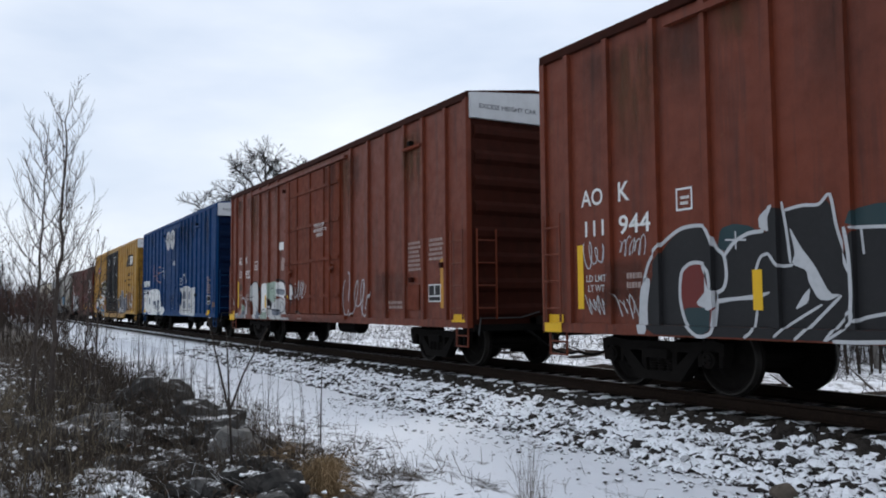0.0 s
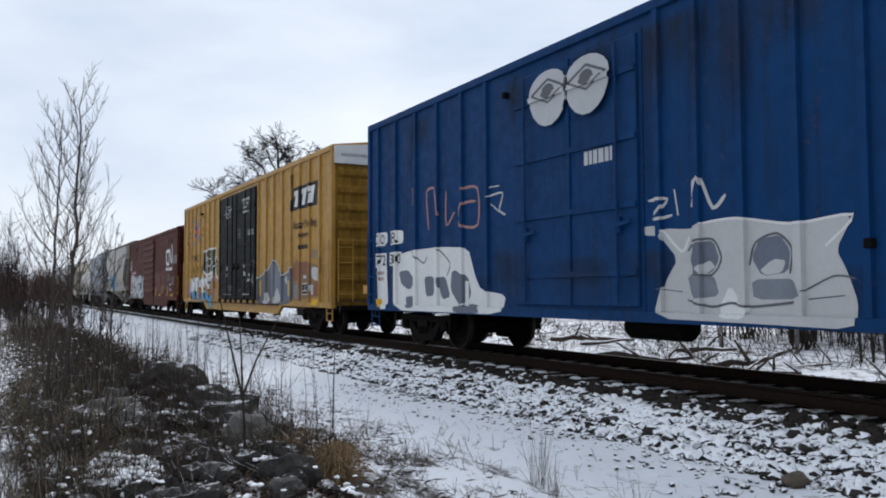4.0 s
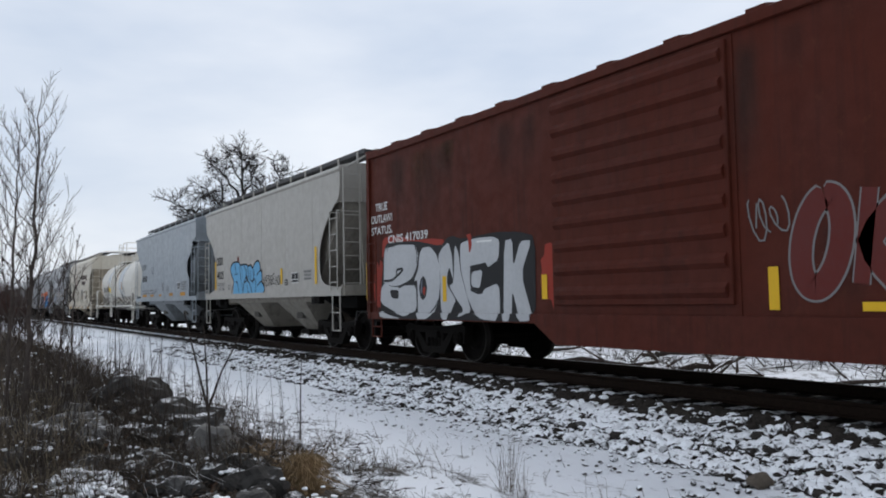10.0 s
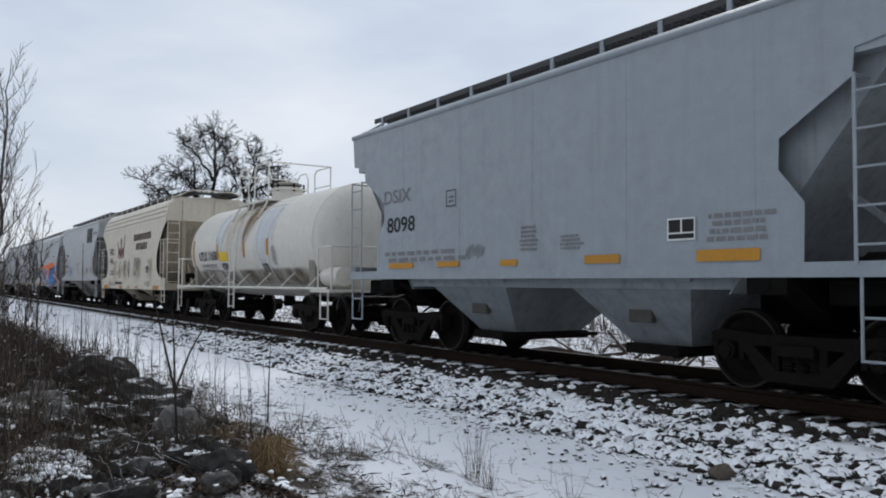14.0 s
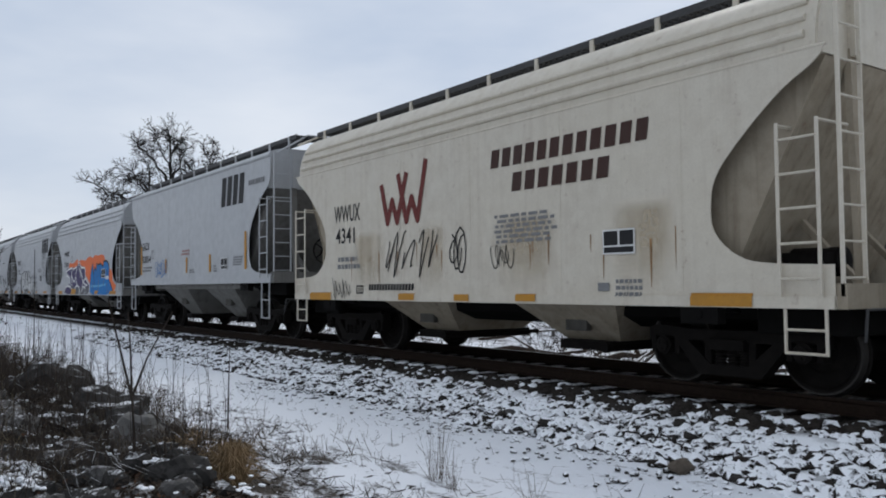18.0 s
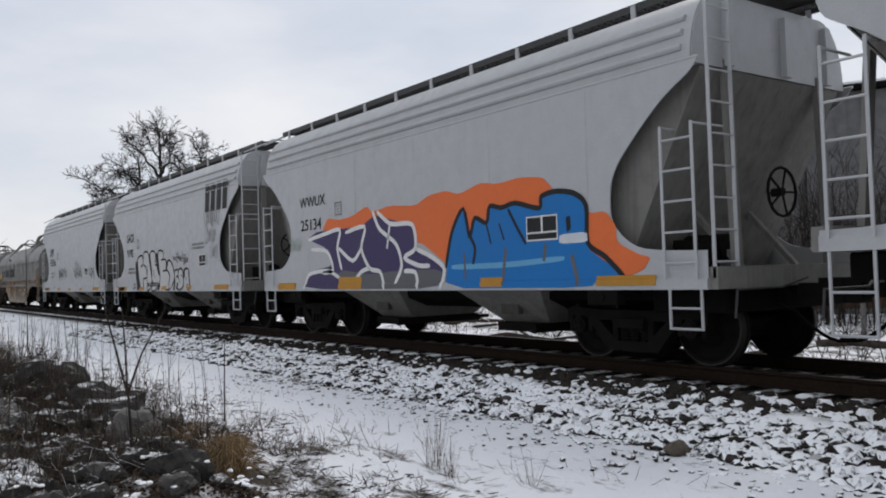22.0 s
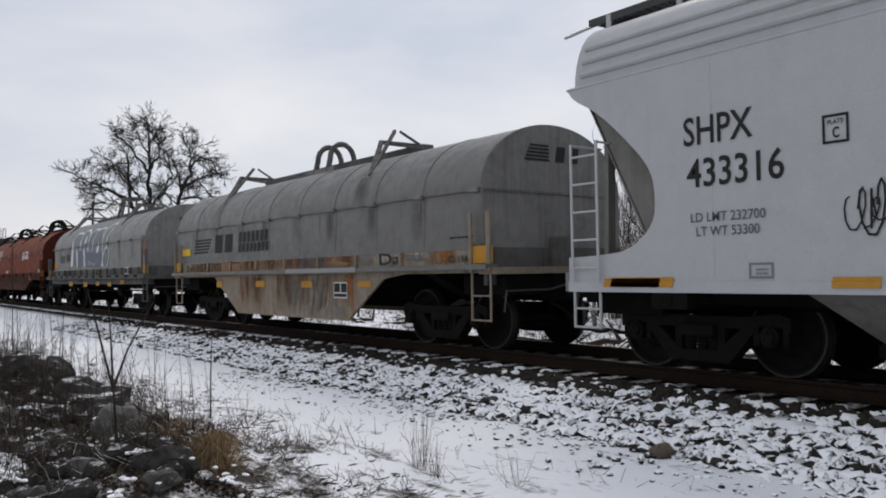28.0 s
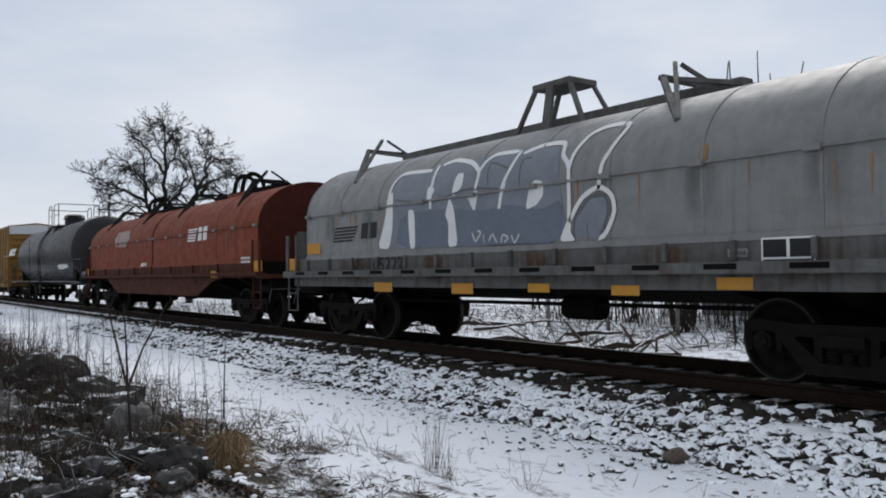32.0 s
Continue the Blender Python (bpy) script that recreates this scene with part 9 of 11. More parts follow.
on_12.small(-3.82, 1.49, 0.86, 0.24, 2, 'm_faint')
on_12.blocks(3.36, 2.93, 1.6, 0.7, 4, 'm_black')
on_12.stencil(2.88, 1.57, 0.48, 0.31)
on_12.small(2.27, 2.03, 1.05, 0.2, 2, 'm_faint')
on_12.loops(3.27, 2.6, 1.15, 0.38, 'm_faint', 72)
on_12.loops(3.32, 2.16, 0.94, 0.37, 'm_faint', 73)
on_12.loops(3.66, 1.77, 0.59, 0.3, 'm_faint', 74)
on_12.strip(3.96, 0.98, 0.92, 0.11, 'm_amber')
on_12.strip(-2.44, 0.97, 0.45, 0.1, 'm_amber')
on_12.strip(-0.29, 0.98, 0.44, 0.1, 'm_amber')
on_12.strip(1.94, 0.99, 0.32, 0.09, 'm_amber')
on_12.strip(-5.01, 0.96, 0.78, 0.12, 'm_amber')
on_12.strip(-4.87, 0.96, 0.88, 0.11, 'm_amber')
on_12.plate(-3.2, 1.01, 0.26, 0.17, 'm_black')
on_12.blocks(-1.76, 1.07, 1.12, 0.13, 13, 'm_black')
on_13.text(-3.94, 2.5, 0.83, 0.31, 'SHPX', 'm_black')
on_13.text(-3.91, 2.05, 1.13, 0.31, '433316', 'm_black')
on_13.plate(-2.39, 2.32, 0.25, 0.27, 'm_black', ('PLATE', 'C'))
on_13.lines(-3.87, 1.53, 0.88, 0.3, 'LD LMT 232700|LT WT 53300', 'm_grey')
on_13.loops(-2.2, 1.52, 0.45, 0.33, 'm_black', 81)
on_13.strip(-5.0, 0.99, 0.89, 0.11, 'm_amber')
on_13.strip(-2.33, 0.99, 0.44, 0.1, 'm_amber')
on_13.plate(-3.19, 1.08, 0.27, 0.16, 'm_faint')
on_13.loops(-2.14, 1.48, 1.75, 0.44, 'm_black', 82)
on_13.loops(0.66, 1.46, 1.57, 0.42, 'm_black', 83)
on_13.loops(3.3, 1.46, 0.98, 0.38, 'm_black', 84)
on_13.loops(0.93, 1.89, 0.8, 0.27, 'm_faint', 85)
on_13.stencil(2.72, 1.56, 0.45, 0.29)
on_13.strip(3.98, 0.98, 0.89, 0.11, 'm_amber')
on_13.strip(-0.24, 0.98, 0.46, 0.08, 'm_amber')
on_13.strip(1.78, 0.99, 0.45, 0.08, 'm_amber')
on_13.strip(-5.11, 0.99, 0.82, 0.1, 'm_amber')
part("deck_splice", Buf().box(0.3, 3.06, -1.645, -1.631, 1.225, 1.31, 0.004), "galvanised", car_14[0], "bright new length of deck edge")
on_14.text(3.62, 1.34, 0.66, 0.19, 'Da', 'm_black')
on_14.lay("lettering", lettered(Buf(), 'CS 19A', 5.58, 1.345, 0.5, 0.1, 0.008), 'm_black', 0.018)
on_14.small(4.4, 1.4, 0.54, 0.1, 2, 'm_grey')
on_14.small(5.58, 1.7, 0.62, 0.05, 1, 'm_black')
on_14.smear(5.2, 1.33, 0.2, 0.2, 'm_rust2')
on_14.smear(0.72, 1.3, 2.68, 0.2, 'm_rust2')
on_14.smear(-5.91, 1.13, 4.1, 0.54, 'm_rust2')
on_14.mane(-5.35, 1.78, 1.28, 0.38, 'm_black')
on_14.blocks(-3.94, 1.76, 1.23, 0.43, 2, 'm_black')
on_14.blocks(-2.47, 1.96, 1.64, 0.24, 7, 'm_black')
on_14.blocks(-2.5, 1.74, 1.68, 0.2, 8, 'm_black')
on_14.text(-5.06, 1.31, 1.59, 0.21, 'NS 165900', 'm_black')
on_14.strip(-6.19, 1.75, 0.57, 0.17, 'm_yellow')
on_14.strip(-3.75, 0.93, 0.37, 0.14, 'm_amber')
on_14.strip(-1.47, 0.95, 0.47, 0.13, 'm_amber')
on_14.strip(0.72, 0.95, 0.46, 0.12, 'm_amber')
on_14.strip(2.91, 0.97, 0.43, 0.1, 'm_amber')
on_14.loops(-0.07, 0.46, 2.12, 0.69, 'm_grey', 91)
on_14.loops(0.53, 1.33, 1.39, 0.2, 'm_grey', 92)
on_14.stencil(2.03, 0.76, 0.5, 0.29)
on_14.small(2.0, 0.44, 0.41, 0.18, 3, 'm_faint')
on_14.small(2.78, 1.37, 0.63, 0.15, 2, 'm_faint')
on_15.smear(3.55, 2.32, 0.21, 0.47, 'm_rust2')
on_15.smear(6.15, 1.79, 0.39, 0.71, 'm_rust')
on_15.mane(-4.83, 1.84, 1.0, 0.3, 'm_black')
on_15.blocks(-3.78, 1.87, 0.63, 0.28, 2, 'm_black')
on_15.text(-4.13, 1.28, 1.81, 0.24, 'NS 165222', 'm_black')
on_15.stencil(4.37, 1.23, 0.58, 0.31)
on_15.strip(-3.26, 0.92, 0.6, 0.16, 'm_amber')
on_15.strip(-0.95, 0.91, 0.54, 0.16, 'm_amber')
on_15.strip(0.81, 0.95, 0.43, 0.12, 'm_amber')
on_15.strip(2.33, 0.93, 0.44, 0.12, 'm_amber')
on_15.strip(3.83, 1.01, 0.44, 0.13, 'm_amber')
on_15.plate(3.97, 1.35, 0.24, 0.09, 'm_faint')
on_15.strip(-5.92, 1.64, 0.57, 0.21, 'm_amber')
on_16.mane(3.25, 2.18, 0.82, 0.37, 'm_white')
on_16.blocks(4.07, 2.18, 0.78, 0.36, 2, 'm_white')
on_16.smear(-5.54, 2.13, 3.66, 0.88, 'm_dim')
on_16.small(7.1, 1.53, 0.62, 0.18, 2, 'm_white')
on_16.small(-1.22, 1.57, 0.62, 0.18, 1, 'm_white')
on_16.strip(5.14, 1.19, 0.52, 0.17, 'm_amber')
on_17.strip(-11.65, 2.56, 3.81, 0.39, 'm_white')
on_17.smear(2.85, 1.6, 3.41, 0.38, 'm_white')

# sprayed pieces, stroke by stroke
on_1.area('m_teal', 0, [(-4.52, 1.8), (-4.46, 2.03), (-4.26, 2.07), (-4.02, 2.02), (-3.87, 1.88), (-4.27, 1.72)])
on_1.area('m_teal', 0, [(-2.85, 1.92), (-2.78, 2.08), (-2.49, 2.12), (-2.16, 2.04), (-2.07, 1.83)])
on_1.area('m_black', 1, [(-5.72, 0.77), (-5.68, 1.29), (-5.54, 1.68), (-5.28, 1.95), (-5.02, 2.08), (-4.66, 2.06), (-4.52, 1.78), (-4.42, 1.73), (-4.26, 1.86), (-4.02, 1.95), (-3.78, 1.93), (-3.82, 2.1), (-3.74, 2.2), (-3.53, 2.16), (-3.22, 2.16), (-3.04, 2.21), (-2.94, 1.81), (-2.88, 1.57), (-2.79, 1.89), (-2.39, 1.88), (-2.07, 1.83), (-2.12, 0.77), (-3.71, 0.77), (-4.65, 0.77)])
on_1.area('m_silver', 2, [(-5.87, 0.77), (-5.83, 1.33), (-5.73, 1.51), (-5.63, 1.47), (-5.7, 1.14), (-5.69, 0.77)])
on_1.brush('m_silver', 0.045, 2, [(-5.76, 1.44), (-5.64, 1.71), (-5.41, 1.91), (-5.07, 2.08), (-4.68, 2.07), (-4.53, 1.81), (-4.42, 1.71), (-4.39, 1.48), (-4.45, 1.32), (-4.62, 1.27)])
on_1.area('m_maroon', 2, [(-4.74, 1.62), (-4.92, 1.65), (-5.08, 1.54), (-5.11, 1.23), (-5.04, 0.94), (-4.83, 0.77), (-4.6, 0.84), (-4.54, 1.14), (-4.6, 1.33)])
on_1.area('m_teal', 3, [(-5.08, 1.11), (-4.59, 1.11), (-4.62, 0.84), (-4.82, 0.77), (-5.01, 0.9)])
on_1.brush('m_silver', 0.045, 4, [(-4.6, 1.33), (-4.63, 1.54), (-4.77, 1.64), (-4.95, 1.64), (-5.09, 1.53), (-5.12, 1.23), (-5.04, 0.94), (-4.83, 0.77), (-4.61, 0.82), (-4.54, 1.11), (-4.55, 1.3)])
on_1.area('m_silver', 4, [(-4.7, 1.6), (-4.78, 1.61), (-4.69, 1.41), (-4.71, 1.31), (-4.88, 1.15), (-4.58, 1.06), (-4.52, 1.28), (-4.64, 1.35)])
on_1.brush('m_silver', 0.045, 3, [(-4.41, 1.71), (-4.27, 1.85), (-4.06, 1.94), (-3.85, 1.95)])
on_1.brush('m_silver', 0.03, 4, [(-4.39, 1.89), (-4.09, 1.87)])
on_1.brush('m_silver', 0.03, 5, [(-4.24, 1.98), (-4.24, 1.77)])
on_1.area('m_silver', 3, [(-4.56, 1.15), (-4.56, 1.21), (-4.13, 1.24), (-3.75, 1.29), (-3.94, 1.2), (-4.29, 1.19)])
on_1.brush('m_silver', 0.035, 3, [(-3.97, 1.09), (-4.02, 0.86), (-4.14, 0.77)])
on_1.area('m_silver', 3, [(-3.91, 1.98), (-3.92, 2.11), (-3.81, 2.19), (-3.68, 2.23), (-3.76, 2.07), (-3.74, 1.92)])
on_1.brush('m_silver', 0.035, 3, [(-3.58, 2.15), (-3.36, 2.18), (-3.16, 2.17), (-3.03, 2.26), (-2.97, 1.94), (-2.9, 1.7), (-2.82, 1.46)])
on_1.brush('m_silver', 0.035, 4, [(-3.61, 2.25), (-3.56, 1.95), (-3.52, 1.58)])
on_1.area('m_silver', 3, [(-3.53, 1.99), (-3.38, 1.73), (-3.24, 1.56), (-3.07, 1.25), (-2.94, 1.24), (-3.08, 1.18), (-3.2, 1.19), (-3.31, 1.37), (-3.33, 1.5), (-3.51, 1.57), (-3.46, 1.69)])
on_1.brush('m_silver', 0.035, 4, [(-3.98, 1.51), (-3.9, 1.67), (-3.76, 1.69), (-3.65, 1.56), (-3.49, 1.56)])
on_1.area('m_silver', 4, [(-3.49, 1.08), (-3.38, 1.24), (-3.29, 1.32), (-3.32, 1.16)])
on_1.brush('m_silver', 0.03, 4, [(-3.74, 0.79), (-3.55, 0.93), (-3.16, 1.14)])
on_1.brush('m_silver', 0.035, 4, [(-3.48, 0.77), (-3.28, 0.93), (-2.94, 1.23)])
on_1.brush('m_silver', 0.03, 4, [(-3.13, 0.77), (-2.83, 1.07), (-2.83, 0.95), (-3.11, 0.77)])
on_1.brush('m_silver', 0.035, 5, [(-2.8, 0.97), (-2.65, 1.02), (-2.31, 1.08)])
on_1.brush('m_silver', 0.04, 5, [(-2.85, 1.91), (-2.81, 1.64), (-2.8, 1.25), (-2.82, 0.98)])
on_1.brush('m_silver', 0.035, 4, [(-2.8, 1.9), (-2.44, 1.88), (-2.07, 1.83)])
on_1.brush('m_silver', 0.04, 5, [(-2.7, 1.88), (-2.68, 1.63)])
on_1.area('m_silver', 5, [(-3.67, 0.77), (-3.5, 0.77), (-3.41, 0.77), (-3.43, 0.77)])
on_1.brush('m_silver', 0.04, 4, [(-3.03, 0.77), (-2.78, 0.77), (-2.33, 0.79)])
on_2.area('m_haze', 0, [(-7.29, 0.77), (-7.27, 0.91), (-7.09, 0.95), (-6.95, 0.88), (-6.94, 0.77)])
on_2.area('m_haze', 0, [(-6.94, 0.77), (-6.92, 0.95), (-6.69, 1.06), (-6.29, 1.09), (-6.27, 0.89), (-6.29, 0.77), (-6.52, 0.77)])
on_2.area('m_pink', 1, [(-6.92, 0.84), (-6.9, 0.99), (-6.69, 1.08), (-6.65, 0.93), (-6.78, 0.82)])
on_2.area('m_green', 1, [(-6.66, 1.06), (-6.64, 1.19), (-6.48, 1.25), (-6.31, 1.19), (-6.28, 1.06), (-6.4, 0.95), (-6.57, 0.96)])
on_2.area('m_silver', 1, [(-7.25, 0.86), (-7.22, 0.92), (-7.09, 0.94), (-6.98, 0.88), (-7.06, 0.84)])
on_2.area('m_silver', 2, [(-6.27, 0.87), (-6.15, 1.15), (-6.03, 1.26), (-6.01, 1.07), (-6.04, 0.77), (-6.17, 0.77)])
on_2.brush('m_silver', 0.05, 2, [(-6.39, 1.46), (-6.23, 1.34), (-6.09, 1.23)])
on_2.brush('m_silver', 0.04, 2, [(-6.05, 1.55), (-6.05, 1.38), (-6.05, 1.24)])
on_2.brush('m_grey', 0.04, 3, [(-6.65, 1.01), (-6.59, 0.88), (-6.55, 0.77)])
on_2.brush('m_grey', 0.03, 3, [(-6.13, 0.94), (-6.16, 0.85), (-6.1, 0.81), (-6.06, 0.9)])
on_2.area('m_umber', 1, [(-6.9, 1.87), (-6.58, 1.86), (-6.59, 1.68), (-6.88, 1.66)])
on_2.brush('m_pale', 0.02, 3, [(-7.73, 1.39), (-7.66, 1.43), (-7.64, 1.21), (-7.72, 1.24)])
on_2.brush('m_pale', 0.02, 3, [(-7.54, 1.31), (-7.6, 1.23), (-7.56, 1.17), (-7.51, 1.23), (-7.58, 1.24)])
on_2.area('m_pale', 1, [(-5.5, 1.43), (-5.45, 1.85), (-5.14, 1.92), (-4.65, 1.83), (-4.56, 1.44), (-4.63, 0.96), (-4.67, 0.77), (-5.29, 0.77), (-5.31, 1.14)])
on_2.area('m_white', 1, [(-4.47, 1.8), (-4.1, 1.87), (-3.82, 1.78), (-3.79, 1.31), (-3.7, 0.77), (-4.54, 0.77), (-4.43, 1.26)])
on_2.area('m_green', 1, [(-3.79, 1.83), (-3.41, 1.87), (-2.88, 1.88), (-2.82, 1.49), (-3.17, 1.27), (-3.65, 1.3)])
on_2.area('m_white', 2, [(-2.88, 1.82), (-2.58, 1.86), (-2.3, 1.8), (-2.14, 1.62), (-2.18, 1.32), (-2.37, 1.37), (-2.83, 1.44)])
on_2.area('m_pale', 2, [(-3.7, 1.3), (-3.17, 1.27), (-2.6, 1.39), (-2.05, 1.28), (-1.78, 0.8), (-1.64, 0.77), (-2.41, 0.77), (-3.63, 0.77)])
on_2.area('m_slate', 3, [(-5.02, 1.02), (-4.58, 1.01), (-4.53, 0.77), (-4.97, 0.77)])
on_2.area('m_slate', 3, [(-3.44, 1.08), (-2.61, 1.06), (-2.66, 0.88), (-3.36, 0.89)])
on_2.area('m_white', 2, [(-1.65, 1.77), (-1.4, 1.71), (-1.31, 1.46), (-1.41, 1.31), (-1.67, 1.35)])
on_2.area('m_green', 3, [(-4.46, 0.97), (-3.8, 0.97), (-3.77, 0.77), (-4.47, 0.77)])
on_2.area('m_haze', 3, [(-2.83, 1.67), (-2.2, 1.62), (-2.22, 1.47), (-2.79, 1.48)])
on_2.brush('m_black', 0.035, 4, [(-5.53, 1.15), (-5.45, 1.81), (-5.13, 1.92), (-4.63, 1.82), (-4.52, 1.44)])
on_2.brush('m_black', 0.03, 4, [(-5.5, 1.43), (-5.24, 1.46)])
on_2.brush('m_black', 0.03, 4, [(-5.05, 1.16), (-4.77, 0.96), (-4.67, 0.77)])
on_2.brush('m_black', 0.035, 4, [(-4.55, 1.69), (-4.5, 1.14), (-4.32, 0.85), (-4.17, 0.77)])
on_2.brush('m_black', 0.05, 4, [(-3.78, 1.39), (-3.42, 1.15), (-3.66, 1.07)])
on_2.brush('m_black', 0.035, 4, [(-3.25, 1.47), (-3.0, 1.27), (-2.85, 1.03)])
on_2.brush('m_black', 0.035, 4, [(-3.66, 1.08), (-3.18, 1.04), (-2.6, 1.03)])
on_2.brush('m_black', 0.06, 5, [(-2.83, 1.91), (-2.35, 1.86), (-2.11, 1.73), (-2.04, 1.48), (-2.03, 1.28)])
on_2.brush('m_black', 0.03, 4, [(-2.74, 1.79), (-2.74, 1.45)])
on_2.brush('m_black', 0.03, 4, [(-2.61, 1.6), (-2.22, 1.59)])
on_2.brush('m_black', 0.03, 5, [(-2.5, 1.29), (-2.63, 1.08), (-2.54, 0.96), (-2.22, 1.06), (-2.44, 1.29)])
on_2.brush('m_black', 0.03, 5, [(-3.5, 1.79), (-3.49, 1.57)])
on_2.brush('m_black', 0.03, 5, [(-3.27, 1.79), (-3.26, 1.56)])
on_2.brush('m_black', 0.03, 4, [(-3.5, 1.68), (-3.27, 1.68)])
on_2.brush('m_black', 0.03, 5, [(-2.39, 0.92), (-2.18, 0.77)])
on_2.brush('m_black', 0.03, 5, [(-2.17, 0.89), (-1.8, 0.77)])
on_2.brush('m_black', 0.03, 5, [(-4.5, 0.95), (-4.08, 1.07), (-3.89, 0.77)])
on_2.brush('m_black', 0.035, 4, [(-3.17, 1.27), (-3.02, 0.87), (-2.79, 0.77)])
on_2.brush('m_black', 0.03, 5, [(-2.62, 0.98), (-2.4, 0.78), (-2.56, 0.77)])
on_2.brush('m_black', 0.05, 4, [(-1.65, 1.78), (-1.4, 1.72), (-1.29, 1.45)])
on_2.brush('m_black', 0.035, 5, [(-1.93, 1.55), (-1.67, 1.33), (-1.41, 1.31), (-1.61, 1.13), (-1.76, 0.89)])
on_2.brush('m_black', 0.03, 4, [(-2.03, 1.28), (-1.96, 0.99), (-1.7, 0.77)])
on_2.area('m_black', 4, [(-3.65, 1.36), (-3.36, 1.25), (-3.43, 1.11), (-3.66, 1.14)])
on_2.area('m_dim', 1, [(-1.06, 0.94), (-0.86, 0.99), (-0.72, 0.91), (-0.68, 0.8), (-1.06, 0.79)])
on_2.brush('m_black', 0.04, 3, [(-1.12, 0.97), (-0.86, 1.01), (-0.69, 0.91), (-0.67, 0.79)])
on_3.area('m_white', 1, [(-6.32, 0.77), (-6.42, 1.48), (-6.51, 1.91), (-5.58, 2.01), (-4.36, 2.02), (-3.25, 1.96), (-3.01, 1.44), (-2.81, 1.19), (-1.99, 1.1), (-2.12, 0.77), (-4.34, 0.77)])
on_3.area('m_slate', 2, [(-6.18, 1.59), (-5.73, 1.61), (-5.43, 1.4), (-5.64, 1.19), (-6.06, 1.31)])
on_3.area('m_slate', 2, [(-5.0, 1.46), (-4.58, 1.46), (-4.58, 1.09), (-4.92, 1.06)])
on_3.area('m_slate', 2, [(-4.45, 1.43), (-4.12, 1.45), (-3.92, 1.07), (-4.24, 1.0)])
on_3.area('m_slate', 2, [(-3.86, 1.58), (-3.25, 1.44), (-3.13, 1.07), (-3.55, 0.88), (-3.92, 1.19)])
on_3.area('m_slate', 2, [(-5.87, 1.05), (-5.49, 1.08), (-5.42, 0.85), (-5.79, 0.81)])
on_3.area('m_slate', 2, [(-3.79, 0.88), (-2.95, 0.95), (-2.8, 0.77), (-3.73, 0.77)])
on_3.brush('m_grey', 0.03, 3, [(-5.58, 1.99), (-5.04, 1.73), (-4.86, 1.86)])
on_3.brush('m_grey', 0.03, 3, [(-4.39, 1.98), (-3.93, 1.7), (-4.06, 1.45)])
on_3.area('m_white', 0, [(-7.21, 1.96), (-6.83, 1.98), (-6.73, 0.79), (-7.14, 0.78)])
on_3.area('m_white', 0, [(-7.27, 2.47), (-6.76, 2.47), (-6.76, 2.21), (-7.26, 2.2)])
on_3.area('m_white', 0, [(-6.48, 2.46), (-5.97, 2.46), (-5.96, 2.18), (-6.47, 2.18)])
on_3.brush('m_pink', 0.05, 1, [(-5.39, 3.28), (-5.45, 2.5)])
on_3.brush('m_pink', 0.05, 1, [(-4.8, 2.39), (-4.88, 3.14), (-4.47, 3.14), (-4.37, 2.63)])
on_3.brush('m_pink', 0.05, 1, [(-4.08, 3.07), (-4.07, 2.42), (-3.75, 2.65)])
on_3.brush('m_pink', 0.05, 1, [(-3.45, 3.05), (-2.91, 3.0), (-2.9, 2.35), (-3.5, 2.39), (-3.44, 2.76), (-2.97, 2.78)])
on_3.brush('m_pale', 0.035, 1, [(-2.51, 2.97), (-2.18, 2.96)])
on_3.brush('m_pale', 0.035, 1, [(-2.54, 2.81), (-2.08, 2.83), (-2.18, 2.55), (-1.99, 2.45)])
on_3.brush('m_pale', 0.04, 1, [(-2.46, 2.68), (-2.18, 2.51)])
on_3.area('m_pale', 1, [(1.58, 0.81), (1.76, 1.28), (1.98, 1.56), (1.69, 1.85), (1.76, 1.96), (2.19, 1.92), (2.39, 1.98), (2.92, 1.99), (3.34, 1.95), (3.68, 1.88), (4.06, 1.91), (4.4, 1.91), (4.2, 1.58), (4.32, 1.35), (4.43, 1.04), (4.4, 0.77), (3.26, 0.79)])
on_3.area('m_slate', 2, [(2.19, 1.57), (2.3, 1.75), (2.57, 1.76), (2.66, 1.54), (2.54, 1.37), (2.25, 1.37)])
on_3.area('m_slate', 2, [(3.13, 1.53), (3.24, 1.74), (3.52, 1.77), (3.65, 1.6), (3.62, 1.36), (3.27, 1.32)])
on_3.area('m_pale', 3, [(2.29, 1.44), (2.51, 1.53), (2.6, 1.44), (2.41, 1.35)])
on_3.area('m_pale', 3, [(3.24, 1.39), (3.43, 1.51), (3.59, 1.49), (3.54, 1.36), (3.32, 1.33)])
on_3.area('m_haze', 2, [(2.14, 1.37), (2.57, 1.35), (2.65, 1.1), (2.22, 1.06)])
on_3.area('m_haze', 2, [(3.12, 1.29), (3.72, 1.29), (3.8, 1.07), (3.15, 1.06)])
on_3.brush('m_grey', 0.03, 4, [(2.16, 1.65), (2.3, 1.77), (2.57, 1.77), (2.69, 1.54), (2.54, 1.35), (2.25, 1.37)])
on_3.brush('m_grey', 0.03, 4, [(3.1, 1.45), (3.19, 1.7), (3.48, 1.79), (3.67, 1.62), (3.64, 1.34)])
on_3.brush('m_white', 0.04, 4, [(1.73, 1.94), (2.06, 1.65), (2.19, 1.83)])
on_3.brush('m_white', 0.03, 4, [(2.39, 1.98), (2.92, 2.0), (3.68, 1.88), (4.4, 1.92), (4.08, 1.62)])
on_3.area('m_white', 3, [(2.65, 0.97), (2.81, 1.23), (2.98, 1.02), (3.12, 0.98), (3.01, 0.83), (2.68, 0.84)])
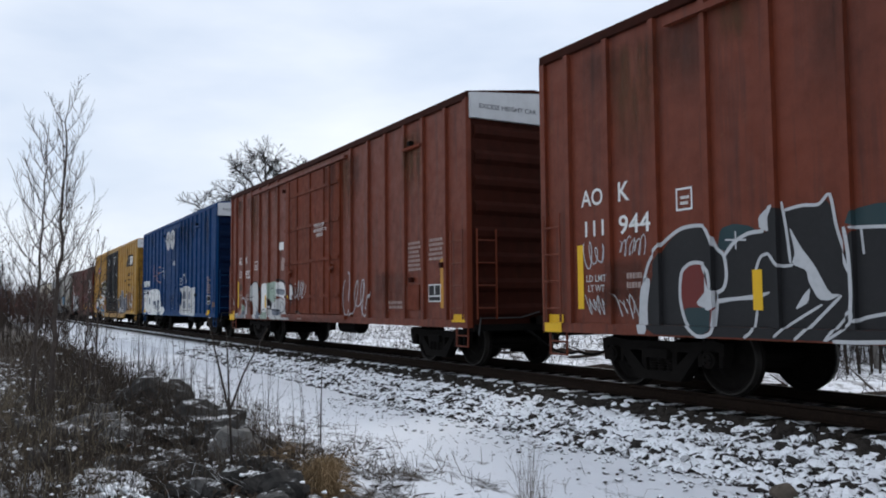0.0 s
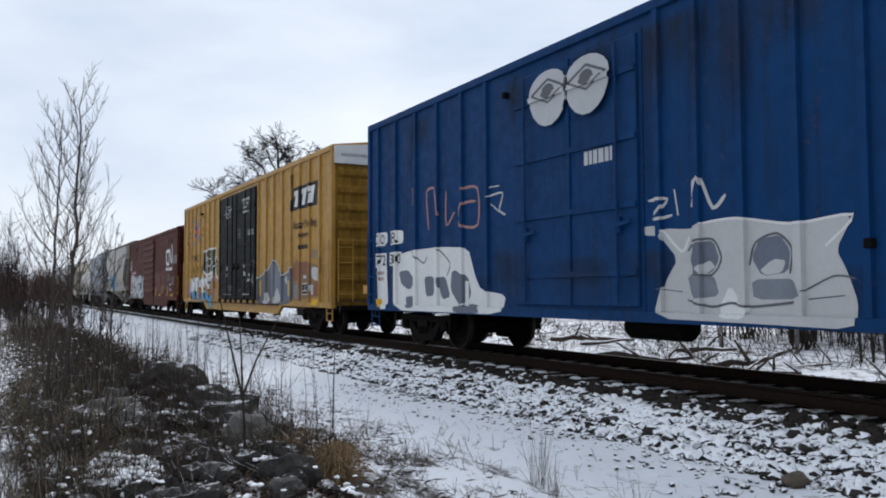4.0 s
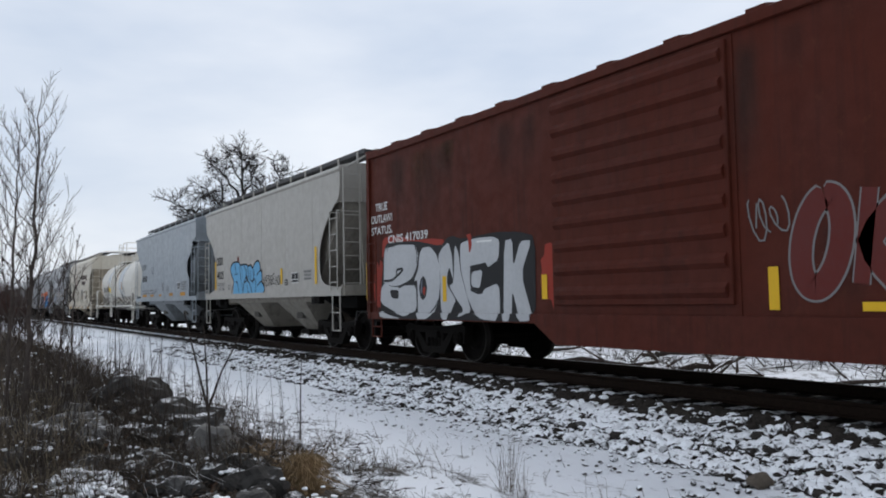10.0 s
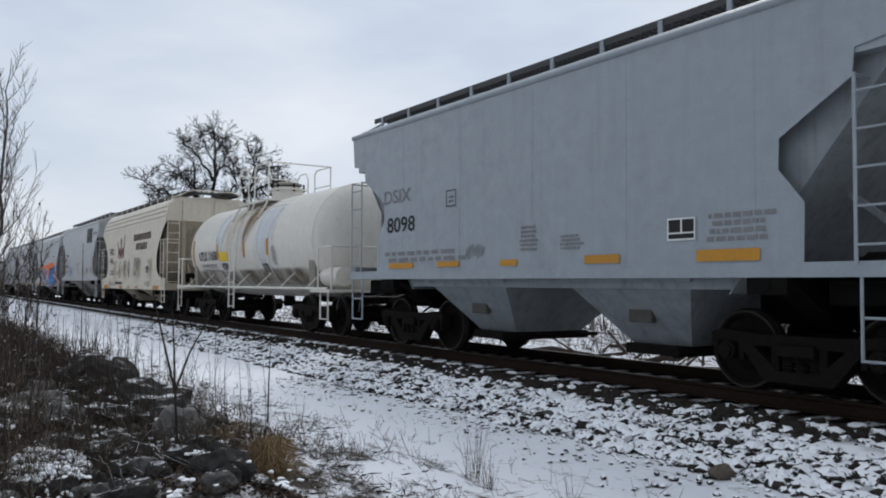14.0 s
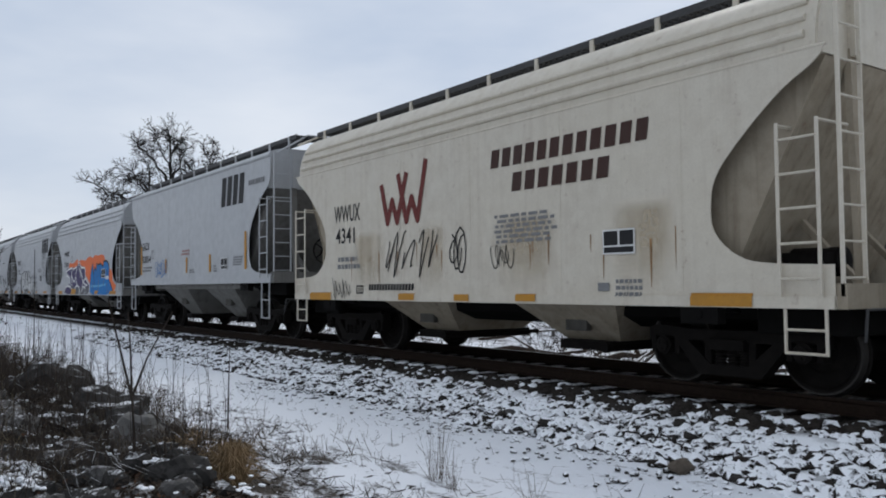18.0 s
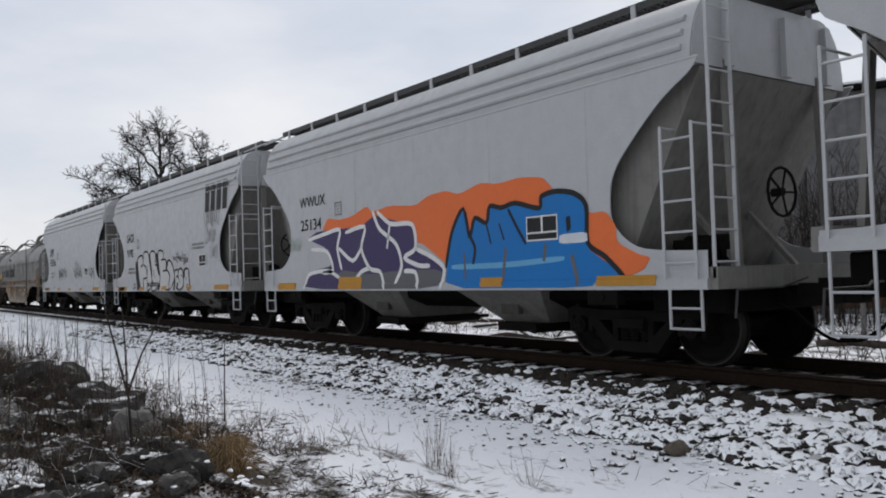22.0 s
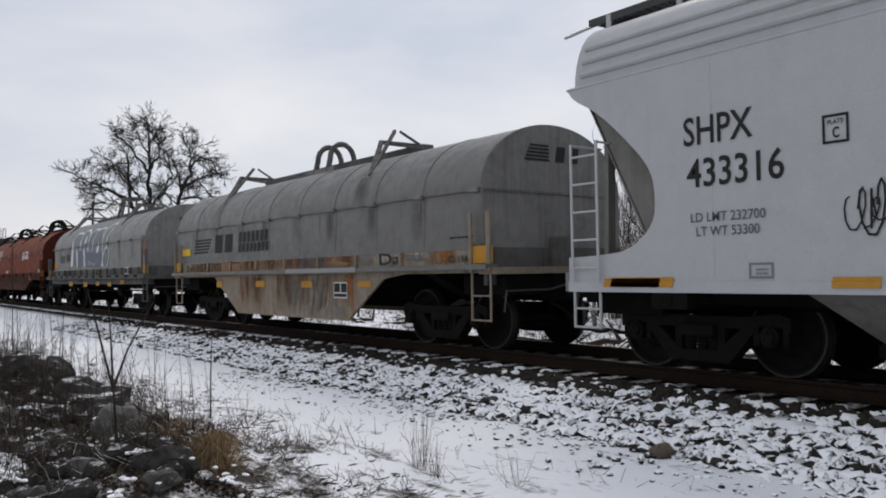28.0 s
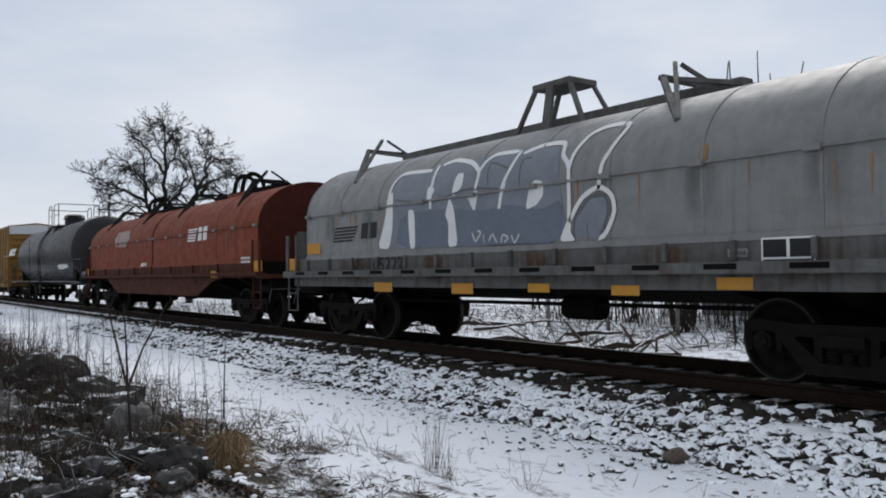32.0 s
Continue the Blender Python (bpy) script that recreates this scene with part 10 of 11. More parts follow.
on_3.brush('m_grey', 0.02, 4, [(3.8, 1.15), (4.17, 1.31), (4.41, 1.28)])
on_3.brush('m_grey', 0.02, 4, [(3.86, 1.07), (4.29, 1.11)])
on_3.brush('m_grey', 0.02, 4, [(1.64, 1.19), (2.06, 1.15)])
on_3.brush('m_grey', 0.03, 5, [(2.14, 1.05), (2.53, 0.97), (2.83, 1.02), (3.12, 0.98), (3.73, 1.04)])
on_3.brush('m_pale', 0.04, 1, [(1.47, 2.34), (1.82, 2.33), (1.56, 2.09), (1.9, 2.12)])
on_3.brush('m_pale', 0.04, 1, [(1.94, 2.44), (2.0, 2.11)])
on_3.brush('m_pale', 0.05, 1, [(2.23, 2.19), (2.36, 2.54), (2.57, 2.15), (2.77, 2.29)])
on_3.area('m_pale', 1, [(1.34, 2.0), (1.59, 2.01), (1.62, 1.87), (1.34, 1.9)])
on_4.area('m_grey', 0, [(2.39, 0.78), (2.45, 1.6), (3.11, 1.77), (3.74, 1.89), (4.2, 2.14), (4.64, 2.07), (5.15, 1.71), (5.63, 1.75), (6.15, 1.89), (6.17, 1.61), (6.17, 0.85), (4.76, 0.74)])
on_4.area('m_haze', 1, [(3.91, 1.88), (4.25, 2.09), (4.64, 1.98), (5.15, 1.69), (5.13, 0.83), (4.45, 0.79)])
on_4.area('m_slate', 2, [(5.22, 1.56), (5.63, 1.61), (6.12, 1.77), (6.14, 1.53), (6.12, 0.93), (5.2, 0.86)])
on_4.area('m_pale', 3, [(4.46, 1.13), (4.7, 1.31), (4.99, 1.05), (5.13, 0.86), (4.3, 0.81)])
on_4.area('m_pale', 2, [(3.28, 0.99), (3.64, 1.18), (3.97, 0.9), (3.89, 0.8), (3.27, 0.79)])
on_4.area('m_pale', 3, [(5.43, 1.55), (5.63, 1.67), (5.69, 1.46), (5.56, 1.38)])
on_4.brush('m_pale', 0.05, 3, [(2.45, 1.57), (3.3, 1.77), (3.79, 1.9), (4.23, 2.14), (4.67, 2.04), (5.15, 1.68), (5.66, 1.74), (6.18, 1.89)])
on_4.area('m_rust', 1, [(6.18, 1.89), (6.52, 2.1), (6.75, 2.08), (6.8, 1.81), (6.73, 1.51), (6.24, 1.45)])
on_4.area('m_rust', 1, [(6.94, 1.94), (7.18, 2.01), (7.59, 2.01), (7.59, 1.55), (7.27, 1.46), (6.95, 1.58)])
on_4.area('m_rust2', 0, [(6.15, 1.77), (6.86, 2.03), (7.59, 1.98), (8.49, 1.85), (8.51, 1.06), (7.15, 0.95), (6.12, 0.89)])
on_4.area('m_pale', 2, [(7.78, 1.83), (8.19, 1.83), (8.44, 1.75), (8.39, 1.46), (8.04, 1.47), (7.81, 1.58)])
on_4.area('m_haze', 2, [(6.26, 1.37), (6.67, 1.37), (6.72, 1.02), (6.37, 0.94)])
on_4.area('m_rust', 2, [(8.04, 1.4), (8.26, 1.46), (8.43, 1.32), (8.38, 1.06), (8.03, 1.03), (7.9, 1.23)])
on_4.area('m_pale', 2, [(7.66, 1.34), (7.95, 1.37), (8.03, 1.13), (7.8, 1.06)])
on_4.area('m_pale', 3, [(7.12, 1.63), (7.38, 1.62), (7.39, 1.53), (7.11, 1.53)])
on_4.area('m_pink', 0, [(-8.43, 0.95), (-8.27, 1.55), (-8.04, 1.88), (-7.03, 1.66), (-6.26, 1.7), (-5.99, 0.83), (-8.09, 0.79)])
on_4.area('m_pink', 0, [(-4.2, 1.5), (-4.0, 1.75), (-3.7, 1.7), (-3.72, 1.35), (-4.0, 1.3)])
on_4.area('m_pink', 0, [(-4.55, 2.05), (-4.3, 2.1), (-4.28, 1.85), (-4.5, 1.8)])
on_4.area('m_pink', 0, [(-3.5, 1.95), (-3.2, 2.0), (-3.2, 1.7), (-3.45, 1.65)])
on_4.outlined('m_white', 'm_black', 0.028, 1, [(-8.05, 1.79), (-7.91, 1.87), (-7.73, 1.78), (-7.3, 1.53), (-6.99, 1.36), (-6.93, 1.12), (-6.99, 0.92), (-7.31, 0.86), (-7.69, 0.77), (-7.83, 1.12), (-7.92, 1.45)])
on_4.area('m_sky', 2, [(-6.94, 1.18), (-6.93, 1.12), (-6.99, 0.92), (-7.31, 0.86), (-7.69, 0.77), (-7.83, 1.12), (-7.85, 1.19)])
on_4.outlined('m_white', 'm_black', 0.028, 1, [(-7.05, 1.81), (-6.2, 1.77), (-6.2, 1.62), (-6.69, 1.61), (-6.7, 1.49), (-6.42, 1.46), (-6.47, 1.34), (-6.69, 1.34), (-6.7, 1.11), (-6.27, 0.97), (-6.4, 0.82), (-6.89, 0.95), (-7.0, 1.43)])
on_4.area('m_sky', 2, [(-6.7, 1.17), (-6.7, 1.11), (-6.27, 0.97), (-6.4, 0.82), (-6.89, 0.95), (-6.94, 1.18)])
on_4.outlined('m_white', 'm_black', 0.028, 1, [(-6.2, 1.47), (-6.15, 1.65), (-5.85, 1.76), (-5.54, 1.95), (-5.47, 1.79), (-5.38, 1.44), (-5.24, 1.04), (-5.11, 0.83), (-5.18, 0.65), (-5.3, 0.77), (-5.42, 0.89), (-5.64, 0.93), (-5.74, 0.82), (-5.5, 0.77), (-5.81, 0.77), (-5.94, 0.77), (-5.88, 0.83), (-5.97, 1.25)])
on_4.area('m_sky', 2, [(-5.28, 1.16), (-5.24, 1.04), (-5.11, 0.83), (-5.18, 0.65), (-5.3, 0.77), (-5.42, 0.89), (-5.64, 0.93), (-5.74, 0.82), (-5.5, 0.77), (-5.81, 0.77), (-5.94, 0.77), (-5.88, 0.83), (-5.95, 1.17)])
on_4.outlined('m_white', 'm_black', 0.028, 1, [(-5.35, 1.63), (-5.16, 1.78), (-4.95, 1.76), (-4.86, 1.61), (-4.61, 1.42), (-4.66, 1.34), (-4.82, 1.33), (-5.11, 1.53), (-5.24, 1.32), (-5.01, 1.06), (-4.82, 1.22), (-4.58, 1.29), (-4.65, 1.04), (-4.89, 0.81), (-5.1, 0.91), (-5.22, 1.11), (-5.33, 1.31)])
on_4.area('m_sky', 2, [(-5.1, 1.16), (-5.01, 1.06), (-4.9, 1.15), (-4.62, 1.15), (-4.65, 1.04), (-4.89, 0.81), (-5.1, 0.91), (-5.22, 1.11), (-5.25, 1.16)])
on_4.outlined('m_white', 'm_black', 0.028, 1, [(-4.61, 1.35), (-4.51, 1.53), (-4.39, 1.52), (-4.34, 1.39), (-4.42, 1.22), (-4.52, 1.28), (-4.53, 1.1), (-4.37, 0.98), (-4.24, 0.93), (-4.28, 1.05), (-4.17, 1.12), (-4.05, 1.06), (-3.92, 0.86), (-3.81, 0.7), (-3.78, 0.56), (-3.89, 0.53), (-4.05, 0.54), (-4.3, 0.66), (-4.56, 0.84), (-4.69, 0.96)])
on_4.area('m_sky', 2, [(-4.53, 1.15), (-4.53, 1.1), (-4.37, 0.98), (-4.24, 0.93), (-4.28, 1.05), (-4.17, 1.12), (-4.05, 1.06), (-3.92, 0.86), (-3.81, 0.7), (-3.78, 0.56), (-3.89, 0.53), (-4.05, 0.54), (-4.3, 0.66), (-4.56, 0.84), (-4.69, 0.96), (-4.65, 1.15)])
on_4.area('m_pink', 3, [(-7.54, 1.26), (-7.1, 1.27), (-7.15, 1.04), (-7.49, 0.99)])
on_4.area('m_pink', 1, [(-6.63, 1.57), (-6.26, 1.56), (-6.3, 1.26), (-6.18, 1.15), (-6.29, 0.98), (-6.64, 1.13)])
on_4.area('m_pink', 3, [(-5.2, 1.39), (-5.06, 1.49), (-4.71, 1.29), (-5.01, 1.08)])
on_4.brush('m_black', 0.025, 4, [(-7.75, 1.74), (-7.8, 1.29), (-7.69, 0.79)])
on_4.brush('m_black', 0.025, 4, [(-7.47, 1.32), (-7.07, 1.29), (-7.18, 1.0), (-7.48, 0.99), (-7.47, 1.32)])
on_4.brush('m_black', 0.025, 5, [(-5.85, 1.75), (-5.82, 1.25), (-5.94, 0.83)])
on_4.brush('m_black', 0.03, 5, [(-6.04, 1.5), (-5.91, 1.57), (-5.8, 1.46), (-5.91, 1.32), (-6.04, 1.38)])
on_4.brush('m_black', 0.025, 5, [(-5.51, 1.93), (-5.55, 1.59), (-5.44, 1.24)])
on_4.area('m_white', 4, [(-4.88, 1.54), (-4.63, 1.71), (-4.24, 1.82), (-3.96, 1.83), (-3.92, 1.75), (-4.11, 1.64), (-4.48, 1.57)])
on_4.brush('m_black', 0.035, 5, [(-4.86, 1.52), (-4.48, 1.55), (-4.1, 1.62), (-3.92, 1.74)])
on_4.brush('m_black', 0.02, 5, [(-4.59, 1.61), (-4.51, 1.73)])
on_4.brush('m_black', 0.02, 5, [(-4.4, 1.62), (-4.3, 1.79)])
on_4.brush('m_black', 0.02, 5, [(-4.18, 1.64), (-4.12, 1.8)])
on_4.brush('m_black', 0.02, 4, [(-7.34, 1.44), (-7.1, 1.51), (-6.93, 1.35)])
on_4.brush('m_slate', 0.03, 4, [(-7.94, 1.12), (-7.3, 0.92), (-6.83, 0.9)])
on_4.area('m_sky', 4, [(-4.25, 0.95), (-4.15, 1.09), (-4.0, 0.89), (-3.94, 0.77), (-4.18, 0.83)])
on_4.area('m_olive', 0, [(-5.48, 2.41), (-5.38, 2.72), (-5.14, 2.84), (-4.61, 2.88), (-4.05, 2.87), (-3.68, 2.87), (-3.3, 2.85), (-3.34, 2.54), (-3.21, 2.55), (-3.02, 2.36), (-2.9, 2.1), (-2.92, 1.73), (-3.32, 1.85), (-3.5, 1.8), (-3.82, 1.85), (-4.1, 1.92), (-4.5, 1.88), (-4.86, 1.85), (-5.16, 1.93), (-5.35, 2.14)])
on_4.area('m_black', 1, [(-4.83, 2.56), (-4.53, 2.53), (-4.54, 2.28), (-4.83, 2.29)])
on_4.area('m_black', 1, [(-4.76, 2.23), (-4.5, 2.22), (-4.49, 1.95), (-4.7, 1.89)])
on_4.area('m_black', 1, [(-5.37, 2.33), (-5.15, 2.57), (-5.06, 2.36), (-5.09, 2.0), (-5.23, 2.04)])
on_4.area('m_black', 1, [(-4.05, 2.24), (-3.92, 2.18), (-3.95, 2.02), (-4.11, 1.99), (-4.11, 2.16)])
on_4.area('m_black', 1, [(-3.77, 2.38), (-3.48, 2.34), (-3.31, 2.07), (-3.42, 1.86), (-3.65, 2.1)])
on_4.area('m_black', 1, [(-3.78, 2.83), (-3.72, 2.7), (-3.76, 2.44), (-3.97, 2.36), (-3.86, 2.57)])
on_4.brush('m_white', 0.075, 3, [(-5.15, 1.89), (-5.35, 2.15), (-5.48, 2.41), (-5.4, 2.69), (-5.23, 2.83), (-5.02, 2.84), (-4.61, 2.88), (-4.37, 2.89), (-3.98, 2.88), (-3.68, 2.88), (-3.3, 2.86), (-3.34, 2.58), (-3.44, 2.38)])
on_4.brush('m_white', 0.12, 2, [(-5.18, 1.91), (-4.86, 1.83), (-4.5, 1.87), (-4.13, 1.93), (-3.92, 1.89), (-3.76, 1.84), (-3.59, 1.88)])
on_4.brush('m_white', 0.13, 2, [(-3.39, 2.11), (-3.35, 1.92), (-3.22, 1.77), (-2.86, 1.7)])
on_4.brush('m_white', 0.045, 4, [(-5.03, 2.84), (-5.03, 2.49), (-5.04, 2.07)])
on_4.brush('m_white', 0.045, 4, [(-5.02, 2.6), (-4.68, 2.56), (-4.6, 2.69), (-4.58, 2.88)])
on_4.brush('m_white', 0.045, 4, [(-5.04, 2.07), (-4.86, 2.3), (-4.92, 2.5), (-5.02, 2.45)])
on_4.brush('m_white', 0.045, 4, [(-4.53, 2.53), (-4.52, 2.27), (-4.75, 2.27), (-4.8, 2.06), (-4.7, 1.89)])
on_4.brush('m_white', 0.045, 4, [(-4.47, 2.57), (-4.46, 2.23), (-4.24, 2.25), (-4.1, 2.36), (-4.19, 2.49), (-4.42, 2.5)])
on_4.brush('m_white', 0.045, 4, [(-4.26, 2.87), (-4.27, 2.51)])
on_4.brush('m_white', 0.045, 4, [(-4.11, 2.3), (-3.92, 2.2), (-3.94, 2.02), (-4.12, 1.93)])
on_4.brush('m_white', 0.045, 4, [(-4.01, 2.86), (-4.01, 2.44)])
on_4.brush('m_white', 0.045, 4, [(-4.05, 2.41), (-3.87, 2.34), (-3.7, 2.48), (-3.71, 2.87)])
on_4.brush('m_white', 0.045, 4, [(-4.0, 2.4), (-3.74, 2.23), (-3.61, 2.13), (-3.44, 2.28)])
on_4.brush('m_white', 0.045, 4, [(-4.3, 2.17), (-4.25, 1.97), (-4.14, 1.92)])
on_4.brush('m_white', 0.045, 4, [(-3.47, 2.59), (-3.43, 2.36), (-3.22, 2.55), (-3.01, 2.35)])
on_4.brush('m_white', 0.045, 4, [(-3.2, 2.23), (-3.27, 2.31), (-3.32, 2.23), (-3.24, 2.16)])
on_4.brush('m_white', 0.045, 4, [(-3.38, 2.09), (-3.16, 2.1)])
on_5.area('m_red', 0, [(-7.42, 1.98), (-7.36, 2.42), (-6.83, 2.44), (-5.96, 2.28), (-5.44, 2.28), (-4.89, 2.22), (-5.05, 1.93), (-6.95, 2.09)])
on_5.area('m_red', 3, [(-4.19, 2.25), (-4.03, 2.26), (-4.02, 2.04), (-4.08, 1.94), (-4.11, 1.96), (-4.13, 2.17)])
on_5.area('m_black', 1, [(-7.54, 0.8), (-7.44, 1.52), (-7.3, 2.2), (-7.14, 2.32), (-5.96, 2.27), (-5.05, 2.11), (-4.81, 2.25), (-4.63, 2.27), (-4.39, 2.2), (-4.06, 2.2), (-3.37, 2.23), (-2.7, 2.19), (-2.26, 2.09), (-2.29, 0.8), (-3.43, 0.8), (-5.19, 0.8)])
on_5.area('m_silver', 2, [(-7.33, 1.62), (-7.3, 2.12), (-7.21, 2.22), (-6.63, 2.24), (-6.0, 2.2), (-5.88, 2.0), (-5.94, 1.8), (-6.12, 1.58), (-6.5, 1.46), (-6.9, 1.43), (-7.35, 1.5)])
on_5.area('m_silver', 2, [(-7.46, 1.4), (-7.3, 1.5), (-6.9, 1.41), (-6.4, 1.44), (-5.99, 1.43), (-5.97, 0.97), (-6.4, 0.84), (-6.75, 0.9), (-7.5, 1.1)])
on_5.brush('m_black', 0.05, 3, [(-7.35, 1.55), (-6.95, 1.56), (-6.5, 1.75), (-6.75, 1.75), (-6.78, 1.62)])
on_5.area('m_black', 3, [(-7.08, 1.36), (-6.7, 1.36), (-6.7, 1.18), (-7.0, 1.2)])
on_5.brush('m_black', 0.05, 3, [(-6.7, 1.4), (-6.4, 1.47), (-6.0, 1.46)])
on_5.strip(-5.0, 1.12, 0.13, 0.45, 'm_yellow')
on_5.area('m_silver', 2, [(-7.49, 0.96), (-7.01, 0.86), (-6.52, 0.8), (-7.45, 0.81)])
on_5.area('m_silver', 2, [(-5.84, 2.0), (-5.73, 2.12), (-5.44, 2.13), (-5.21, 1.98), (-5.1, 1.74), (-5.09, 1.43), (-5.17, 1.12), (-5.37, 0.87), (-5.59, 0.8), (-5.93, 0.8), (-5.93, 1.32), (-5.94, 1.53), (-6.07, 1.51), (-5.89, 1.73)])
on_5.area('m_black', 3, [(-5.71, 1.6), (-5.61, 1.53), (-5.56, 1.37), (-5.62, 1.21), (-5.73, 1.15), (-5.83, 1.21), (-5.87, 1.38), (-5.81, 1.54)])
on_5.area('m_red', 4, [(-5.67, 1.42), (-5.62, 1.37), (-5.64, 1.26), (-5.71, 1.24), (-5.74, 1.33)])
on_5.area('m_slate', 4, [(-5.78, 1.51), (-5.73, 1.55), (-5.76, 1.27), (-5.82, 1.29)])
on_5.brush('m_black', 0.03, 3, [(-5.48, 0.91), (-5.29, 1.02), (-5.17, 1.15)])
on_5.brush('m_black', 0.03, 3, [(-6.01, 2.2), (-5.93, 2.0), (-5.95, 1.84)])
on_5.brush('m_black', 0.025, 3, [(-7.19, 2.13), (-7.1, 2.22), (-6.84, 2.23)])
on_5.area('m_silver', 2, [(-5.15, 1.93), (-5.01, 2.07), (-4.78, 2.17), (-4.66, 1.9), (-4.64, 1.48), (-4.76, 1.73), (-4.84, 1.6), (-4.85, 1.41), (-4.55, 1.13), (-4.66, 1.02), (-4.81, 0.8), (-4.99, 0.8), (-5.09, 1.05), (-5.08, 1.62)])
on_5.area('m_silver', 2, [(-4.57, 2.13), (-4.44, 1.94), (-4.4, 1.64), (-4.24, 1.28), (-4.07, 0.94), (-4.48, 0.84), (-4.32, 0.98), (-4.56, 1.17), (-4.78, 1.39), (-4.63, 1.45)])
on_5.area('m_silver', 2, [(-4.4, 1.96), (-4.37, 2.12), (-4.06, 2.16), (-3.76, 2.17), (-3.38, 2.16), (-3.2, 2.09), (-3.24, 1.78), (-3.54, 1.67), (-3.6, 1.71), (-3.78, 1.71), (-4.09, 1.7), (-4.1, 1.34), (-3.86, 1.27), (-3.74, 1.24), (-3.67, 1.32), (-3.23, 1.41), (-3.23, 0.8), (-3.71, 0.82), (-4.0, 0.94), (-4.18, 1.17), (-4.38, 1.64)])
on_5.area('m_silver', 3, [(-4.05, 1.61), (-3.7, 1.64), (-3.8, 1.33), (-4.06, 1.37)])
on_5.brush('m_black', 0.05, 4, [(-4.09, 1.69), (-3.78, 1.71), (-3.59, 1.7), (-3.73, 1.27), (-4.09, 1.32)])
on_5.area('m_silver', 2, [(-3.07, 2.07), (-2.85, 2.09), (-2.84, 1.64), (-2.64, 2.04), (-2.35, 2.03), (-2.64, 1.53), (-2.35, 0.82), (-2.7, 0.8), (-2.88, 1.3), (-2.92, 0.8), (-3.14, 0.8)])
on_5.brush('m_pale', 0.06, 3, [(-4.98, 1.92), (-4.87, 1.73)])
on_5.brush('m_white', 0.05, 3, [(-3.88, 2.11), (-3.42, 2.1)])
on_5.brush('m_black', 0.04, 4, [(-4.57, 1.11), (-4.69, 0.96), (-4.81, 0.8)])
on_6.outlined('m_sky', 'm_black', 0.05, 1, [(-2.55, 1.36), (-2.44, 1.78), (-2.68, 2.02), (-2.8, 2.22), (-2.55, 2.37), (-2.23, 2.4), (-1.89, 2.37), (-1.78, 2.28), (-1.43, 2.29), (-1.12, 2.26), (-1.0, 2.21), (-0.77, 2.25), (-0.59, 2.15), (-0.38, 2.28), (-0.13, 2.34), (0.03, 2.28), (0.11, 2.06), (0.23, 2.04), (0.25, 1.72), (0.4, 1.65), (0.45, 1.49), (0.36, 1.43), (0.33, 1.31)])
on_6.brush('m_black', 0.04, 3, [(-2.31, 2.37), (-2.24, 2.15), (-2.16, 2.04)])
on_6.brush('m_black', 0.04, 3, [(-2.34, 2.01), (-2.01, 2.03)])
on_6.brush('m_black', 0.04, 3, [(-1.82, 2.29), (-1.74, 1.91), (-1.54, 1.51), (-1.6, 1.34)])
on_6.brush('m_black', 0.04, 3, [(-1.43, 2.26), (-1.19, 2.08), (-1.22, 1.92), (-1.43, 1.75), (-1.44, 1.49)])
on_6.brush('m_black', 0.04, 3, [(-1.06, 2.18), (-0.92, 1.88), (-0.64, 1.77), (-0.49, 1.91), (-0.59, 2.13)])
on_6.brush('m_black', 0.04, 3, [(-1.43, 1.73), (-1.13, 1.8), (-0.85, 1.69), (-0.68, 1.45), (-0.73, 1.33)])
on_6.brush('m_black', 0.04, 3, [(-0.65, 1.7), (-0.42, 1.83), (-0.28, 1.62), (-0.41, 1.37)])
on_6.brush('m_black', 0.04, 3, [(-0.23, 1.92), (0.06, 2.05), (0.25, 1.99)])
on_6.brush('m_black', 0.04, 3, [(-0.19, 1.63), (0.15, 1.74), (0.4, 1.61)])
on_6.brush('m_black', 0.04, 3, [(-0.27, 1.32), (-0.04, 1.42), (0.18, 1.31)])
on_6.brush('m_black', 0.04, 3, [(-2.24, 1.79), (-2.07, 1.76), (-1.91, 1.46)])
on_6.brush('m_black', 0.04, 3, [(-1.65, 2.22), (-1.56, 1.88)])
on_6.brush('m_black', 0.04, 3, [(-0.83, 2.09), (-0.76, 1.85)])
on_6.brush('m_black', 0.04, 3, [(-0.42, 1.91), (-0.46, 2.1)])
on_6.brush('m_black', 0.04, 3, [(-1.27, 1.34), (-1.08, 1.42), (-0.91, 1.48)])
on_6.brush('m_black', 0.04, 3, [(-1.14, 1.68), (-1.02, 1.48)])
on_6.area('m_black', 3, [(-1.25, 2.02), (-1.13, 1.95), (-0.97, 1.8), (-1.21, 1.83)])
on_11.area('m_orange', 0, [(-3.01, 2.07), (-2.76, 2.31), (-2.32, 2.24), (-1.86, 2.27), (-1.29, 2.42), (-1.14, 2.29), (-0.55, 2.36), (0.22, 2.29), (0.59, 2.42), (1.07, 2.45), (1.39, 2.36), (1.91, 2.48), (2.29, 2.42), (2.77, 2.46), (3.22, 2.41), (3.38, 2.27), (3.46, 2.11), (4.05, 1.87), (4.3, 1.88), (4.46, 1.7), (4.47, 1.49), (4.79, 1.34), (4.97, 1.3), (4.86, 1.16), (4.58, 1.07), (4.34, 1.19), (3.58, 1.21), (1.16, 1.26), (0.27, 1.74), (-2.34, 1.98)])
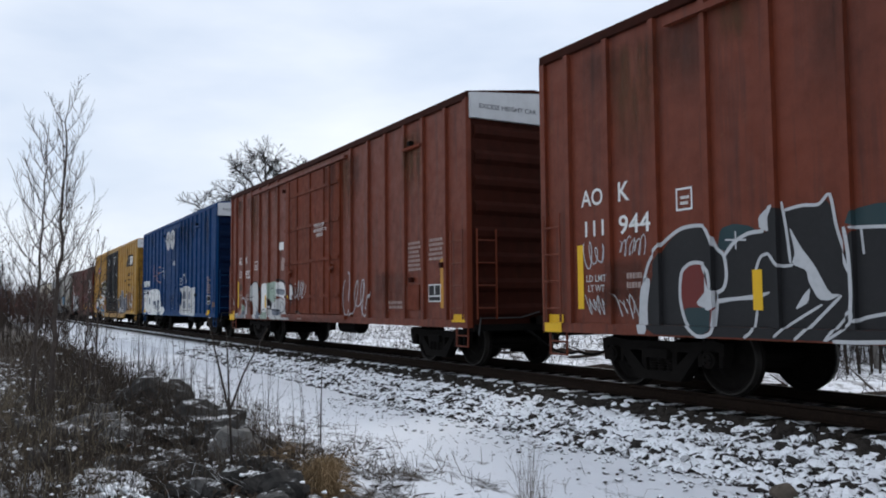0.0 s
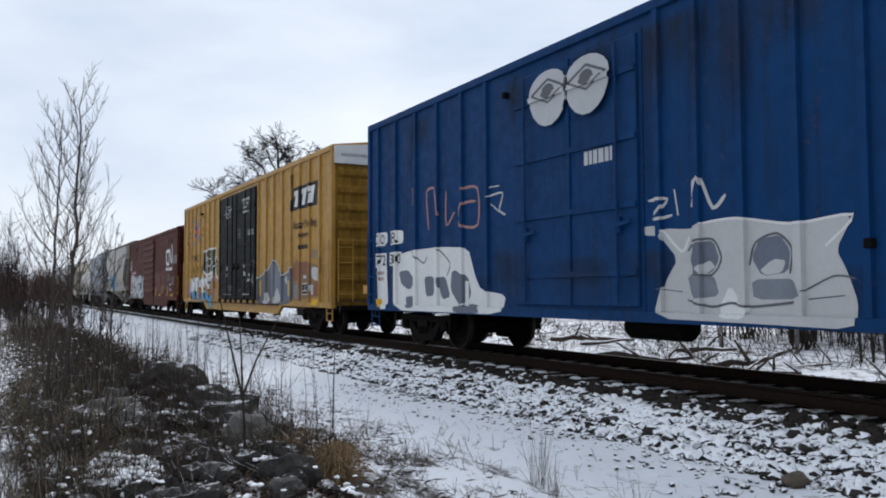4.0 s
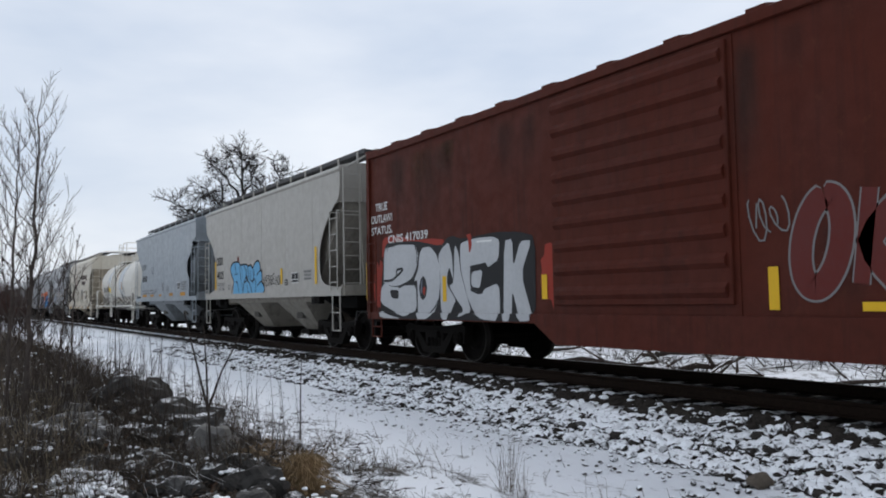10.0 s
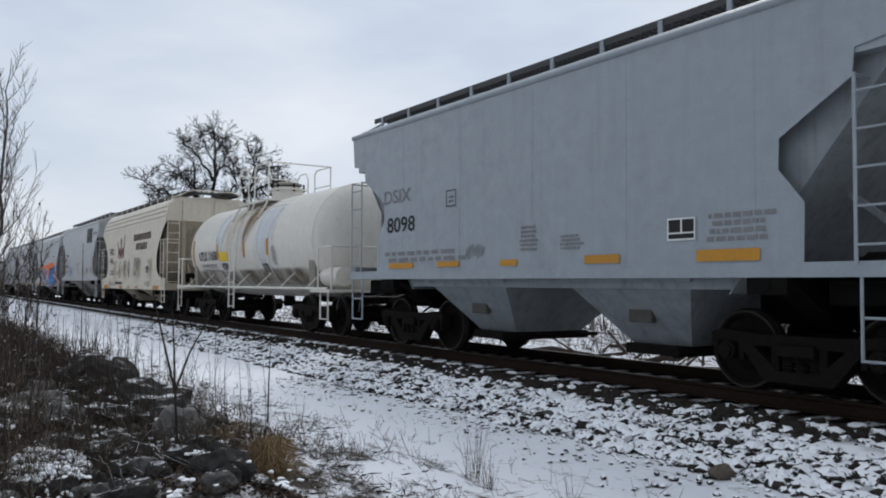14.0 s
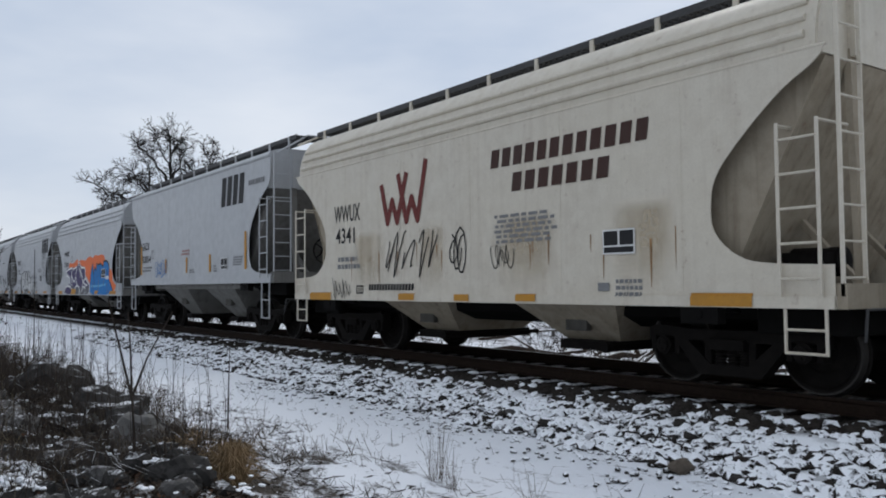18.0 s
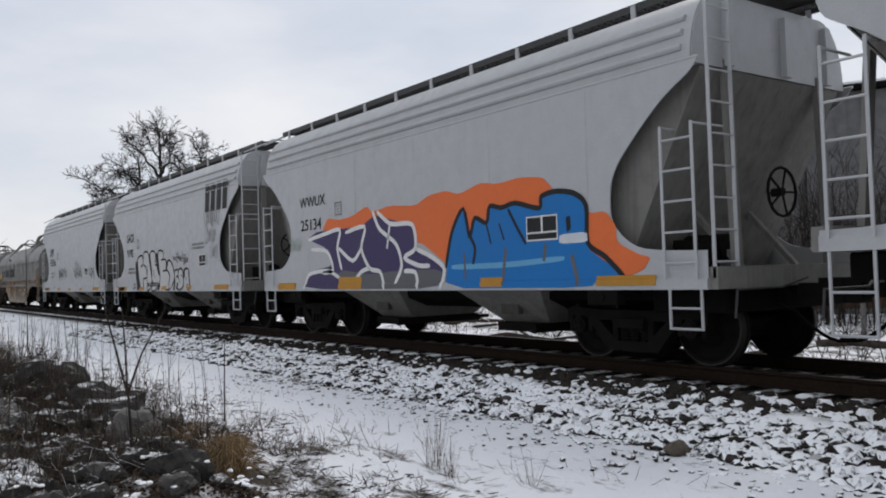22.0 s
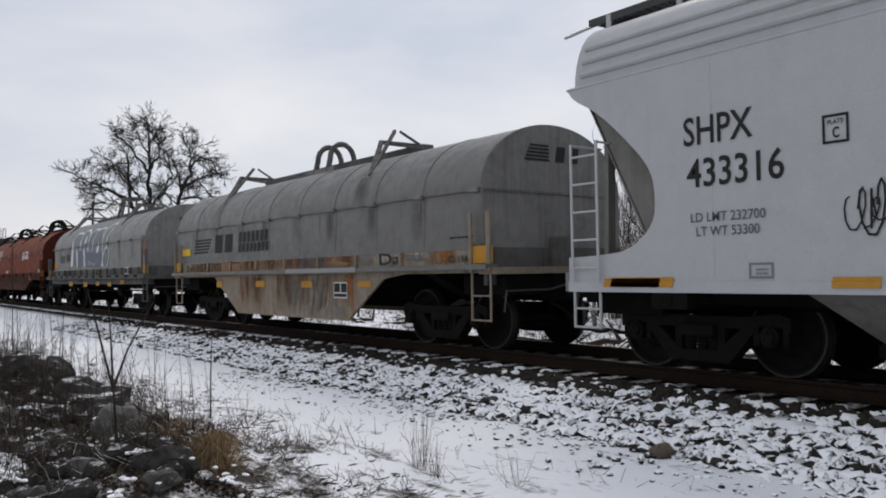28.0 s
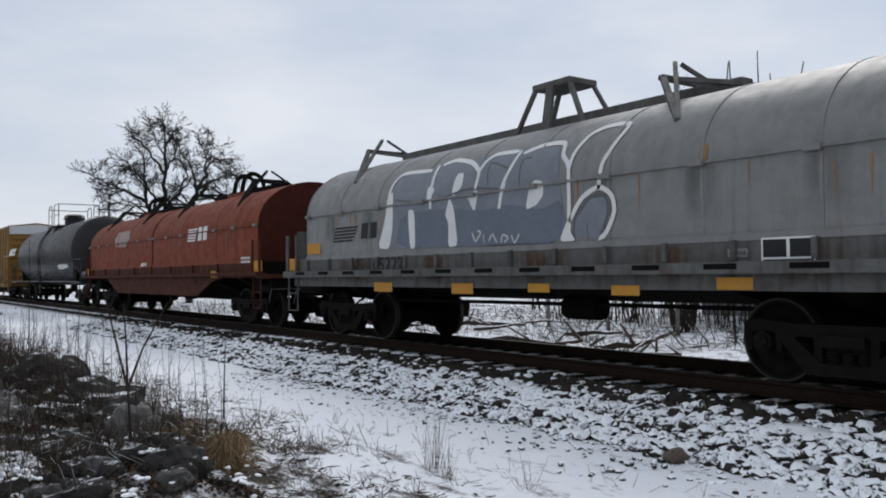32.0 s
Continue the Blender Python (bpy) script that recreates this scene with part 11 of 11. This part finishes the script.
on_11.area('m_purple', 1, [(-3.62, 1.95), (-3.2, 2.08), (-2.29, 2.07), (-1.5, 2.07), (-1.03, 2.24), (-0.7, 2.16), (0.12, 1.99), (0.2, 1.61), (0.6, 1.48), (0.96, 1.3), (0.86, 0.96), (-3.8, 0.96), (-3.63, 1.3), (-2.55, 1.41), (-2.8, 1.73)])
on_11.area('m_grey', 2, [(-2.37, 1.32), (-1.16, 1.21), (-0.43, 1.26), (0.94, 1.26), (0.85, 0.96), (-2.4, 0.96)])
on_11.area('m_blue', 3, [(0.98, 0.96), (1.1, 1.57), (1.26, 1.88), (1.47, 2.14), (1.62, 1.78), (1.74, 1.98), (2.02, 1.91), (2.12, 2.12), (2.39, 2.09), (2.68, 2.1), (3.14, 2.01), (3.17, 2.15), (3.47, 2.19), (3.78, 2.15), (3.97, 1.99), (4.01, 1.71), (3.99, 1.44), (4.22, 1.31), (4.55, 1.1), (4.17, 1.08), (4.05, 0.96)])
on_11.brush('m_black', 0.07, 4, [(1.01, 1.27), (1.19, 1.8), (1.49, 2.14), (1.63, 1.71), (1.76, 1.98), (2.03, 1.89), (2.11, 2.12), (2.37, 2.08), (2.66, 2.12), (3.14, 2.01), (3.19, 2.16), (3.47, 2.2), (3.8, 2.14), (3.99, 1.97), (4.0, 1.51), (4.28, 1.33), (4.57, 1.08)])
on_11.brush('m_black', 0.06, 5, [(1.62, 1.75), (1.75, 1.54), (1.69, 1.31)])
on_11.brush('m_black', 0.05, 5, [(2.02, 1.89), (2.12, 1.59)])
on_11.brush('m_black', 0.05, 5, [(2.51, 2.05), (2.67, 1.81), (2.86, 1.55)])
on_11.brush('m_black', 0.05, 5, [(2.31, 1.86), (2.41, 1.63)])
on_11.area('m_black', 5, [(3.63, 1.86), (3.71, 1.87), (3.72, 1.7), (3.64, 1.66)])
on_11.brush('m_grey', 0.07, 5, [(1.48, 1.47), (1.51, 1.09)])
on_11.brush('m_grey', 0.09, 5, [(2.44, 1.51), (2.34, 1.0)])
on_11.brush('m_grey', 0.09, 5, [(3.24, 1.53), (3.2, 1.31)])
on_11.brush('m_grey', 0.1, 5, [(3.71, 1.38), (3.82, 0.99)])
on_11.area('m_frost', 5, [(3.5, 1.64), (3.99, 1.65), (4.0, 1.52), (3.5, 1.52)])
on_11.area('m_sky', 4, [(1.16, 1.32), (2.47, 1.32), (3.58, 1.37), (3.58, 1.3), (2.47, 1.24), (1.16, 1.24)])
on_11.brush('m_white', 0.075, 4, [(-3.59, 1.93), (-2.9, 2.01), (-2.29, 2.06), (-2.4, 1.72), (-2.25, 1.31)])
on_11.brush('m_white', 0.075, 4, [(-3.46, 1.74), (-2.8, 1.67), (-2.59, 1.32), (-3.01, 1.27)])
on_11.brush('m_white', 0.075, 4, [(-2.08, 1.99), (-1.38, 2.06), (-1.52, 1.68), (-1.25, 1.32), (-0.9, 1.25), (-0.77, 0.96)])
on_11.brush('m_white', 0.075, 4, [(-1.1, 2.31), (-0.89, 1.99), (-0.37, 1.7), (-0.22, 1.34), (-0.44, 1.05)])
on_11.brush('m_white', 0.075, 4, [(-0.95, 2.29), (-0.53, 2.05), (0.12, 2.0), (0.2, 1.61), (-0.14, 1.47), (0.28, 1.33), (0.59, 1.32)])
on_11.brush('m_white', 0.075, 4, [(-0.15, 1.25), (0.18, 1.22), (0.24, 0.96)])
on_11.brush('m_white', 0.075, 4, [(0.2, 1.6), (0.66, 1.45), (0.97, 1.26), (0.86, 0.96)])
on_11.brush('m_white', 0.075, 4, [(-3.8, 0.96), (-3.58, 1.25), (-2.82, 1.31), (-2.34, 1.17)])
on_11.brush('m_white', 0.075, 4, [(-2.01, 0.96), (-1.55, 1.26), (-1.25, 1.32)])
on_11.brush('m_white', 0.075, 4, [(-2.35, 1.72), (-1.84, 1.47), (-1.52, 1.68)])
on_11.brush('m_white', 0.075, 4, [(-0.56, 2.02), (-0.66, 1.64)])
on_12.area('m_black', 1, [(-2.97, 1.86), (-2.72, 1.88), (-2.58, 1.3), (-2.51, 0.96), (-2.78, 0.96), (-2.94, 1.38)])
on_12.area('m_black', 1, [(-1.6, 2.08), (-1.39, 2.06), (-1.2, 1.42), (-1.26, 1.27), (-1.51, 1.83)])
on_12.area('m_black', 1, [(-0.86, 2.07), (-0.62, 2.06), (-0.46, 1.39), (-0.6, 1.4), (-0.79, 1.69)])
on_12.area('m_black', 1, [(-0.49, 1.29), (-0.46, 0.96), (-0.71, 0.96)])
on_12.area('m_black', 1, [(0.12, 1.78), (0.37, 1.85), (0.18, 1.52), (0.08, 1.54)])
on_12.area('m_black', 1, [(1.56, 1.46), (1.75, 1.52), (1.71, 1.31), (1.58, 1.24)])
on_12.area('m_black', 1, [(0.77, 1.26), (0.87, 1.26), (0.93, 0.96), (0.78, 0.96)])
on_12.area('m_black', 1, [(1.07, 1.14), (1.17, 1.17), (1.11, 0.98), (1.03, 0.99)])
on_12.area('m_pale', 0, [(-2.7, 1.89), (-2.22, 2.04), (-1.61, 2.09), (-0.96, 2.11), (-0.6, 2.05), (-0.15, 2.07), (0.09, 1.82), (0.4, 1.8), (0.76, 1.55), (1.17, 1.53), (1.55, 1.52), (2.02, 1.51), (2.11, 1.0), (0.31, 0.98), (-2.35, 0.96), (-2.56, 1.3)])
on_12.brush('m_black', 0.055, 2, [(-2.41, 0.96), (-2.58, 1.3), (-2.72, 1.92), (-2.24, 2.04), (-2.13, 1.79), (-2.4, 1.68)])
on_12.brush('m_black', 0.055, 2, [(-2.08, 1.74), (-1.84, 1.66), (-1.77, 1.36), (-2.16, 1.29), (-2.07, 0.96)])
on_12.brush('m_black', 0.055, 2, [(-2.13, 1.81), (-2.03, 2.11), (-1.62, 2.11), (-1.41, 1.72), (-1.22, 1.28), (-1.26, 1.07), (-1.68, 0.96), (-1.74, 1.36)])
on_12.brush('m_black', 0.055, 2, [(-1.72, 1.73), (-1.67, 1.46)])
on_12.brush('m_black', 0.055, 2, [(-1.22, 1.35), (-1.4, 1.99), (-1.25, 2.13), (-0.96, 2.11), (-0.85, 1.95), (-0.91, 1.72), (-0.65, 1.68), (-0.45, 1.41), (-0.53, 1.19), (-0.88, 0.96), (-1.22, 0.96), (-1.28, 1.28)])
on_12.brush('m_black', 0.055, 2, [(-1.11, 1.58), (-0.98, 1.33)])
on_12.brush('m_black', 0.055, 2, [(-0.46, 1.33), (-0.61, 2.07), (-0.15, 2.08), (-0.14, 1.84)])
on_12.brush('m_black', 0.055, 2, [(-0.34, 1.84), (0.09, 1.83), (0.11, 1.54)])
on_12.brush('m_black', 0.055, 2, [(-0.19, 1.52), (0.24, 1.52), (0.44, 1.35), (0.33, 1.14), (0.38, 0.98), (0.06, 0.98)])
on_12.brush('m_black', 0.055, 2, [(0.1, 1.57), (0.22, 1.77), (0.4, 1.81), (0.6, 1.75), (0.78, 1.55), (0.87, 1.37), (0.76, 1.19), (0.52, 1.01), (0.37, 0.97)])
on_12.brush('m_black', 0.055, 2, [(0.82, 0.98), (0.91, 1.21), (0.83, 1.46), (1.11, 1.54), (1.18, 1.37), (1.0, 1.33)])
on_12.brush('m_black', 0.055, 2, [(1.03, 0.99), (1.06, 1.14), (1.16, 1.14)])
on_12.brush('m_black', 0.055, 2, [(1.14, 1.3), (1.21, 1.51), (1.37, 1.56), (1.55, 1.5), (1.61, 1.25), (1.54, 1.03), (1.29, 0.97), (1.08, 1.03)])
on_12.brush('m_black', 0.055, 2, [(1.39, 1.38), (1.56, 1.33)])
on_12.brush('m_black', 0.055, 2, [(1.17, 1.32), (1.3, 1.16)])
on_12.brush('m_black', 0.055, 2, [(1.6, 0.98), (1.62, 1.36), (1.69, 1.52), (1.99, 1.53), (2.05, 1.34), (2.1, 1.09), (2.13, 0.99), (1.99, 0.98), (1.93, 1.14)])
on_12.brush('m_black', 0.055, 2, [(1.83, 1.32), (1.84, 1.22)])
on_12.brush('m_black', 0.055, 2, [(1.85, 1.12), (1.87, 1.0)])
on_12.brush('m_black', 0.03, 2, [(0.77, 1.92), (0.85, 1.8), (0.93, 1.88), (0.96, 1.78)])
on_12.brush('m_black', 0.03, 2, [(1.09, 2.01), (1.05, 1.81), (1.18, 1.72)])
on_12.brush('m_black', 0.03, 2, [(1.19, 2.02), (1.19, 1.83), (1.12, 1.87)])
on_12.brush('m_black', 0.03, 2, [(1.25, 1.92), (1.28, 1.77), (1.34, 1.85), (1.3, 1.91)])
on_12.brush('m_black', 0.03, 2, [(1.37, 1.77), (1.47, 1.84), (1.41, 1.88), (1.39, 1.79), (1.49, 1.75)])
on_12.brush('m_black', 0.03, 2, [(1.54, 2.01), (1.59, 1.81), (1.68, 1.64), (1.74, 1.8), (1.65, 1.83)])
on_12.brush('m_black', 0.03, 2, [(1.72, 1.95), (1.81, 1.82), (1.77, 1.69)])
on_12.brush('m_black', 0.03, 2, [(1.92, 1.84), (1.87, 1.75), (1.94, 1.71), (1.98, 1.79), (1.93, 1.85)])
on_15.area('m_haze', 0, [(-2.98, 1.67), (-2.82, 2.55), (-2.6, 2.95), (-1.73, 2.93), (-1.4, 3.04), (-0.66, 2.92), (-0.33, 2.99), (0.35, 2.96), (0.84, 2.95), (1.33, 2.89), (1.55, 1.6), (-0.28, 1.63)])
on_15.area('m_slate', 1, [(-2.61, 1.66), (-2.42, 2.23), (-1.27, 2.24), (-0.13, 2.14), (0.38, 2.19), (1.08, 2.06), (1.46, 2.19), (1.5, 1.61), (-0.28, 1.62)])
on_15.area('m_white', 2, [(-3.17, 1.68), (-2.93, 2.16), (-2.84, 2.6), (-2.68, 2.63), (-2.68, 2.05), (-2.79, 1.65)])
on_15.area('m_white', 2, [(-2.21, 2.29), (-2.01, 2.27), (-1.99, 1.64), (-2.15, 1.64)])
on_15.area('m_white', 2, [(-1.15, 2.14), (-1.03, 2.4), (-0.91, 2.21), (-0.82, 1.64), (-1.07, 1.63), (-1.06, 2.0)])
on_15.area('m_white', 2, [(-0.97, 2.44), (-0.93, 2.77), (-0.76, 2.76), (-0.71, 2.56), (-0.91, 2.41)])
on_15.area('m_white', 2, [(0.74, 2.08), (0.83, 2.4), (0.94, 2.48), (1.1, 2.44), (1.11, 2.26), (0.97, 2.13)])
on_15.area('m_white', 2, [(-0.6, 2.41), (-0.3, 2.46), (-0.4, 2.11)])
on_15.area('m_white', 2, [(0.12, 2.06), (0.23, 2.54), (0.34, 2.49)])
on_15.area('m_white', 2, [(-1.66, 2.31), (-1.65, 2.64), (-1.43, 2.57)])
on_15.area('m_white', 2, [(1.4, 1.62), (1.55, 1.89), (1.63, 1.85), (1.61, 1.74), (1.71, 1.61)])
on_15.brush('m_grey', 0.03, 3, [(-2.62, 2.48), (-1.58, 2.37), (-0.55, 2.49), (0.38, 2.4), (1.08, 2.41)])
on_15.brush('m_grey', 0.03, 3, [(-0.08, 2.49), (-0.15, 2.84), (0.36, 2.69)])
on_15.brush('m_grey', 0.03, 3, [(0.62, 2.42), (0.59, 2.79), (0.78, 2.81)])
on_15.brush('m_grey', 0.025, 3, [(1.91, 1.83), (1.93, 1.62)])
on_15.brush('m_grey', 0.04, 3, [(1.67, 1.67), (1.71, 1.92), (1.97, 2.15), (2.23, 2.16), (2.26, 1.92), (2.12, 1.65)])
on_15.area('m_haze', 1, [(1.67, 1.67), (1.71, 1.9), (1.97, 2.14), (2.23, 2.14), (2.26, 1.9), (2.12, 1.63)])
on_15.brush('m_white', 0.065, 4, [(-2.82, 2.55), (-2.79, 2.8), (-2.6, 2.95), (-1.74, 2.91)])
on_15.brush('m_white', 0.065, 4, [(-1.55, 2.26), (-1.55, 2.63), (-1.62, 3.0)])
on_15.brush('m_white', 0.065, 4, [(-1.51, 2.98), (-1.19, 3.02), (-0.69, 2.92), (-0.37, 2.73), (-0.38, 2.47)])
on_15.brush('m_white', 0.065, 4, [(-0.38, 2.69), (-0.32, 2.87), (-0.15, 2.98), (0.38, 2.96)])
on_15.brush('m_white', 0.065, 4, [(0.18, 2.14), (0.25, 2.45), (0.36, 2.69), (0.44, 2.97)])
on_15.brush('m_white', 0.065, 4, [(0.52, 2.91), (0.87, 2.98), (1.31, 2.95), (1.41, 2.76), (1.58, 2.55), (1.59, 1.82)])
on_15.brush('m_white', 0.065, 4, [(1.58, 2.55), (1.62, 2.78), (1.75, 3.01), (1.97, 3.09), (2.37, 3.05), (2.27, 2.75), (2.17, 2.56), (2.11, 2.24)])
on_15.brush('m_white', 0.065, 4, [(1.59, 1.87), (1.82, 2.15), (2.11, 2.27), (2.32, 2.16), (2.37, 1.95), (2.24, 1.71), (2.12, 1.62)])
on_15.brush('m_pale', 0.03, 4, [(-0.46, 1.83), (-0.38, 1.69), (-0.25, 1.82), (-0.33, 1.84)])
on_15.brush('m_pale', 0.03, 4, [(-0.19, 1.79), (-0.17, 1.66)])
on_15.brush('m_pale', 0.03, 4, [(-0.06, 1.68), (0.02, 1.78), (0.12, 1.65)])
on_15.brush('m_pale', 0.03, 4, [(0.22, 1.65), (0.25, 1.76), (0.37, 1.72), (0.29, 1.65)])
on_15.brush('m_pale', 0.03, 4, [(0.44, 1.75), (0.51, 1.64), (0.61, 1.76)])

# loose lines, stray paint and grime over the larger pieces
on_4.smear(-3.7, 1.5, 0.7, 0.5, 'm_pink')
on_4.smear(-8.9, 1.0, 0.6, 0.6, 'm_pink')
on_4.small(1.53, 3.09, 0.72, 0.2, 3, 'm_silver')
on_4.plate(0.27, 3.05, 0.3, 0.3, 'm_faint')
on_4.small(1.05, 1.72, 0.2, 0.5, 2, 'm_white')
on_4.small(-1.4, 1.7, 0.2, 0.5, 2, 'm_silver')
on_4.small(2.02, 1.97, 0.33, 0.28, 4, 'm_faint')
on_4.loops(1.86, 1.4, 0.5, 0.35, 'm_silver', 211)
on_4.small(1.62, 1.52, 0.26, 0.35, 2, 'm_silver')
on_4.small(0.84, 1.07, 0.86, 0.06, 1, 'm_silver')
on_4.small(-1.9, 1.06, 1.4, 0.06, 1, 'm_faint')
on_4.loops(-1.2, 1.15, 0.9, 0.3, 'm_faint', 212)
on_7.plate(-2.06, 2.47, 0.3, 0.28, 'm_grey')
on_7.small(-0.08, 1.68, 0.43, 0.38, 6, 'm_faint')
on_7.small(0.81, 1.67, 0.46, 0.22, 4, 'm_faint')
on_7.loops(-1.5, 1.6, 0.6, 0.22, 'm_faint', 213)
wind = random.Random(77)
for car_on, reach, top in ((on_1, 7.4, 4.7), (on_2, 7.4, 4.7), (on_3, 7.2, 4.7), (on_4, 8.8, 4.6), (on_5, 7.6, 4.0)):
    for _ in range(13):
        # dirt washed down from the roof, and thrown up along the sill
        x, w, d = wind.uniform(-reach, reach - 1), wind.uniform(0.35, 1.1), wind.uniform(0.5, 1.8)
        if car_on is on_4 and (-3.8 < x < 2.45 or d > 1.0):
            continue
        car_on.film(x, top - d, w, d, wind.choice(('s_soot', 's_soot', 's_brown')) if car_on is not on_3 else 's_soot', 0.002)
    for _ in range(7):
        x, w = wind.uniform(-reach, reach - 1.5), wind.uniform(0.8, 1.8)
        car_on.film(x, 0.96, w, wind.uniform(0.4, 1.0), 's_soot', 0.002)
on_8.film(-0.2, 2.3, 0.95, 1.15, 's_ochre')
on_8.film(0.5, 2.6, 0.4, 0.85, 's_brown', 0.0035)
on_8.film(0.0, 2.0, 0.35, 1.2, 's_brown', 0.0035)
on_8.film(-1.75, 1.9, 1.3, 1.6, 's_tan')
on_8.film(-2.5, 1.5, 1.0, 1.98, 's_frost', 0.0018)
on_8.film(-1.0, 2.9, 0.5, 0.55, 's_ochre', 0.0035)
on_8.film(0.9, 1.2, 1.6, 2.2, 's_frost', 0.0018)
# film along the belly: brown grime with some of the underside's shade painted in
for k in range(5):
    on_8.film(-4.9 + k * 1.7, 0.86, 2.6, 0.75, 's_grime_shade', 0.0035)
for k, w in enumerate((1.9, 1.2, 1.6, 1.4, 1.1, 1.7)):
    on_14.film(-3.1 + k * 0.9, 1.3, w, 0.25, 's_rust')
    on_14.film(-3.3 + k * 1.1, 1.28, w * 0.5, 0.27, 's_brown', 0.0035)
for k, (x, w) in enumerate(((-2.45, 0.7), (-2.2, 1.1), (-1.7, 0.6), (-0.6, 1.2), (0.4, 0.7), (1.3, 0.9), (2.3, 0.6))):
    on_14.film(x, 0.42, w, 0.82, 's_brown' if k % 2 else 's_rust', 0.003)
for x, w, c in ((3.4, 0.9, 's_white'), (5.0, 0.8, 's_rust'), (-5.9, 0.9, 's_white'), (-4.7, 1.0, 's_white'), (-4.9, 1.5, 's_rust'), (4.4, 0.7, 's_white')):
    on_14.film(x, 1.29, w, 0.26, c, 0.003)
for k in range(8):
    # grime hanging from the seam lugs
    on_14.film(-5.5 + k * 1.43, 1.7, 0.5, 0.7, 's_soot', 0.002)
    on_15.film(-5.2 + k * 1.43, 1.7, 0.5, 0.7, 's_soot', 0.002)
for x in (-3.9, 2.9):
    on_14.film(x - 0.3, 2.3, 0.6, 0.75, 's_soot', 0.002)
on_15.film(5.9, 1.6, 0.5, 0.9, 's_brown', 0.003)
for x, w in ((-4.6, 1.2), (-1.8, 0.8), (0.6, 1.1), (2.7, 0.9), (4.4, 0.9)):
    on_15.film(x, 1.02, w, 0.5, 's_brown', 0.003)
for x, w in ((-3.4, 1.2), (-1.2, 0.8), (0.7, 1.4), (3.0, 1.0)):
    on_9.film(x, 1.06, w, 1.1, 's_tan')
on_14.drips(-6.2, 1.2, 12.2, 0.34, 34, 'm_rust')
on_14.drips(-2.4, 0.45, 4.6, 0.8, 16, 'm_rust2')
on_14.drips(-5.5, 1.7, 10.5, 0.8, 10, 'm_faint')
on_15.drips(-5.5, 1.6, 11.0, 0.8, 16, 'm_rust2')
on_16.drips(-7.5, 1.6, 15.0, 0.9, 20, 'm_grey')
on_9.drips(-4.2, 1.1, 8.4, 0.8, 16, 'm_rust2')
on_4.drips(-8.8, 0.9, 6.0, 1.1, 12, 'm_ochre')
on_4.drips(2.9, 0.9, 5.8, 1.3, 12, 'm_ochre')
on_4.drips(-8.9, 3.6, 6.2, 1.1, 12, 'm_ochre')
on_4.drips(2.6, 3.6, 6.2, 1.1, 12, 'm_ochre')


# ---- what moves: the train rolls by, its wheels turning ----
def gone(t):
    for (a, p), (b, q) in zip(TRAVEL, TRAVEL[1:]):
        if t <= b:
            return p + (q - p) * (t - a) / (b - a)
    return TRAVEL[-1][1]


def motions():
    for car, x in CARS:
        walk(car, [(t, pose(x + s, 0, 0)) for t, s in TRAVEL])
    steps = [k * 2 / 30 for k in range(135)] + [9 + k * 0.1 for k in range(231)]
    turns = [(t, math.degrees(gone(t) / WHEEL_R)) for t in steps]
    for wheel, x in WHEELS:
        walk(wheel, [(t, pose(x, 0, WHEEL_R, 0, a, 0)) for t, a in turns])


motions()
